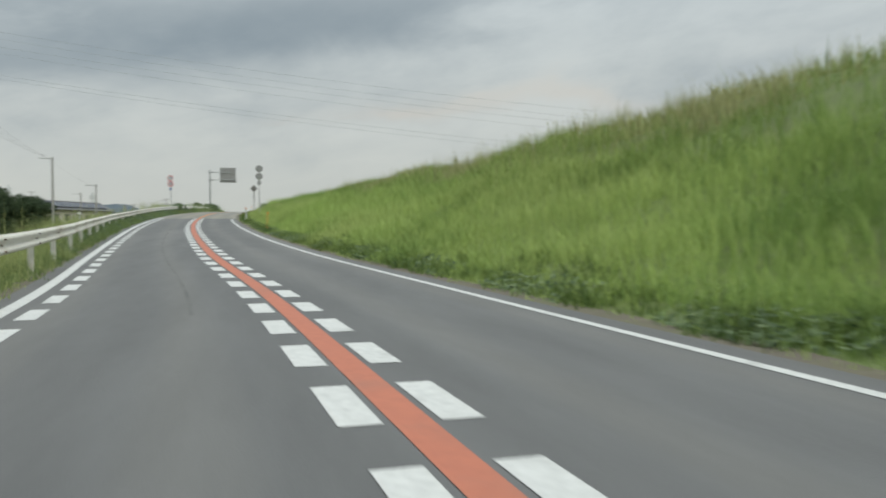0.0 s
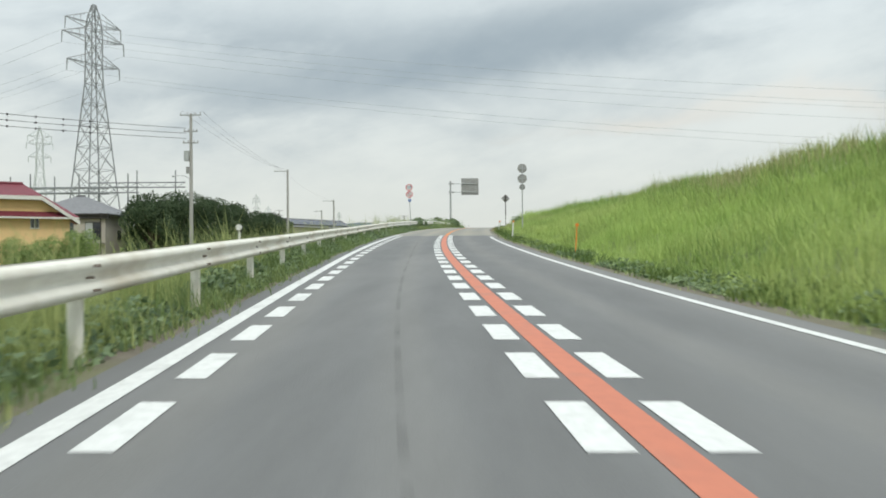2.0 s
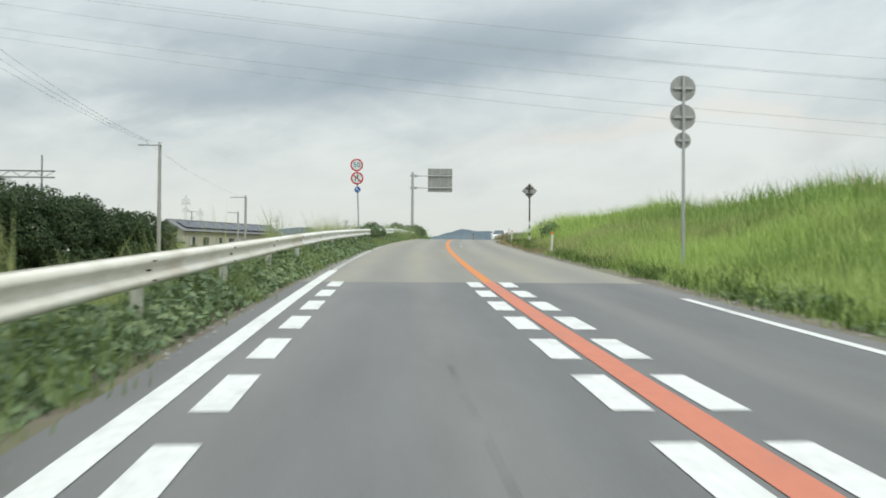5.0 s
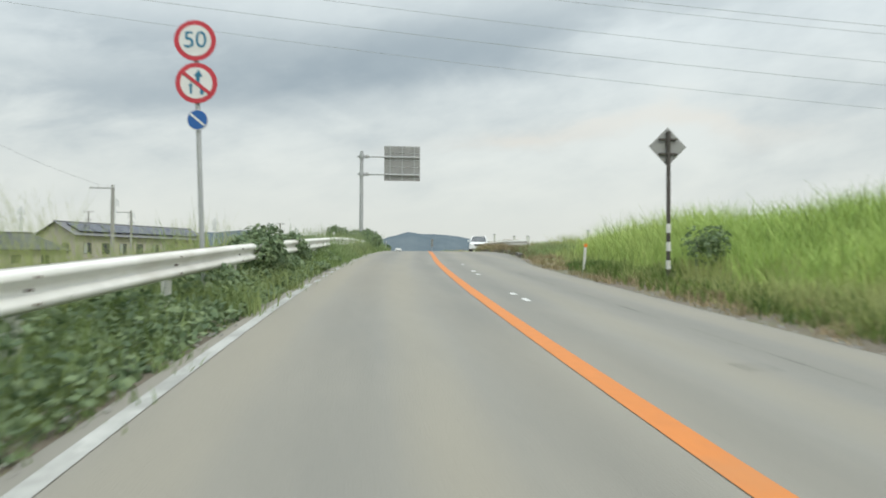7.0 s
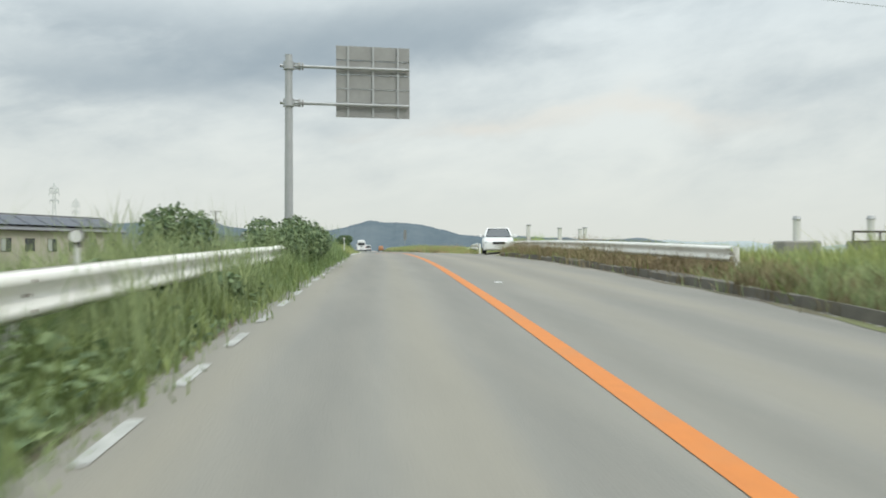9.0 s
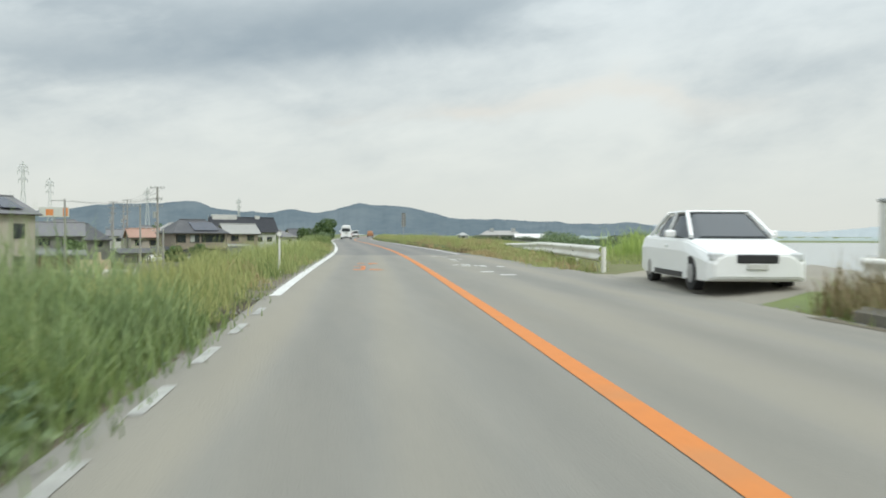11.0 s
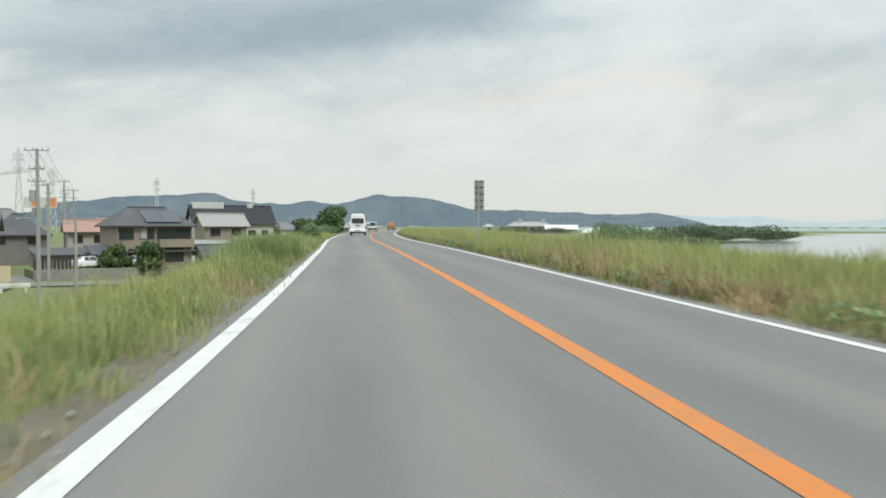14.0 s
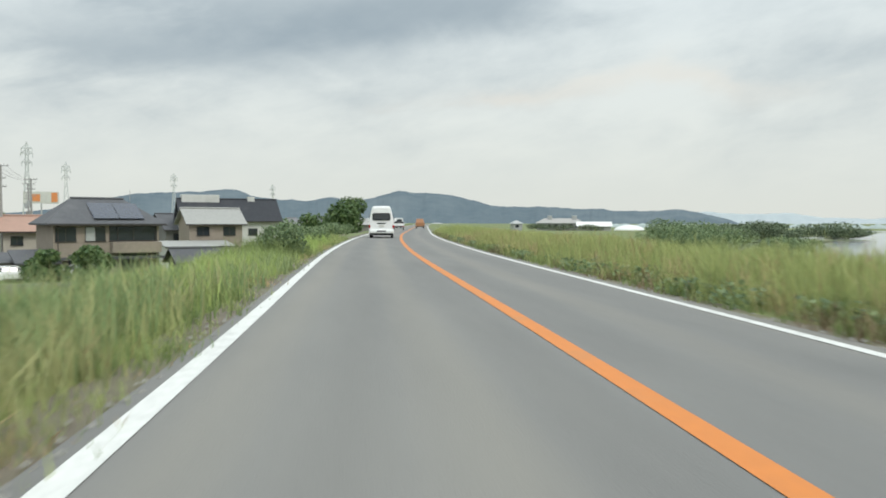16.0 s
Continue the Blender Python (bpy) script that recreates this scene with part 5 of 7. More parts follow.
def pylon(name, x, y, z0, h, base, mat, label, r=0.13, turn=0.0, arms=3, panels=9, reach=None):
    e = thing(name, pose(x, y, z0, 0, 0, turn), label, "pylon", "transmission pylons")
    def half(z):
        t = z / h
        return base / 2 * (1 - t / 0.72 * 0.74) if t < 0.72 else base / 2 * (0.26 if t < 0.93 else 0.26 * (1.02 - t) / 0.09)
    zs = [h * (1 - (1 - i / panels) ** 1.25) for i in range(panels + 1)]
    for sx in (-1, 1):
        for sy in (-1, 1):
            part("leg", tube(bmesh.new(), [(sx * half(z), sy * half(z), z) for z in zs], r, 4), M[mat], e)
    br = bmesh.new()
    for a, b in zip(zs[:-1], zs[1:]):
        for s in (-1, 1):
            for ax in (0, 1):
                p = lambda q, z: (q * half(z), s * half(z), z) if ax == 0 else (s * half(z), q * half(z), z)
                rod(br, p(-1, a), p(1, b), r * 0.6, seg=3)
                rod(br, p(1, a), p(-1, b), r * 0.6, seg=3)
                rod(br, p(-1, b), p(1, b), r * 0.6, seg=3)
    part("bracing", br, M[mat], e)
    tips = []
    for k in range(arms):
        z = h * (0.775, 0.875, 0.93)[k]
        w = (base * 0.55 if reach is None else reach) * (0.85, 1.0, 0.9)[k]
        arm = part("crossarm", rd((-w, 0, z), (w, 0, z), r * 0.7, seg=4), M[mat], e)
        for s in (-1, 1):
            for q in (-1, 1):
                part("strut", rd((s * half(z), q * half(z), z - h * 0.015), (s * w, 0, z), r * 0.7, seg=3), M[mat], arm)
                part("strut", rd((s * half(z), q * half(z), z + h * 0.035), (s * w, 0, z), r * 0.7, seg=3), M[mat], arm)
            for f in (0.35, 0.65):
                part("strut", rd((s * (half(z) + (w - half(z)) * f), 0, z + h * 0.035 * (1 - f)), (s * (half(z) + (w - half(z)) * f), 0, z - h * 0.012), r * 0.5, seg=3), M[mat], arm)
        for s in (-1, 1):
            part("insulator", rd((s * w, 0, z), (s * w * 1.02, 0, z - h * 0.045), r * 1.1, r * 0.8, seg=6), M[mat], arm)
            tips.append(e.matrix_world @ Vector((s * w * 1.02, 0, z - h * 0.045)))
    return e, tips


main, tips = pylon("pylon", -70.4, 162.6, PLAIN, 49.3, 8.2, "pylon", "tall grey steel lattice transmission pylon", 0.12, 58, panels=13, reach=6.2)
LEAD = Vector((math.cos(radians(-8)), math.sin(radians(-8)), 0))
for i, p in enumerate(tips):
    pts = [p + LEAD * s + Vector((0, 0, -0.165 * s + 0.0003 * s * s)) for s in np.linspace(0, 430, 40)]
    tagged(part("power_line", tube(bmesh.new(), pts, 0.022), M["wire_far"]), "thin high power line across the sky", "cable", "overhead cables")
    pts = [p + Vector((-1, 0.55, 0)) * s + Vector((0, 0, -0.12 * s + 0.0004 * s * s)) for s in np.linspace(0, 230, 16)]
    tagged(part("power_line", tube(bmesh.new(), pts, 0.02), M["wire_far"]), "thin high power line across the sky", "cable", "overhead cables")
# switchyard frames near its foot
for x0, x1, y, zt in ((-80, -62, 158, 14.5), (-92, -74, 172, 15.5), (-76, -60, 176, 17.0)):
    e = thing("switchyard_frame", pose(0, 0, PLAIN), "grey steel switchyard portal beside the pylon", "steel frame", "switchyard frames")
    for x in (x0, (x0 + x1) / 2, x1):
        part("column", rd((x, y, 0), (x, y, zt + 2.5), 0.22, 0.12, seg=6), M["pylon"], e)
    for q in (0, 1.0):
        part("beam", rd((x0 - 2, y, zt - q), (x1 + 2, y, zt - q), 0.14, seg=5), M["pylon"], e)
    bm = bmesh.new()
    for k in range(12):
        xa = x0 - 2 + (x1 - x0 + 4) * k / 12
        rod(bm, (xa, y, zt - (k % 2)), (xa + (x1 - x0 + 4) / 12, y, zt - ((k + 1) % 2)), 0.07, seg=3)
    part("lacing", bm, M["pylon"], e)
# insulated cables with spacers from the near pole
for k in range(3):
    pts = sag((-25.6, 86.6, 12.7 - 0.45 * k), (-62, 56, 13.8 - 0.5 * k), 0.7, 24)
    bm = tube(bmesh.new(), pts, 0.025)
    for p in pts[4:22]:
        box(bm, p.x - 0.05, p.x + 0.05, p.y - 0.05, p.y + 0.05, p.z - 0.09, p.z + 0.07)
    tagged(part("overhead_cable", bm, M["wire"]), "dark insulated cable with spacers", "cable", "overhead cables")
# remote pylons use the steel whose colour already includes haze
pylon("pylon", -197, 372, PLAIN, 62, 10, "hazed_pylon", "second lattice pylon, its steel painted pale for haze", 0.18, 20, panels=7)
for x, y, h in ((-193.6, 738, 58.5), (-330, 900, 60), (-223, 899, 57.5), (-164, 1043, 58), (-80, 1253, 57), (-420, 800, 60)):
    pylon("pylon", x, y, PLAIN, h, 6.5, "hazed_pylon", "distant lattice pylon behind the village, painted pale for haze", 0.22, 15, panels=8, reach=3.4)


# ---- buildings ----
M.update({
    "wall_yellow": material("yellow_render", (0.78, 0.54, 0.27), (0.72, 0.50, 0.25), 1.2, 0.9, c3=(0.66, 0.47, 0.26), stain=0.2),
    "wall_beige": material("beige_siding", (0.46, 0.42, 0.36), (0.41, 0.37, 0.32), 1.5, 0.9, c3=(0.36, 0.33, 0.28), stain=0.3),
    "wall_brown": material("brown_tile_wall", (0.32, 0.27, 0.22), (0.27, 0.23, 0.185), 2.5, 0.85, c3=(0.23, 0.20, 0.165), stain=0.3),
    "wall_white": material("white_render", (0.60, 0.60, 0.57), (0.54, 0.54, 0.51), 1.5, 0.9, c3=(0.44, 0.44, 0.41), stain=0.3),
    "wall_grey": material("grey_board_wall", (0.24, 0.235, 0.22), (0.19, 0.185, 0.17), 1.8, 0.9, c3=(0.15, 0.145, 0.13), stain=0.4),
    "wall_maroon": material("maroon_sheet_wall", (0.12, 0.045, 0.04), (0.10, 0.038, 0.034), 2, 0.8),
    "wall_cream": material("cream_block_wall", (0.62, 0.52, 0.34), (0.55, 0.46, 0.31), 2, 0.9),
    "roof_red": material("red_metal_roof", (0.165, 0.026, 0.040), (0.135, 0.022, 0.034), 1.4, 0.6, c3=(0.12, 0.025, 0.034), stain=0.3),
    "roof_grey": material("grey_roof_tiles", (0.19, 0.19, 0.195), (0.145, 0.145, 0.15), 2.5, 0.8, c3=(0.13, 0.135, 0.14), stain=0.3, bump=0.4, bscale=9),
    "roof_dark": material("charcoal_roof_tiles", (0.095, 0.097, 0.104), (0.075, 0.077, 0.084), 2.5, 0.85, c3=(0.12, 0.12, 0.125), stain=0.3, bump=0.4, bscale=9),
    "roof_light": material("pale_grey_roof", (0.32, 0.32, 0.30), (0.27, 0.27, 0.255), 2.5, 0.7, bump=0.3, bscale=9),
    "roof_pink": material("salmon_metal_roof", (0.36, 0.22, 0.165), (0.31, 0.19, 0.145), 1.5, 0.7, c3=(0.30, 0.18, 0.14), stain=0.3),
    "solar": material("solar_panel_glass", (0.035, 0.042, 0.065), None, 3, 0.2),
    "trim_dark": material("dark_brown_trim", (0.045, 0.038, 0.034), None, 4, 0.6),
    "trim_white": material("white_trim", (0.66, 0.64, 0.60), None, 4, 0.6),
    "glass": material("dark_window_glass", (0.035, 0.042, 0.05), (0.028, 0.034, 0.04), 1, 0.08, spec=0.7),
    "curtain": material("pale_blind", (0.45, 0.47, 0.45), None, 3, 0.8),
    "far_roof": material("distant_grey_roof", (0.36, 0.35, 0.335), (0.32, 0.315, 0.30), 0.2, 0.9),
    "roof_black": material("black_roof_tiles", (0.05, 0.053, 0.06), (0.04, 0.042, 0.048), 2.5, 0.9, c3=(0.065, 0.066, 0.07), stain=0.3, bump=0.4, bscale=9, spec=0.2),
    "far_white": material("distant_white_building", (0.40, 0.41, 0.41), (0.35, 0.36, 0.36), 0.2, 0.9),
    "orange_panel": material("orange_sign_panel", (0.75, 0.28, 0.10), None, 2, 0.6),
    "hedge": material("hedge_leaves", (0.10, 0.16, 0.055), (0.075, 0.125, 0.045), 0.8, 0.6, island=0.4, trans=0.2, spec=0.25),
})


def roof_bm(w, d, eave, ridge, kind, over=0.6, thick=0.16, hip=None):
    """A roof over a w x d plan with its ridge along x: gable, hip, or a single slope (shed)."""
    W, D = w / 2 + over, d / 2 + over
    drop = (ridge - eave) * over / (d / 2 + over) * 0.8
    e = eave - drop
    if kind == "shed":
        top = [(-W, -D, e), (W, -D, e), (W, D, ridge), (-W, D, ridge)]
        F = [(0, 1, 2, 3)]
    else:
        k = (min(D * 0.95, W * 0.9) if hip is None else hip) if kind == "hip" else 0.0
        top = [(-W, -D, e), (W, -D, e), (W, D, e), (-W, D, e), (-W + k, 0, ridge), (W - k, 0, ridge)]
        F = [(0, 1, 5, 4), (2, 3, 4, 5)] + ([(1, 2, 5), (3, 0, 4)] if kind == "hip" else [])
    bm = bmesh.new()
    a = [bm.verts.new(v) for v in top]
    b = [bm.verts.new((v[0], v[1], v[2] - thick)) for v in top]
    for f in F:
        bm.faces.new([a[i] for i in f])
        bm.faces.new([b[i] for i in reversed(f)])
    rim = [(0, 1), (1, 2), (2, 3), (3, 0)] if kind != "gable" else [(0, 1), (1, 5), (5, 2), (2, 3), (3, 4), (4, 0)]
    for i, j in rim:
        bm.faces.new((b[i], b[j], a[j], a[i]))
    bmesh.ops.recalc_face_normals(bm, faces=bm.faces)
    return bm


def wall_bm(w, d, eave, ridge, kind, z0=0.0):
    bm = bmesh.new()
    if kind == "gable":
        s = [(-w / 2, -d / 2, z0), (w / 2, -d / 2, z0), (w / 2, d / 2, z0), (-w / 2, d / 2, z0), (-w / 2, -d / 2, eave), (w / 2, -d / 2, eave), (w / 2, d / 2, eave), (-w / 2, d / 2, eave),
             (-w / 2, 0, ridge - 0.17), (w / 2, 0, ridge - 0.17)]
        v = [bm.verts.new(p) for p in s]
        for f in ((0, 1, 5, 4), (1, 2, 6, 9, 5), (2, 3, 7, 6), (3, 0, 4, 8, 7), (4, 5, 9, 8), (6, 7, 8, 9)):
            bm.faces.new([v[i] for i in f])
    else:
        box(bm, -w / 2, w / 2, -d / 2, d / 2, z0, eave)
    return bm


def window(parent, face, u, z, w, h, wd, dp, frame="trim_dark", blind=False):
    """A window on the front (f), right (r) or left (l) wall: frame proud of the wall, pane inside it, rails and a sill."""
    bm = bmesh.new()
    t = 0.06
    for a in ((-w / 2, w / 2, -h / 2, -h / 2 + t), (-w / 2, w / 2, h / 2 - t, h / 2), (-w / 2, -w / 2 + t, -h / 2 + t, h / 2 - t), (w / 2 - t, w / 2, -h / 2 + t, h / 2 - t), (-t / 2, t / 2, -h / 2 + t, h / 2 - t)):
        box(bm, a[0], a[1], -0.05, 0.02, a[2], a[3])
    m = {"f": pose(u, -dp / 2, z), "r": pose(wd / 2, u, z, 0, 0, 90), "l": pose(-wd / 2, u, z, 0, 0, -90)}[face]
    o = part("window", bm, M[frame], parent)
    o.matrix_basis = m
    part("pane", bx(-w / 2 + t, w / 2 - t, -0.02, -0.008, -h / 2 + t, h / 2 - t), M["glass"], o)
    if blind:
        part("blind", bx(-w / 2 + t, -t / 2, -0.026, -0.022, -h / 2 + t, h / 2 - t), M["curtain"], o)
    part("window_sill", bx(-w / 2 - 0.05, w / 2 + 0.05, -0.09, 0.0, -h / 2 - 0.05, -h / 2), M[frame], o)
    return o


def house(name, x, y, turn, w, d, eave, ridge, kind, wall, roof, label, wins=(), frame="trim_dark", hip=None, z0=None, over=0.6, fascia=None):
    e = thing(name, pose(x, y, PLAIN, 0, 0, turn), label, "house", "village houses")
    part("wall", wall_bm(w, d, eave, ridge, kind, float(ground_z(y, x - cx(y))) - PLAIN - 0.15), M[wall], e)
    rf = part("roof", roof_bm(w, d, eave, ridge, kind, over, hip=hip), M[roof], e)
    if kind != "shed":
        k = 0 if kind == "gable" else (min((d / 2 + over) * 0.95, (w / 2 + over) * 0.9) if hip is None else hip)
        part("ridge_cap", rd((-(w / 2 + over) + k, 0, ridge + 0.03), ((w / 2 + over) - k, 0, ridge + 0.03), 0.14, seg=8), M[roof], rf)
    # gutter along the front eave
    drop = (ridge - eave) * over / (d / 2 + over) * 0.8
    part("gutter", bx(-w / 2 - over, w / 2 + over, -d / 2 - over - 0.11, -d / 2 - over - 0.003, eave - drop - 0.2, eave - drop - 0.05), M[fascia or frame], rf)
    for win in wins:
        window(e, win[0], win[1], win[2] + (0.9 if win[2] < 3.2 and y > 240 else 0), win[3], win[4], w, d, frame, win[5] if len(win) > 5 else False)
    return e


# yellow house with a red roof, and the beige house beyond it
h = house("yellow_house", -43.2, 87.4, 32, 11.5, 8.0, 5.9, 8.7, "hip", "wall_yellow", "roof_red", "yellow rendered house with a dark red roof and white fascia",
          (("f", -3.9, 4.6, 1.5, 1.3), ("f", 3.0, 5.0, 0.7, 0.9)), "trim_white", over=0.7, fascia="trim_white", hip=4.2)
part("arch_blind", bx(-2.2, 0.0, -4.06, -4.0, 3.9, 5.5, bevel=0.02), M["wall_yellow"], h, "arched yellow shutter")
part("arch_blind", bx(-2.1, -0.1, -4.09, -4.06, 4.0, 5.35, bevel=0.02), M["curtain"], h, "pale roller blind")
# raised gable over the middle of the front
bm = bmesh.new()
vs = [bm.verts.new(p) for p in ((-4.4, -4.04, 5.4), (5.75, -4.04, 5.4), (3.5, -4.04, 7.0), (0.4, -4.04, 7.0), (-4.4, -4.04, 5.9))]
bm.faces.new(vs)
ex = bmesh.ops.extrude_face_region(bm, geom=bm.faces[:])
bmesh.ops.translate(bm, vec=(0, 3.2, 0), verts=[v for v in ex["geom"] if isinstance(v, bmesh.types.BMVert)])
bmesh.ops.recalc_face_normals(bm, faces=bm.faces)
gb = part("gable_wall", bm, M["wall_yellow"], h)
for xa, za, xb, zb in ((0.4, 7.12, -5.2, 5.85), (0.4, 7.12, 3.5, 7.12), (3.5, 7.12, 6.5, 5.0)):
    for nm, y0, y1, w0, w1, mt in (("gable_roof", -4.75, -0.6, 0.0, 0.14, "roof_red"), ("fascia", -4.84, -4.755, -0.14, 0.2, "trim_white")):
        bm = bmesh.new()
        vs = [bm.verts.new((x, y, z)) for y in (y0, y1) for x, z in ((xa, za + w0), (xb, zb + w0), (xb, zb + w1), (xa, za + w1))]
        for f in ((0, 1, 2, 3), (7, 6, 5, 4), (0, 4, 5, 1), (1, 5, 6, 2), (2, 6, 7, 3), (3, 7, 4, 0)):
            bm.faces.new([vs[q] for q in f])
        bmesh.ops.recalc_face_normals(bm, faces=bm.faces)
        part(nm, bm, M[mt], gb)
part("upper_gable", wall_bm(4.6, 5.2, 8.3, 9.6, "gable", 7.0), M["wall_yellow"], h).matrix_basis = pose(-4.0, 0.5, 0, 0, 0, 90)
part("upper_roof", roof_bm(4.6, 5.2, 8.35, 9.75, "gable", 0.7), M["roof_red"], h).matrix_basis = pose(-4.0, 0.5, 0, 0, 0, 90)

h = house("beige_house", -47.4, 111.5, 4, 9.0, 8.5, 7.2, 9.3, "hip", "wall_beige", "roof_grey", "beige two-storey house with a grey roof and dark window frames",
          (("f", -3.2, 5.0, 1.7, 2.0, True), ("f", 0.0, 5.0, 1.8, 2.0, True), ("f", 3.1, 5.0, 1.8, 2.0, True), ("r", 0.0, 4.6, 1.2, 1.1), ("f", -3.0, 1.6, 2.2, 1.8), ("f", 2.4, 1.6, 2.2, 1.8)))
part("outer_post", bx(4.4, 4.5, -5.5, -5.4, 0, 7.0), M["trim_dark"], h)
part("soffit_band", bx(-5.0, 5.0, -4.72, -4.28, 6.4, 6.9), M["trim_dark"], h, "dark brown band under the eaves")
bal = part("balcony", bx(-4.5, 4.5, -5.5, -4.27, 3.45, 3.6), M["wall_beige"], h)
part("rail", bx(-4.5, 4.5, -5.5, -5.44, 4.6, 4.67), M["trim_dark"], bal)
for i in range(31):
    part("baluster", bx(-4.48 + i * 0.298, -4.44 + i * 0.298, -5.49, -5.45, 3.6, 4.6), M["trim_dark"], bal)
part("outdoor_unit", bx(1.2, 1.95, -5.1, -4.75, 3.6, 4.25, bevel=0.03), M["wall_white"], h, "white air conditioner unit")

# long apartment block with solar panels on its roof
h = house("apartment_block", -45.5, 234.0, 60, 33.0, 9.0, 9.6, 11.8, "gable", "wall_beige", "roof_grey", "long beige apartment block with solar panels on a low roof",
          [("f", -14 + i * 4.0, zz, 1.7, 1.9, i % 2 == 0) for i in range(8) for zz in (3.0, 7.2)] + [("l", -2.2, 7.2, 1.6, 1.6), ("l", 2.2, 7.2, 1.6, 1.6)])
for i in range(9):
    part("solar_panel", bx(-15.4 + i * 3.4, -12.2 + i * 3.4, -4.6, -0.9, 0.0, 0.06, m=Matrix.Translation((0, -0.1, 11.92)) @ pose(0, 0, 0, 23.2, 0, 0)), M["solar"], h)
house("hip_house", -49.5, 193.0, 15, 12.0, 8.5, 6.7, 8.8, "hip", "wall_beige", "roof_dark", "single-storey cream house with a charcoal hipped roof", (("f", -3.5, 5.2, 1.5, 1.1), ("f", 0.5, 5.2, 1.2, 1.1), ("f", 4.0, 5.2, 1.0, 1.1)))

# the village below the levee
h = house("brown_house", -19.5, 292.0, 31, 10.0, 7.6, 7.3, 9.6, "hip", "wall_brown", "roof_dark", "brown two-storey house with a charcoal tiled hip roof",
          (("f", -3.9, 6.0, 1.9, 1.45), ("f", -1.2, 6.0, 1.9, 1.45, True), ("f", 2.45, 6.05, 4.7, 1.5), ("f", -2.5, 2.2, 2.4, 1.8), ("f", 2.5, 2.2, 2.6, 1.9), ("r", 0, 6.0, 1.4, 1.2), ("r", -1.5, 2.2, 1.2, 1.2)), hip=3.0)
part("eaves_band", bx(-5.4, 5.4, -4.5, -3.83, 3.5, 3.75), M["roof_dark"], h, "charcoal lower eaves")
part("balcony", bx(0.2, 5.0, -4.7, -3.83, 4.1, 5.2, bevel=0.03), M["wall_brown"], h)
for i in range(2):
    part("solar_panel", bx(-1.3 + i * 2.45, 1.1 + i * 2.45, 0.35, 3.75, 0.0, 0.06, m=Matrix.Translation((0, -4.2, 7.36)) @ pose(0, 0, 0, 27.5, 0, 0)), M["solar"], h)
part("porch_roof", roof_bm(3.4, 3.2, 3.5, 4.5, "shed", 0.3), M["roof_dark"], h).matrix_basis = pose(-6.4, -2.6, 0)
part("porch_wall", bx(-8.0, -5.0, -4.0, -1.2, 0, 3.4), M["wall_grey"], h)
for x in (-4.6, 0.9, 4.6):
    part("downpipe", rd((x, -3.86, 1.0), (x, -3.86, 7.0), 0.045, seg=6), M["trim_dark"], h)
part("aerial", rd((3.4, 0.4, 8.4), (3.4, 0.4, 10.6), 0.03, seg=6), M["galv"], h)
house("small_house", -13.4, 325.0, 25, 7.6, 6.0, 7.2, 9.2, "gable", "wall_brown", "roof_light", "small brown house with a pale grey gabled roof",
      (("f", -1.9, 5.9, 1.8, 1.3), ("f", 1.9, 5.9, 1.8, 1.3), ("f", 0, 2.4, 2.6, 1.8), ("r", 0, 5.9, 1.0, 1.0)))
house("carport", -14.2, 318.2, 25, 9.0, 4.5, 4.0, 4.6, "shed", "wall_white", "roof_light", "pale lean-to in front of the small house", over=0.3)
h = house("large_house", -14.0, 347.5, 17, 16.0, 9.0, 7.7, 11.2, "gable", "wall_white", "roof_black", "large white building with a steep charcoal roof", (("f", 3.5, 5.5, 1.6, 1.2), ("f", 6.2, 5.5, 1.4, 1.2), ("f", -4, 3.0, 2.0, 1.5), ("r", 0, 6, 1.2, 1.2)))
part("roof_box", bx(-7.8, -1.5, -0.8, 1.4, 10.4, 11.9, bevel=0.04), M["wall_white"], h, "white box dormer on the ridge")
part("chimney", bx(3.4, 4.6, -0.5, 0.5, 10.8, 11.7), M["wall_white"], h)
house("outbuilding", -11.3, 300.0, 28, 4.6, 4.0, 2.9, 4.2, "gable", "wall_grey", "roof_dark", "small grey shed with a charcoal roof", (("f", 0, 1.5, 1.6, 1.2),))
house("salmon_roof_house", -31.2, 306.0, 20, 5.6, 6.5, 6.3, 7.9, "gable", "wall_beige", "roof_pink", "house with a faded salmon-pink metal roof", (("f", -1.4, 5.0, 1.3, 1.1), ("f", 1.4, 5.0, 1.3, 1.1)))
house("carport", -28.5, 288.0, 28, 8.0, 5.5, 3.4, 4.1, "shed", "wall_grey", "roof_dark", "dark carport with a charcoal sheet roof", over=0.4)
house("grey_roof_house", -28.8, 331.0, 18, 10.0, 8.0, 7.0, 9.4, "hip", "wall_white", "roof_light", "pale house with a light grey hipped roof", (("f", -2, 5.4, 1.5, 1.1), ("f", 2, 5.4, 1.5, 1.1)))
h = house("old_house", -47.5, 297.0, 16, 13.0, 8.0, 6.6, 9.0, "gable", "wall_grey", "roof_grey", "weathered grey two-storey house with a grey tiled roof", (("f", -4, 5.2, 2.0, 1.2), ("f", 0, 5.2, 2.0, 1.2), ("f", 4, 5.2, 2.0, 1.2), ("r", 0, 5.2, 1.2, 1.2), ("f", 2, 2.0, 2.4, 1.6)))
part("lower_roof", roof_bm(13.0, 3.0, 3.5, 4.3, "shed", 0.4), M["roof_grey"], h).matrix_basis = pose(0, -5.4, 0)
house("old_house", -53.0, 330.0, 20, 12.0, 8.0, 7.4, 10.0, "hip", "wall_grey", "roof_grey", "grey two-storey house with a tiled hip roof", (("f", -3, 5.6, 1.8, 1.2), ("f", 2, 5.6, 1.8, 1.2)))
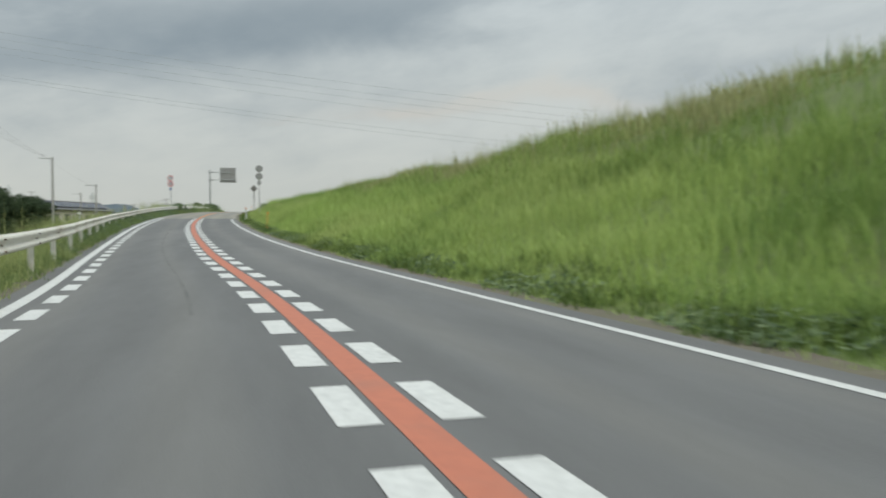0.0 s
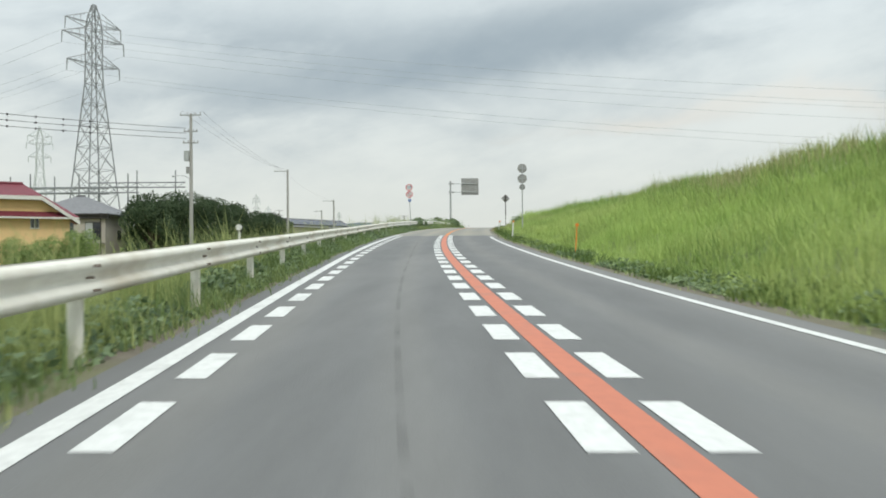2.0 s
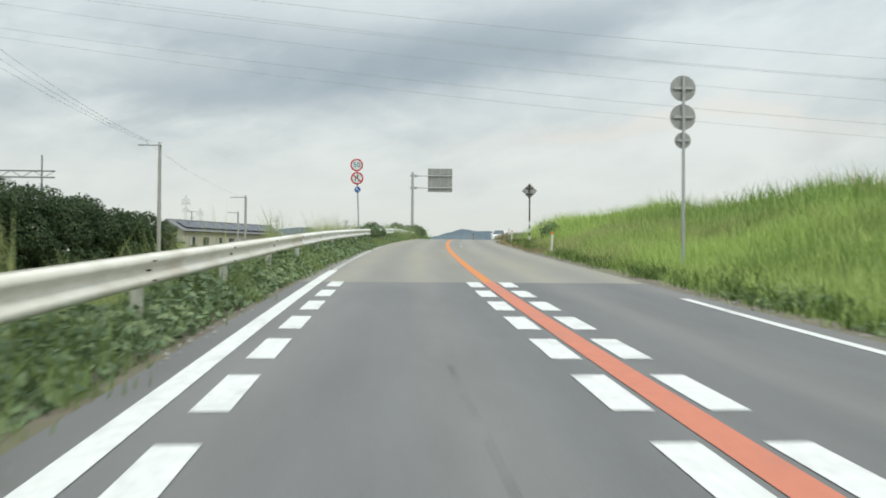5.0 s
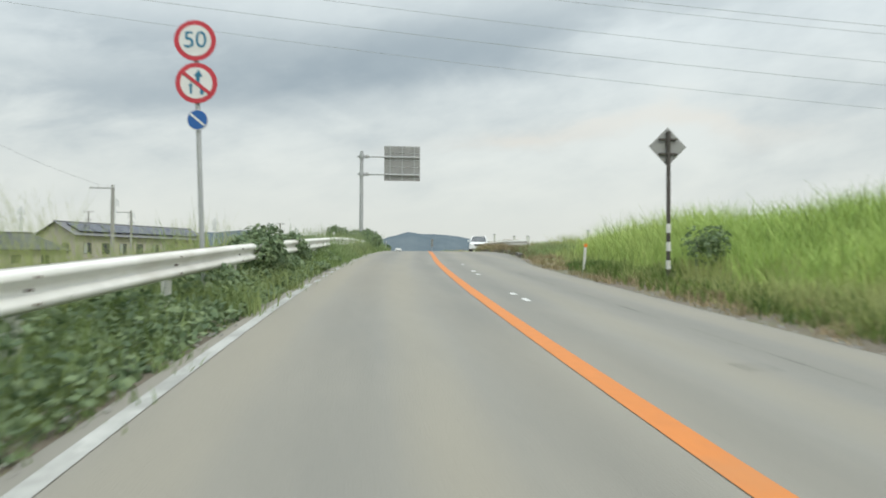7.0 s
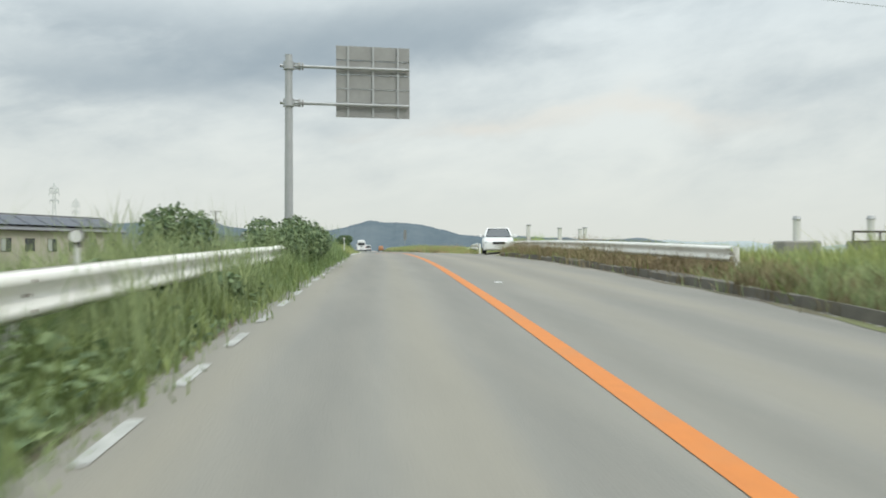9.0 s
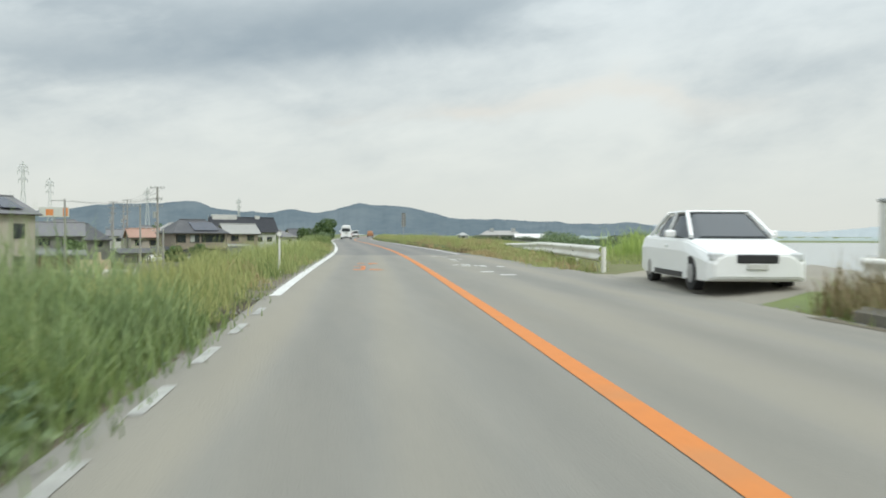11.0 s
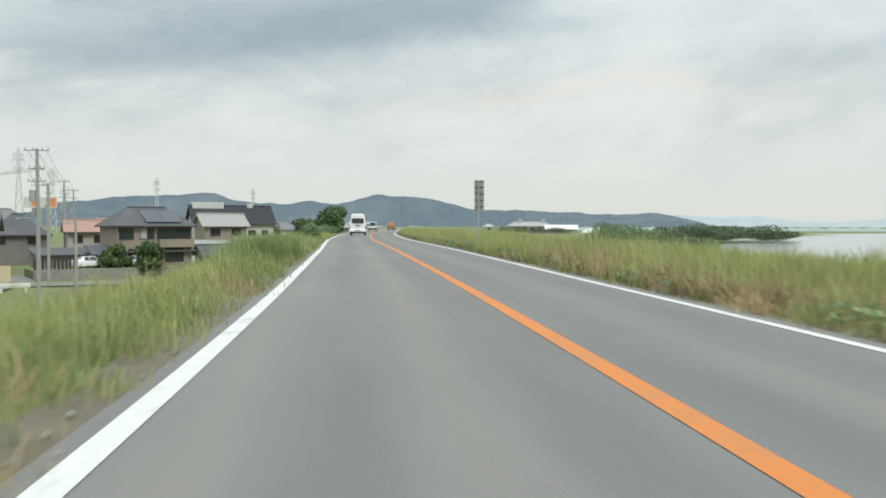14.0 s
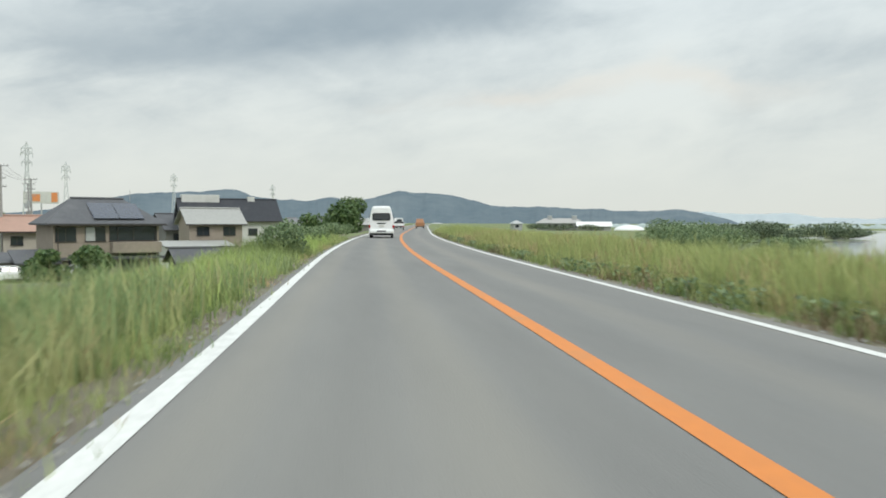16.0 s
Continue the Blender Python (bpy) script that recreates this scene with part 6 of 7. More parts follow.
house("open_shed", -42.0, 281.0, 16, 11.0, 6.0, 3.2, 3.9, "shed", "wall_grey", "roof_grey", "low open shed with a dull grey sheet roof", (("f", -2, 1.6, 2.6, 1.6), ("f", 2.5, 1.6, 2.0, 1.6)), over=0.4)
for x, y, w, rf, wl, kind in ((-22.5, 352, 9, "roof_dark", "wall_grey", "gable"), (-37, 340, 10, "roof_grey", "wall_beige", "hip"), (-45.5, 318, 9, "roof_dark", "wall_grey", "hip"), (-62, 345, 12, "roof_dark", "wall_beige", "hip"), (-78, 370, 14, "roof_grey", "wall_white", "gable"), (-40, 372, 11, "roof_grey", "wall_beige", "hip"), (-24, 392, 12, "roof_dark", "wall_grey", "gable"), (-6, 400, 10, "roof_grey", "wall_white", "hip"),
                            (-66, 300, 11, "roof_dark", "wall_grey", "gable"), (-70, 260, 12, "roof_grey", "wall_beige", "hip"), (-95, 330, 14, "roof_light", "wall_beige", "gable"), (-100, 410, 15, "roof_dark", "wall_white", "hip"), (-60, 430, 12, "roof_grey", "wall_white", "gable"),
                            (2, 440, 11, "roof_dark", "wall_beige", "gable"), (-18, 470, 13, "roof_grey", "wall_white", "hip"), (10, 500, 12, "roof_light", "wall_grey", "gable"), (-90, 205, 12, "roof_dark", "wall_beige", "hip"), (-75, 170, 11, "roof_grey", "wall_white", "gable")):
    house("village_house", x, y, 10 + (x * 7 % 30), w, 8.0, 5.8 + (y % 3) * 0.3, 8.2 + (x % 3) * 0.3, kind, wl, rf, "tiled-roof village house among its neighbours", (("f", -2.5, 4.6, 1.6, 1.2), ("f", 2.2, 4.6, 1.6, 1.2)))

b = thing("low_wall", pose(-32.3, 272, -0.05, 0, 0, 12), "cream block wall with a taller gatepost", "wall")
part("wall_panel", bx(-3.0, 2.4, -0.1, 0.1, 0, 2.0, bevel=0.02), M["wall_cream"], b)
part("gatepost", bx(0.2, 0.9, -0.3, 0.3, 0, 3.2, bevel=0.03), M["wall_cream"], b)
b = thing("sheet_fence", pose(-38.0, 272, -0.05, 0, 0, 12), "maroon sheet-metal fence panel", "fence")
part("panel", bx(-3.0, 2.6, -0.06, 0.06, 0, 2.4, bevel=0.02), M["wall_maroon"], b)
b = thing("garden_wall", pose(-20.5, 279.5, -0.05, 0, 0, 26), "grey concrete garden wall below the brown house", "wall")
part("wall_panel", bx(-9.0, 8.0, -0.1, 0.1, 0, 1.3, bevel=0.02), M["concrete"], b)
part("terrace", bx(-8.9, 7.9, 0.1, 9.0, -0.2, 1.15), M["soil"], b, "earth terrace behind the wall")
for i in range(11):
    part("fence_slat", bx(-9.0 + i * 0.42, -8.75 + i * 0.42, -0.06, 0.0, 1.3, 2.5), M["trim_dark"], b)
b = thing("road_barrier", pose(-29.0, 258.5, -0.05, 0, 0, 14), "low white barrier along the village lane", "barrier")
part("beam", bx(-5.6, 5.6, -0.1, 0.1, 0.5, 0.95, bevel=0.05), M["rail_white"], b)
for i in range(6):
    part("post", bx(-5.4 + i * 2.1, -5.2 + i * 2.1, -0.08, 0.08, 0, 0.5), M["rail_white"], b)
lane = raw("village_lane", [(-30.5, 250, 0.10), (-25.5, 250, 0.10), (-43, 420, 0.10), (-48, 420, 0.10)], [(0, 1, 2, 3)], M["asphalt_c"])
tagged(lane, "narrow grey asphalt lane through the village", "lane", kind="structure")
lane = raw("levee_foot_lane", [(-95, 248, 0.11), (-95, 254, 0.11), (-14, 275, 0.11), (-14, 269, 0.11)], [(0, 3, 2, 1)], M["asphalt_c"])
tagged(lane, "grey lane along the foot of the levee", "lane", kind="structure")

# shop sign on the far roofs
b = thing("roof_sign", pose(-123.0, 565, PLAIN, 0, 0, 14), "white and orange shop sign above far roofs", "sign")
part("mast", rd((0, 0, 0), (0, 0, 15.2), 0.3), M["galv"], b)
part("board", bx(-7.0, 7.0, -0.3, 0.3, 15.0, 20.2, bevel=0.1), M["wall_white"], b)
part("mark", bx(-3.8, -0.4, -0.36, -0.3, 15.9, 19.0, bevel=0.1), M["orange_panel"], b)
part("panel", bx(4.0, 6.4, -0.36, -0.3, 15.6, 19.8), M["orange_panel"], b)

for x, y, top in ((-24.5, 268, 11.0), (-34.0, 304.8, 13.3), (-38, 310.5, 13.1), (-29.4, 244.8, 10.8), (-40, 330, 13), (-46, 345, 13), (-50.5, 226, 13.4), (-56, 290, 13), (-20.0, 262, 7.0), (-30.3, 178.2, 10.6)):
    utility_pole(x, y, top, top > 12)
for a, c in (((-18, 245.4, 12.4), (-34, 304.8, 13.1)), ((-34, 304.8, 13.1), (-40, 330, 12.8)), ((-40, 330, 12.8), (-46, 345, 12.8)), ((-18, 245.4, 11.0), (-24.5, 268, 10.8)), ((-29.4, 244.8, 10.6), (-18, 245.4, 11))):
    for k in (-0.7, 0.0, 0.7):
        wire((a[0] + k, a[1], a[2]), (c[0] + k, c[1], c[2]), 0.5, 0.014)

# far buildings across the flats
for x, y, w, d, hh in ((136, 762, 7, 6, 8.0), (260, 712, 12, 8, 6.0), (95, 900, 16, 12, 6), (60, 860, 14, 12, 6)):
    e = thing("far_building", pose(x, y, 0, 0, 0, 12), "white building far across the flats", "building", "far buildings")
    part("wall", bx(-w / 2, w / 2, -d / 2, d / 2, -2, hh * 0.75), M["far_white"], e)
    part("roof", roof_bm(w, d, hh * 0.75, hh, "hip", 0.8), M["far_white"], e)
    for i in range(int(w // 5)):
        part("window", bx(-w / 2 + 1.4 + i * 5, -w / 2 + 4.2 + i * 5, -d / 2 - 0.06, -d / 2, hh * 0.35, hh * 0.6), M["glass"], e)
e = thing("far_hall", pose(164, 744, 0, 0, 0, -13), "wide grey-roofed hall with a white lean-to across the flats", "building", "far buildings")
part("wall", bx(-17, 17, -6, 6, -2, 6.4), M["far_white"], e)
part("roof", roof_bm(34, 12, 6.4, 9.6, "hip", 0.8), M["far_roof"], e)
for x in (-7.5, 10.0):
    part("tower", bx(x - 1.6, x + 1.6, -2, 2, 7.5, 11.6, bevel=0.05), M["far_white"], e)
part("lean_to_roof", roof_bm(24, 9, 4.2, 7.2, "gable", 0.5), M["sign_white"], e, "white sheet roof").matrix_basis = pose(23, -8, 0)
part("lean_to_wall", bx(11.5, 34.5, -12, -4, -2, 4.2), M["far_white"], e)
for i in range(6):
    part("window", bx(-15.5 + i * 5.2, -12.4 + i * 5.2, -6.06, -6, 3.0, 5.2), M["glass"], e)
e = thing("dome_hall", pose(227, 772, -2.4), "low white domed hall far across the flats", "building", "far buildings")
bm = bmesh.new()
bmesh.ops.create_uvsphere(bm, u_segments=28, v_segments=12, radius=1, matrix=Matrix.Translation((0, 0, 2.0)) @ Matrix.Diagonal((12.5, 10, 5.2, 1)))
part("dome", bm, M["sign_white"], e, smooth=True)
part("drum", rd((0, 0, -2), (0, 0, 2.2), 11, seg=28), M["far_white"], e)


# ---- trees, bushes and vines ----
def leaf_cloud(rng, blobs, count, size):
    """Leaf quads scattered in the outer shell of several rounded masses."""
    vol = np.array([b[3] * b[4] * b[5] for b in blobs]) ** 0.67
    k = rng.choice(len(blobs), count, p=vol / vol.sum())
    B = np.array(blobs, float)[k]
    u = rng.normal(0, 1, (count, 3))
    u /= np.linalg.norm(u, axis=1)[:, None]
    r = rng.uniform(0.45, 1.0, count) ** 0.45 * (1 + 0.12 * np.sin(u[:, 0] * 7 + k) * np.cos(u[:, 1] * 6 + k * 2))
    c = B[:, :3] + u * B[:, 3:] * r[:, None]
    out = u + np.array((0, 0, 0.5))
    V, tris, _ = leaves("", rng, c, out / np.linalg.norm(out, axis=1)[:, None], size, None)
    return V


def leaf_part(name, rng, blobs, count, size, mat, parent, label=""):
    o = foliage_mesh(name, leaf_cloud(rng, blobs, count, size), 4, [], [(0, 1, 2), (0, 2, 3)], M[mat])
    o.parent = parent
    if label:
        o["label"] = label
    return o


def tree(x, y, h, r, seed, label="dark green broadleaf tree with a dense rounded crown", mat="tree_leaf", z0=None, count=10000, size=0.13):
    rng = np.random.default_rng(seed)
    z0 = float(ground_z(y, x - cx(y))) if z0 is None else z0
    e = thing("tree", pose(x, y, z0), label, "tree", "trees")
    bm = bmesh.new()
    tube(bm, [(0, 0, -0.3), (0.1, 0.05, h * 0.25), (0.0, 0.15, h * 0.5)], 0.22, 8)
    blobs = []
    for i in range(13):
        a, t = i * 2.4, rng.uniform(0.24, 0.86)
        q = r * (1.0 - 0.75 * abs(t - 0.55)) * rng.uniform(0.35, 0.75)
        p = (q * math.cos(a), q * math.sin(a), h * t)
        rod(bm, (0, 0.1, h * 0.33), p, 0.09, 0.03, seg=5)
        s = r * rng.uniform(0.36, 0.55)
        blobs.append((*p, s, s, s * 0.78))
    blobs.append((0, 0, h * 0.8, r * 0.5, r * 0.5, h * 0.2))
    part("trunk", bm, M["bark"], e)
    leaf_part("crown", rng, blobs, count, size, mat, e)
    return e


for i, (x, y, h, r) in enumerate(((-34.6, 107.5, 9.4, 3.6), (-33.0, 111, 9.8, 4.2), (-31.0, 116, 9.4, 3.8), (-28.5, 119, 8.8, 3.6), (-26.0, 121, 8.0, 3.2), (-34.8, 118, 9.4, 4.0), (-36.8, 112, 9.0, 3.6), (-30.2, 123, 9.3, 4.0), (-24.6, 125, 7.8, 3.0))):
    tree(x - 2.6, y, h, r, 100 + i, count=13000)
tree(6.2, 300.0, 4.9, 2.7, 120, "round dark green tree at the foot of the levee", "hedge", None, 3600, 0.2)
tree(2.6, 304.0, 5.2, 2.6, 121, "round dark green tree at the foot of the levee", "hedge", None, 2600, 0.2)
for i, (x, y, h, r) in enumerate(((-58, 312, 9.5, 3.4), (-36, 355, 9, 3.6), (-70, 385, 10, 4), (-21.5, 283.0, 4.2, 1.9), (-17.0, 281.5, 4.6, 2.1), (-40.5, 290, 5, 2.2), (-8, 372, 8.5, 4))):
    tree(x, y, h, r, 140 + i, "garden tree among the village houses", "hedge", None, 1400, 0.28)


def bush(name, y, d, rx, ry, h, seed, mat="hedge", count=900, size=0.13, label="dense green roadside bush", z0=None, cat="bush"):
    rng = np.random.default_rng(seed)
    b = at(y, d)
    if z0 is not None:
        b.z = z0
    e = thing(name, pose(b.x, b.y, b.z), label, cat, "bushes")
    bm = bmesh.new()
    blobs = []
    for i in range(6):
        a = i * 1.05 + seed
        p = (rx * 0.5 * math.cos(a), ry * 0.55 * math.sin(a), h * rng.uniform(0.35, 0.72))
        rod(bm, (0, 0, -0.1), p, 0.02, 0.008, seg=4)
        blobs.append((*p, rx * 0.55, ry * 0.5, h * 0.34))
    part("stems", bm, M["bark"], e)
    leaf_part("foliage", rng, blobs, count, size, mat, e)
    return e


# vines that climb over the guardrail
for i, (y, d, rx, ry, h, n) in enumerate(((101.3, -3.6, 0.35, 1.2, 0.32, 600), (105.2, -3.6, 0.35, 1.2, 0.32, 600), (109.2, -3.9, 0.4, 1.2, 0.38, 600), (96.4, -4.3, 0.6, 1.1, 1.3, 2600), (101.9, -4.2, 0.4, 0.7, 1.12, 1200), (99.6, -5.0, 0.6, 1.2, 1.0, 1500), (104.6, -5.0, 0.7, 1.2, 1.0, 1700), (108.0, -5.1, 0.8, 1.2, 1.0, 1700),
                                       (113.0, -5.6, 0.8, 1.4, 0.9, 1400), (117.3, -4.5, 0.5, 0.8, 0.85, 900), (119.0, -3.9, 0.4, 0.6, 0.6, 800),
                                       (127.8, -4.3, 0.8, 1.2, 1.35, 2800), (130.0, -4.1, 0.85, 1.4, 1.6, 3200), (132.4, -4.0, 0.8, 1.2, 1.3, 2400), (135.5, -4.2, 0.6, 1.2, 0.9, 1500))):
    bush("vine_mound", y, d, rx, ry, h, 200 + i, "leaf", int(n * 1.5), 0.055, "broad-leaved vine heaped over the guardrail", cat="vine")
bush("bush", 122.0, -5.1, 0.65, 0.85, 1.5, 226, "leaf", 3600, 0.05, "dark green shrub standing behind the guardrail")
for i, (y, d, rx, ry, h) in enumerate(((96.4, 5.6, 0.5, 0.6, 1.05), (97.6, 6.0, 0.5, 0.7, 1.1))):
    bush("bush", y, d, rx, ry, h, 230 + i, "leaf", 700, 0.05, "leafy green shrub in the bank grass")
for i, (y, d, rx, ry, h) in enumerate(((234.5, -4.6, 0.85, 1.2, 1.45), (246, -5.0, 0.9, 1.6, 1.2), (252, -4.8, 0.7, 1.2, 1.0), (262, -5.2, 1.0, 2.0, 1.2), (276, -5.4, 1.2, 2.0, 1.3))):
    bush("bush", y, d, rx, ry, h, 240 + i, "leaf", 2600, 0.05, "bushy weeds standing in the levee grass")
for i, (x, y, rx, h) in enumerate(((-37.8, 82.0, 1.9, 2.1), (-35.6, 82.3, 1.9, 2.2), (-33.4, 83.0, 1.7, 2.7))):
    bush("hedge", y, x - float(cx(y)), rx, 1.1, h + 1.6, 260 + i, "hedge_light", 9000, 0.06, "clipped bright green hedge before the yellow house")
for i, (x, y) in enumerate(((-41.6, 113.5), (-39.6, 114.5), (-38.0, 113.5))):
    bush("hedge", y, x - float(cx(y)), 1.5, 1.2, 3.4 - 0.3 * i, 270 + i, "hedge", 2200, 0.1, "garden hedge beside the beige house")
# thickets on the river flats
for i in range(9):
    f = i / 12
    y = 334 + 125 * f + (i * 37 % 7)
    bush("thicket", y, 66 - float(cx(y)) + 18 + 22 * f - (i * 53 % 9), 6.0 + i % 3, 5.5, 3.9 + (i * 5 % 4) * 0.95, 280 + i, "leaf", 2600, 0.22, "green bushes on the river bank")
# distant thickets wear the leaf green that has haze painted in
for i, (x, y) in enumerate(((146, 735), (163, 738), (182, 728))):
    bush("thicket", y, x - float(cx(y)), 10, 6, 5.2 - 0.3 * i, 350 + i, "haze_leaf", 900, 0.5, "far trees before the white buildings, green paled for haze")
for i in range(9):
    bush("thicket", 560 + i * 28, 150 + i * 17, 16, 9, 5.5, 310 + i, "haze_leaf", 700, 0.8, "far dark thicket beside the river, haze put into its green")
# the far bank shares that haze-paled green
bank = raw("far_bank", [(112, 436, RIVER + 0.35), (130, 436, RIVER + 0.4), (192, 452, RIVER + 0.4), (192, 466, RIVER + 0.5), (126, 478, RIVER + 0.5)], [(0, 1, 2, 3, 4)], M["haze_leaf"])
tagged(bank, "low grassy far bank of the river", "river bank", kind="structure")
for i in range(9):
    x, y = 124 + i * 7.6 + (i * 29 % 5), 452 + i * 1.0
    bush("thicket", y, x - float(cx(y)), 9, 6, 4.0 + (i % 4) * 0.9, 330 + i, "haze_leaf", 2200, 0.3, "dark trees on the far bank, haze put into their green", RIVER + 0.3)


def build_carpets():
    """Low leafy weeds between the road and the guardrail, and on the slope."""
    rng = np.random.default_rng(31)
    n = 62000
    y = rng.uniform(24, 142, n)
    keep = rng.uniform(0, 1, n) < np.interp(y, (26, 36, 60, 94, 110, 116), (0.3, 0.9, 1.0, 1.0, 1.0, 0.42))
    y = y[keep]
    n = len(y)
    d0, d1 = rail_d(y) - 0.9, -left_w(y) - np.interp(y, (0, 60, 85, 150), (0.62, 0.55, 0.24, 0.22))
    f = rng.uniform(0, 1, n)
    d = d0 + (d1 - d0) * f
    bumpy = 0.5 + 0.5 * np.sin(y * 1.3 + d * 2.1) * np.cos(y * 0.47 - d)
    h = rng.uniform(0.0, 1.0, n) * (0.16 + 0.34 * bumpy) * np.interp(1 - f, (0, 0.25, 0.6, 1), (0.35, 0.9, 1.35, 1.45)) * np.interp(y, (26, 60, 85, 94, 110, 116), (0.7, 1.0, 1.1, 1.15, 1.15, 1.0))
    c = np.stack([cx(y) + d, y, ground_z(y, d) + h + 0.02], -1)
    V, tris, _ = leaves("", rng, c, np.array((0.25, -0.1, 0.9)) + np.zeros((n, 3)), 0.055, None)
    tagged(foliage_mesh("creeping_weeds", V, 4, [], tris, M["leaf"]), "leafy creeping weeds under the guardrail", "weeds", kind="stuff")
    n = 9000
    y = rng.uniform(150, 200, n)
    d = -left_w(y) - rng.uniform(9, 22, n)
    c = np.stack([cx(y) + d, y, ground_z(y, d) + rng.uniform(0, 0.7, n)], -1)
    V, tris, _ = leaves("", rng, c, np.array((0.2, -0.1, 0.9)) + np.zeros((n, 3)), 0.14, None)
    tagged(foliage_mesh("slope_vines", V, 4, [], tris, M["leaf"]), "leafy vines over the foot of the levee", "weeds", kind="stuff")


build_carpets()


# ---- right side: kerb, white guardrails, junction ----
def right_rail_d(y):
    return np.interp(y, (120, 130, 147, 157, 168.5, 177.8, 185, 190), (5.7, 5.25, 5.3, 4.75, 5.75, 7.0, 7.4, 7.75))


guardrail("guardrail", 122.9, 146.5, right_rail_d, 0.76, "rail_white", "dirty white steel guardrail behind the kerb", 4.0, -1)
guardrail("guardrail", 157.0, 189.5, right_rail_d, lambda q: np.interp(q, (157, 168.5, 178, 185, 190), (0.68, 0.68, 0.52, 0.42, 0.38)), "rail_white", "dirty white steel guardrail above dry grass", 4.0, -1, 1.25)
kerb = thing("kerb", pose(0, 0, 0), "dark weathered concrete kerb blocks along the road edge", "kerb", kind="structure")
for i in range(15):
    y = 114.0 + i * 2.1
    a, b2 = on_road(y, float(right_edge(y)) + 0.02), on_road(y + 2.08, float(right_edge(y + 2.08)) + 0.02)
    bm = bmesh.new()
    vs = []
    for p in (a, b2):
        for dx, dz in ((0, -0.1), (0.03, 0.16 + 0.03 * math.sin(i * 3)), (0.2, 0.17 + 0.03 * math.sin(i * 5)), (0.22, -0.1)):
            vs.append(bm.verts.new((p.x + dx, p.y, p.z + dz)))
    for f in ((0, 1, 5, 4), (1, 2, 6, 5), (2, 3, 7, 6), (3, 2, 1, 0), (4, 5, 6, 7)):
        bm.faces.new([vs[j] for j in f])
    part("kerb_block", bm, M["kerb"], kerb)
ys, ds = np.linspace(147.4, 156.8, 10), np.linspace(3.9, 13.0, 12)
V = [tuple(at(y, q, 0.05 if 0 < i < 9 else -0.2)) for i, y in enumerate(ys) for q in ds]
F = [(i * 12 + k, i * 12 + k + 1, (i + 1) * 12 + k + 1, (i + 1) * 12 + k) for i in range(9) for k in range(11)]
tagged(raw("side_road", V, F, M["asphalt_b"]), "worn asphalt mouth of a side road", "side road", kind="structure")
for y, d, h in ((147.2, 6.1, 1.45), (148.0, 8.0, 1.3), (149.6, 9.6, 1.3), (146.5, 9.0, 1.3)):
    b = at(y, d)
    e = thing("white_post", pose(b.x, b.y, b.z), "white concrete marker post near the side road", "post", "white posts")
    part("shaft", bx(-0.09, 0.09, -0.09, 0.09, -0.2, h, bevel=0.02), M["post_white"], e)
    part("cap", bx(-0.11, 0.11, -0.11, 0.11, h, h + 0.06, bevel=0.015), M["galv"], e)
for y, d in ((128.6, 10.4), (128.0, 12.4)):
    b = at(y, d)
    e = thing("sluice_post", pose(b.x, b.y, b.z), "white round post on a low grey concrete block", "post", "sluice posts")
    part("block", bx(-0.6, 0.6, -0.3, 0.3, -0.1, 5.88 - b.z, bevel=0.04), M["concrete"], e, "grey concrete block")
    part("post", rd((0, 0, 5.87 - b.z), (0, 0, 6.5 - b.z), 0.11, 0.10, seg=14), M["post_white"], e)
    part("cap", rd((0, 0, 6.5 - b.z), (0, 0, 6.6 - b.z), 0.125, 0.09, seg=14), M["galv"], e)
b = at(127.6, 12.4)
e = thing("pipe_railing", pose(b.x, b.y, b.z), "dark pipe railing before the concrete block", "railing")
for x in (-0.85, 0.0, 0.85):
    part("upright", rd((x, 0, -0.1), (x, 0, 6.13 - b.z), 0.03, seg=8), M["dark_steel"], e)
for z in (6.13, 5.85):
    part("rail_bar", rd((-0.87, 0, z - b.z), (0.87, 0, z - b.z), 0.03, seg=8), M["dark_steel"], e)
# round white reflectors on posts along the left edge
for x, y, z in ((-6.1, 35.5, 2.16), (-4.62, 116.6, 5.75), (-0.10, 157.24, 6.40)):
    b = at(y, x - float(cx(y)))
    e = thing("reflector_post", pose(b.x, b.y, b.z), "round white reflector on a white post in the grass", "marker post", "reflector posts")
    part("post", rd((0, 0, -0.2), (0, 0, z - b.z - 0.07), 0.032, 0.026, seg=10), M["post_white"], e)
    part("bracket", bx(-0.035, 0.035, -0.02, 0.03, z - b.z - 0.11, z - b.z - 0.06), M["dark_steel"], e)
    rim = part("rim", disc(bmesh.new(), 0, -0.02, z - b.z, 0.072, 0.035, 24), M["dark_steel"], e)
    part("disc", disc(bmesh.new(), 0, -0.045, z - b.z, 0.062, 0.02, 24), M["sign_white"], rim)

# worn numerals and worn white lettering on the asphalt
def worn_material(name, col, keep):
    m = material(name, col, tuple(v * 0.85 for v in col), 6, 0.8)
    N, L = m.node_tree.nodes, m.node_tree.links
    tc, n, r = N.new("ShaderNodeTexCoord"), N.new("ShaderNodeTexNoise"), N.new("ShaderNodeMapRange")
    n.inputs["Scale"].default_value, n.inputs["Detail"].default_value = 2.6, 7
    r.inputs[1].default_value, r.inputs[2].default_value = keep, keep + 0.05
    L.new(tc.outputs["Object"], n.inputs["Vector"])
    L.new(n.outputs[0], r.inputs[0])
    L.new(r.outputs[0], N["Principled BSDF"].inputs["Alpha"])
    return m


M["worn_orange"] = worn_material("worn_orange_marking", (0.55, 0.19, 0.06), 0.40)
M["worn_white"] = worn_material("worn_white_marking", (0.62, 0.62, 0.58), 0.42)
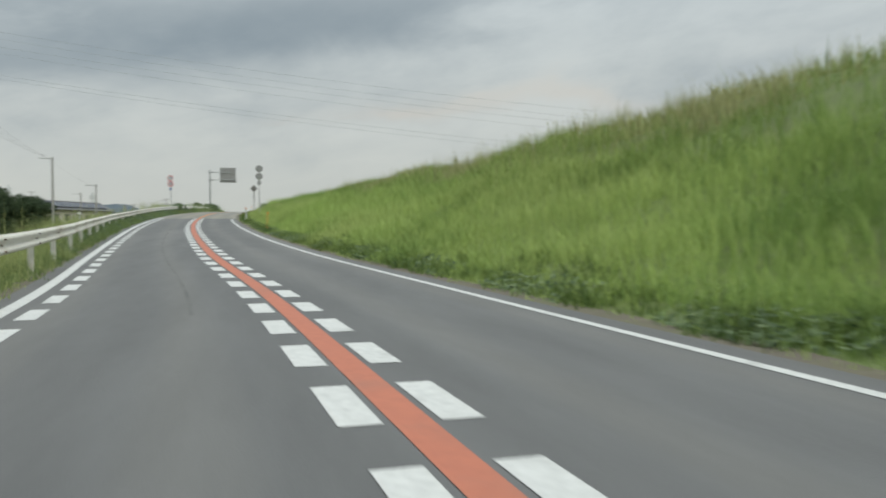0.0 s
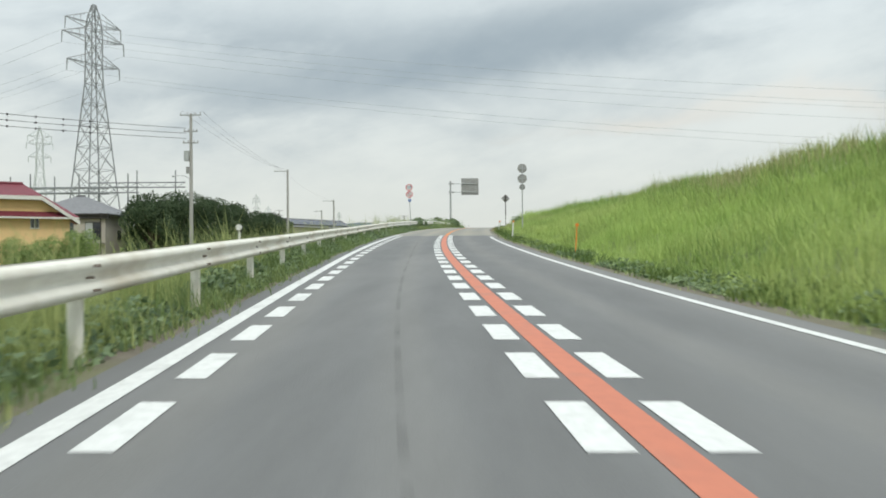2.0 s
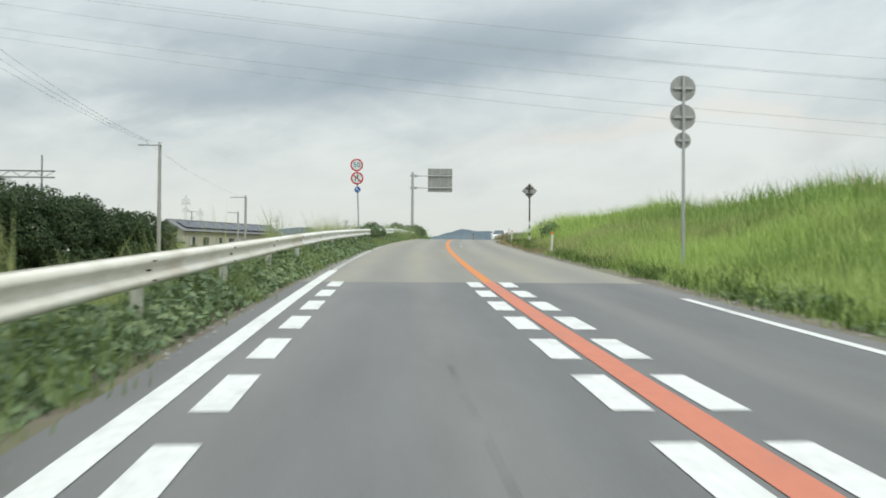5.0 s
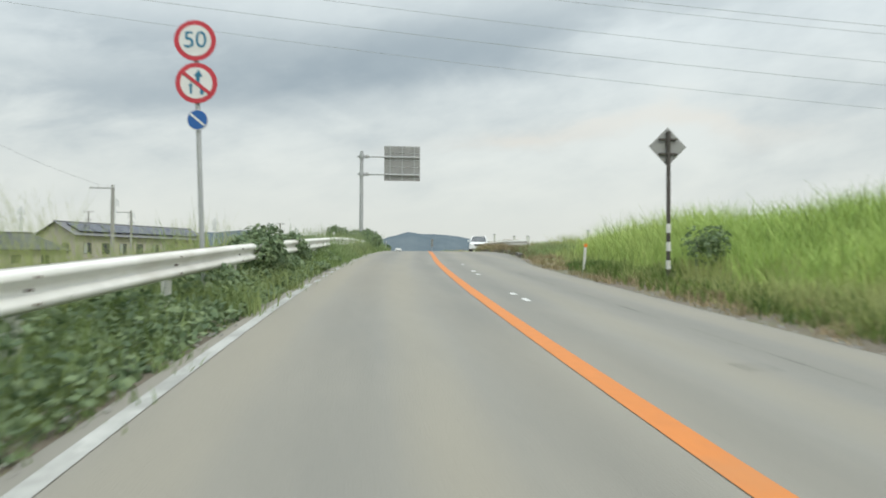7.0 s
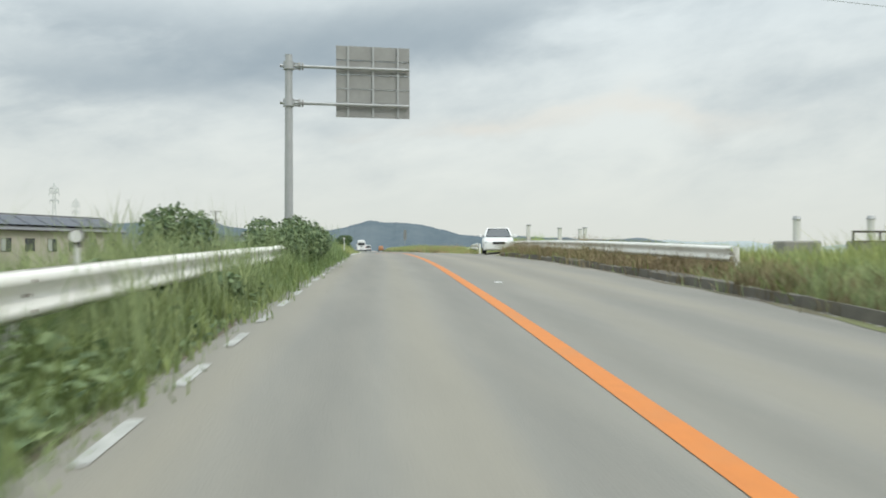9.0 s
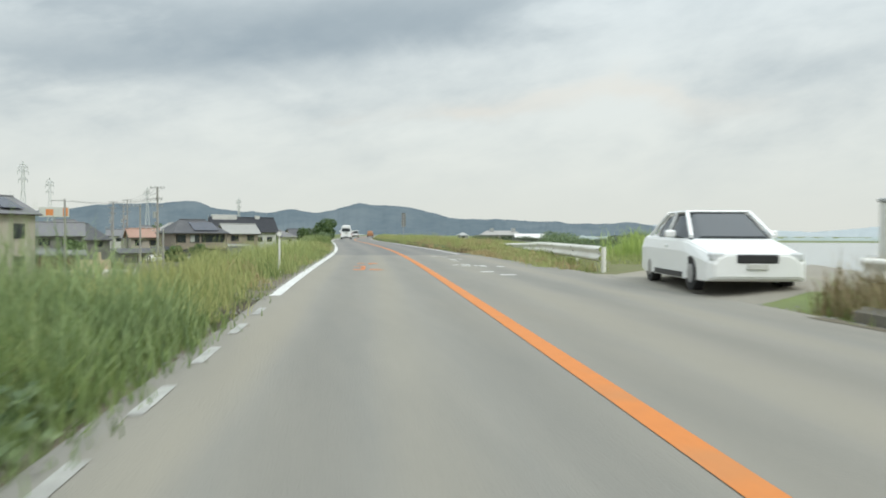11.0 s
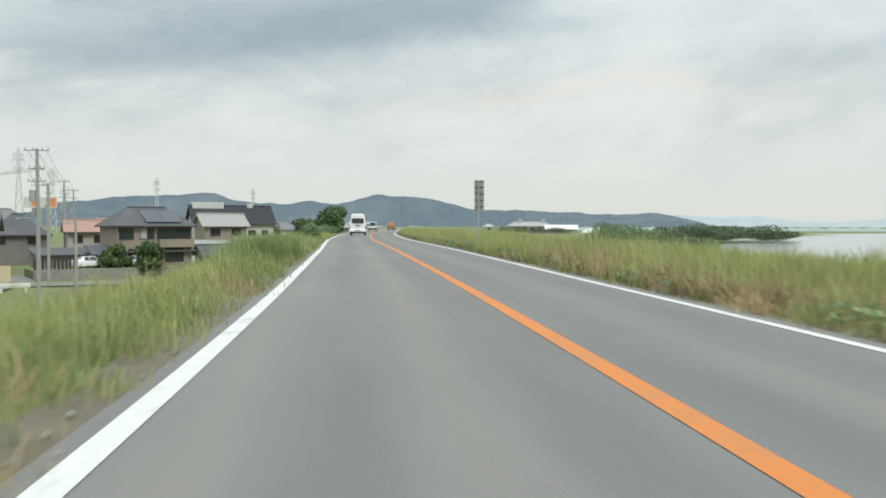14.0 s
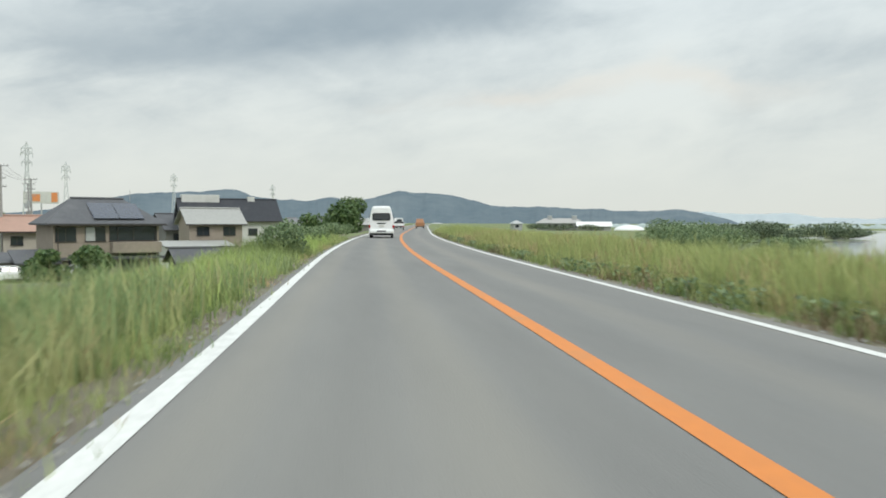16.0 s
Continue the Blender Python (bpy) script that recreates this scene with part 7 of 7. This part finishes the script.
num = thing("road_numerals", pose(0, 0, 0), "worn orange number fifty painted on the lane", "road marking", kind="structure")
for y, l, d0, d1 in ((158.0, 0.4, -2.04, -1.72), (158.4, 1.7, -1.84, -1.71), (160.1, 0.42, -2.07, -1.71), (162.3, 0.42, -2.0, -1.75), (157.9, 0.5, -1.6, -1.22), (162.3, 0.45, -1.62, -1.32), (161.6, 0.6, -1.60, -1.52)):
    o = strip("stroke", y, y + l, d0, d1, 0.006, M["worn_orange"], 0.2)
    o.parent = num
for i, (y, d, w, l) in enumerate(((172.2, 6.78 - float(cx(172.3)), 0.6, 0.12), (170.0, 6.25 - float(cx(170.2)), 0.26, 0.22), (169.9, 6.66 - float(cx(170)), 0.26, 0.22), (166.7, 6.3 - float(cx(166.8)), 0.24, 0.22), (166.5, 6.63 - float(cx(166.6)), 0.2, 0.22), (166.0, 6.26 - float(cx(166.2)), 0.26, 0.25), (164.4, 6.02 - float(cx(164.5)), 0.26, 0.3),
                                 (160.9, 1.15, 0.18, 0.3), (160.2, 1.4, 0.28, 0.35), (161.2, 1.5, 0.3, 0.3), (160.3, 1.85, 0.34, 0.32), (159.8, 1.9, 0.25, 0.25), (159.7, 2.4, 0.22, 0.25), (156.6, 1.5, 0.35, 0.3), (155.2, 1.8, 0.4, 0.3),
                                 (101, 0.75, 0.12, 0.5), (99.5, 0.72, 0.1, 0.4), (92.2, 0.7, 0.1, 0.5), (93.4, 0.68, 0.1, 0.4), (123.4, 0.7, 0.15, 0.3), (105.5, 0.78, 0.1, 0.4))):
    o = strip("worn_marking", y, y + l, d - w / 2, d + w / 2, 0.006, M["white_paint"], 0.2)
    tagged(o, "fragment of worn white road lettering", "road marking", kind="structure")

# darker wheel tracks, a tar seam and small repairs on the asphalt
def stain_material(name, col, lo, hi, most, scale=0.9, stretch=(1, 0.08, 1)):
    m = material(name, col, None, 5, 0.9)
    N, L = m.node_tree.nodes, m.node_tree.links
    tc, mp, n, r = N.new("ShaderNodeTexCoord"), N.new("ShaderNodeMapping"), N.new("ShaderNodeTexNoise"), N.new("ShaderNodeMapRange")
    mp.inputs["Scale"].default_value = stretch
    n.inputs["Scale"].default_value, n.inputs["Detail"].default_value = scale, 6
    r.inputs[1].default_value, r.inputs[2].default_value, r.inputs[4].default_value = lo, hi, most
    L.new(tc.outputs["Object"], mp.inputs[0])
    L.new(mp.outputs[0], n.inputs["Vector"])
    L.new(n.outputs[0], r.inputs[0])
    L.new(r.outputs[0], N["Principled BSDF"].inputs["Alpha"])
    return m


M["seam"] = stain_material("tar_seam", (0.06, 0.06, 0.06), 0.40, 0.75, 0.22, 2.5, (1, 0.4, 1))
wear = thing("road_wear", pose(0, 0, 0), "tar seam and small repairs on the asphalt", "road wear", kind="structure")
for y0, y1, d0, w in ((10, 60, -1.3, 0.03), (84, 100, 1.9, 0.03)):
    o = strip("tar_seam", y0, y1, lambda q: d0 + 0.10 * np.sin(q * 0.16) - w, lambda q: d0 + 0.10 * np.sin(q * 0.16) + w, 0.004, M["seam"], 0.5)
    o.parent = wear
for y, d0, w, l in ((101.5, -1.7, 0.5, 0.3), (128.6, -1.2, 0.45, 0.2), (86.0, 1.5, 0.35, 0.4), (203, -1.5, 0.4, 0.2)):
    o = strip("repair_patch", y, y + l, d0 - w / 2, d0 + w / 2, 0.0045, M["seam"], 0.2)
    o.parent = wear

# narrow stones and gravel at the left edge, and faint cracks
rng = np.random.default_rng(77)
V, F = [], []
for i in range(2600):
    y = rng.uniform(60, 260)
    side = rng.integers(0, 2)
    d = float(left_edge(y)) - abs(rng.normal(0, 0.12)) + 0.08 if side else float(right_edge(y)) + abs(rng.normal(0, 0.15)) - 0.08
    r = rng.uniform(0.008, 0.028)
    x0, z0 = float(cx(y)) + d, float(cz(y)) + 0.004
    k = len(V)
    V += [(x0 - r, y - r * 0.8, z0), (x0 + r, y - r, z0), (x0 + r * 0.8, y + r, z0), (x0 - r, y + r, z0), (x0, y, z0 + r)]
    F += [(k, k + 1, k + 4), (k + 1, k + 2, k + 4), (k + 2, k + 3, k + 4), (k + 3, k, k + 4)]
tagged(raw("gravel", V, F, M["concrete"]), "loose gravel along the road edges", "gravel", kind="stuff")


# ---- vehicles ----
M.update({
    "car_white": material("white_car_paint", (0.83, 0.84, 0.83), (0.80, 0.81, 0.80), 1, 0.25, spec=0.6),
    "car_silver": material("silver_grey_paint", (0.30, 0.30, 0.30), (0.26, 0.26, 0.26), 1, 0.35, 0.4),
    "tyre": material("black_rubber", (0.02, 0.02, 0.02), None, 10, 0.85),
    "rim": material("wheel_silver", (0.4, 0.4, 0.41), None, 10, 0.35, 0.7),
    "lamp_red": material("red_tail_lamp", (0.42, 0.02, 0.02), None, 10, 0.25),
    "lamp_clear": material("clear_headlamp", (0.62, 0.64, 0.65), None, 10, 0.1),
    "black_trim": material("black_plastic", (0.025, 0.025, 0.027), None, 10, 0.5),
    "plate": material("number_plate", (0.62, 0.62, 0.58), None, 10, 0.5),
    "truck_orange": material("orange_truck_paint", (0.40, 0.19, 0.09), None, 3, 0.5),
})


def wheel(e, x, y, r=0.31, w=0.19):
    t = part("wheel", rd((x - w / 2, y, r), (x + w / 2, y, r), r, seg=24), M["tyre"], e)
    for s in (-1, 1):
        part("rim", rd((x + s * (w / 2 - 0.02), y, r), (x + s * (w / 2 + 0.006), y, r), r * 0.62, r * 0.55, seg=16), M["rim"], t)


def loft(sections, bevel=0.05):
    """A closed body from cross-sections (y, half width low, half width high, z low, z shoulder, z top)."""
    bm = bmesh.new()
    rings = []
    for (y, wl, wh, z0, zs, z1) in sections:
        pts = ((-wl, z0), (-wl * 1.0, zs), (-wh, z1 - 0.06), (-wh + 0.12, z1), (wh - 0.12, z1), (wh, z1 - 0.06), (wl, zs), (wl, z0))
        rings.append([bm.verts.new((x, y, z)) for x, z in pts])
    for a, b in zip(rings[:-1], rings[1:]):
        for i in range(8):
            bm.faces.new((a[i], a[(i + 1) % 8], b[(i + 1) % 8], b[i]))
    bm.faces.new(rings[0][::-1])
    bm.faces.new(rings[-1])
    bmesh.ops.recalc_face_normals(bm, faces=bm.faces)
    if bevel:
        bmesh.ops.bevel(bm, geom=[e for e in bm.edges if e.calc_face_angle(0) > 0.6], offset=bevel, segments=2, affect="EDGES")
    return bm


def van(y, d):
    p = on_road(y, d)
    e = thing("van", pose(p.x, p.y, p.z, 0, 0, -4), "white high-roof van with dark tinted windows on the road", "van")
    part("body", loft(((0.0, 0.86, 0.60, 0.32, 1.25, 2.28), (0.14, 0.92, 0.66, 0.30, 1.25, 2.36), (3.1, 0.92, 0.68, 0.30, 1.25, 2.36), (3.6, 0.92, 0.66, 0.30, 1.2, 2.05), (4.1, 0.92, 0.72, 0.30, 1.1, 1.75), (4.7, 0.9, 0.78, 0.32, 0.9, 1.15))), M["car_white"], e, smooth=False)
    part("rear_window", bx(-0.66, 0.66, -0.03, 0.03, 1.30, 1.84, bevel=0.08), M["glass"], e, "dark tinted rear window")
    part("rear_bumper", bx(-0.9, 0.9, -0.14, 0.1, 0.36, 0.62, bevel=0.05), M["car_white"], e)
    part("bumper_slot", bx(-0.34, 0.34, -0.15, -0.13, 0.46, 0.56, bevel=0.01), M["black_trim"], e)
    part("underside", bx(-0.82, 0.82, 0.0, 4.5, 0.2, 0.34), M["black_trim"], e)
    g = part("garnish", bx(-0.3, 0.3, -0.045, 0.01, 1.04, 1.13, bevel=0.01), M["black_trim"], e)
    part("number_plate", bx(-0.17, 0.17, -0.05, -0.005, 0.82, 0.99, bevel=0.008), M["plate"], e)
    for s in (-1, 1):
        part("tail_lamp", bx(s * 0.87 - 0.05, s * 0.87 + 0.05, -0.03, 0.05, 0.72, 0.98, bevel=0.02), M["lamp_red"], e)
        part("side_window", bx(s * 0.90 - 0.012, s * 0.90 + 0.012, 0.5, 3.2, 1.3, 1.8, bevel=0.01, m=Matrix.Translation((0, 0, 0))), M["glass"], e)
        mr = part("mirror", bx(s * 1.06 - 0.1, s * 1.06 + 0.1, 3.75, 3.85, 1.25, 1.5, bevel=0.03), M["car_white"], e)
        part("mirror_arm", bx(s * 0.95 - 0.06, s * 0.95 + 0.06, 3.78, 3.82, 1.3, 1.36), M["black_trim"], mr)
        wheel(e, s * 0.78, 0.85)
        wheel(e, s * 0.78, 3.9)


def sedan(x, y, z, turn, label):
    e = thing("car", pose(x, y, z, 0, 0, turn), label, "car")
    part("body", loft(((0.0, 0.70, 0.62, 0.26, 0.48, 0.64), (0.10, 0.82, 0.74, 0.20, 0.52, 0.72), (1.1, 0.86, 0.80, 0.18, 0.66, 0.90), (1.4, 0.86, 0.82, 0.18, 0.68, 0.93), (4.0, 0.86, 0.82, 0.18, 0.72, 0.98), (4.45, 0.84, 0.78, 0.22, 0.70, 0.98), (4.55, 0.80, 0.74, 0.30, 0.66, 0.92)), 0.02), M["car_white"], e, smooth=False)
    glass = part("glasshouse", loft(((1.15, 0.74, 0.68, 0.86, 0.88, 0.95), (1.95, 0.77, 0.58, 0.86, 0.95, 1.40), (3.2, 0.77, 0.58, 0.86, 0.95, 1.40), (4.05, 0.74, 0.66, 0.86, 0.90, 1.00)), 0.0), M["glass"], e, "dark car windows")
    part("roof", bx(-0.60, 0.60, 1.92, 3.25, 1.385, 1.44, bevel=0.025), M["car_white"], e)
    for s in (-1, 1):
        for a, b2 in (((s * 0.74, 1.18, 0.94), (s * 0.585, 1.96, 1.40)), ((s * 0.755, 2.6, 0.95), (s * 0.585, 2.6, 1.40)), ((s * 0.74, 4.0, 0.97), (s * 0.585, 3.2, 1.40))):
            part("pillar", rd(a, b2, 0.04, seg=6), M["car_white"], glass)
        part("sill_trim", bx(s * 0.87 - 0.015, s * 0.87 + 0.015, 1.3, 3.2, 0.2, 0.3), M["black_trim"], e)
        part("door_handle", bx(s * 0.86 - 0.02, s * 0.86 + 0.02, 2.35, 2.52, 0.74, 0.78, bevel=0.006), M["car_white"], e)
    for s in (-1, 1):
        part("headlamp", bx(s * 0.6 - 0.17, s * 0.6 + 0.17, 0.02, 0.2, 0.53, 0.68, bevel=0.03), M["lamp_clear"], e)
        part("fog_lamp", bx(s * 0.58 - 0.1, s * 0.58 + 0.1, 0.03, 0.1, 0.33, 0.42, bevel=0.02), M["black_trim"], e)
        mr = part("mirror", bx(s * 0.95 - 0.1, s * 0.95 + 0.1, 1.75, 1.85, 0.92, 1.06, bevel=0.03), M["car_white"], e)
        wheel(e, s * 0.76, 0.85, 0.30)
        wheel(e, s * 0.76, 3.7, 0.30)
    part("grille", bx(-0.34, 0.34, -0.02, 0.06, 0.5, 0.65, bevel=0.02), M["black_trim"], e)
    part("lower_grille", bx(-0.5, 0.5, 0.02, 0.1, 0.28, 0.38, bevel=0.02), M["black_trim"], e)
    part("number_plate", bx(-0.17, 0.17, -0.03, 0.03, 0.4, 0.49, bevel=0.006), M["plate"], e)


def pickup(y, d, label, body="car_silver", turn=-5):
    p = on_road(y, d)
    e = thing("pickup_truck", pose(p.x, p.y, p.z, 0, 0, turn), label, "truck")
    bed = part("bed", bx(-0.82, 0.82, 0, 2.4, 0.55, 0.66, bevel=0.02), M[body], e)
    for s in (-1, 1):
        part("side_board", bx(s * 0.82 - 0.03, s * 0.82 + 0.03, 0, 2.4, 0.66, 0.98), M[body], bed)
        part("tail_lamp", bx(s * 0.66 - 0.1, s * 0.66 + 0.1, -0.03, 0.02, 0.5, 0.6, bevel=0.01), M["lamp_red"], e)
        wheel(e, s * 0.68, 0.7, 0.28, 0.16)
        wheel(e, s * 0.68, 3.0, 0.28, 0.16)
    part("tailgate", bx(-0.82, 0.82, -0.03, 0.03, 0.62, 0.98, bevel=0.01), M["car_white"] if body == "car_silver" else M[body], bed)
    part("load", bx(-0.74, 0.74, 0.1, 2.2, 0.66, 1.25, bevel=0.08), M["black_trim"] if body == "car_silver" else M[body], e, "dark covered load")
    cab = part("cab", loft(((2.45, 0.74, 0.64, 0.4, 1.0, 1.78), (3.3, 0.74, 0.62, 0.4, 1.0, 1.78), (3.6, 0.73, 0.7, 0.4, 0.9, 1.1)), 0.03), M["car_white" if body == "car_silver" else body], e)
    part("rear_window", bx(-0.5, 0.5, 2.42, 2.46, 1.25, 1.62, bevel=0.02), M["glass"], cab)
    part("chassis", bx(-0.5, 0.5, 0.1, 3.3, 0.3, 0.55), M["black_trim"], e)
    part("number_plate", bx(-0.17, 0.17, -0.05, -0.02, 0.36, 0.46), M["plate"], e)


van(265.0, -1.45)
pickup(322.0, -1.6, "small grey pickup truck with a covered load")
pickup(352.0, 1.5, "small orange truck far along the road", "truck_orange", 172)
p = at(148.6, 4.75, 0.06)
sedan(p.x, p.y, p.z, -12, "white saloon car waiting at the side road")
sedan(-16.9, 284.6, 1.13, 60, "white car parked on the terrace by the brown house")
sedan(-22.4, 284.4, 1.13, 118, "white car parked beside the carport")
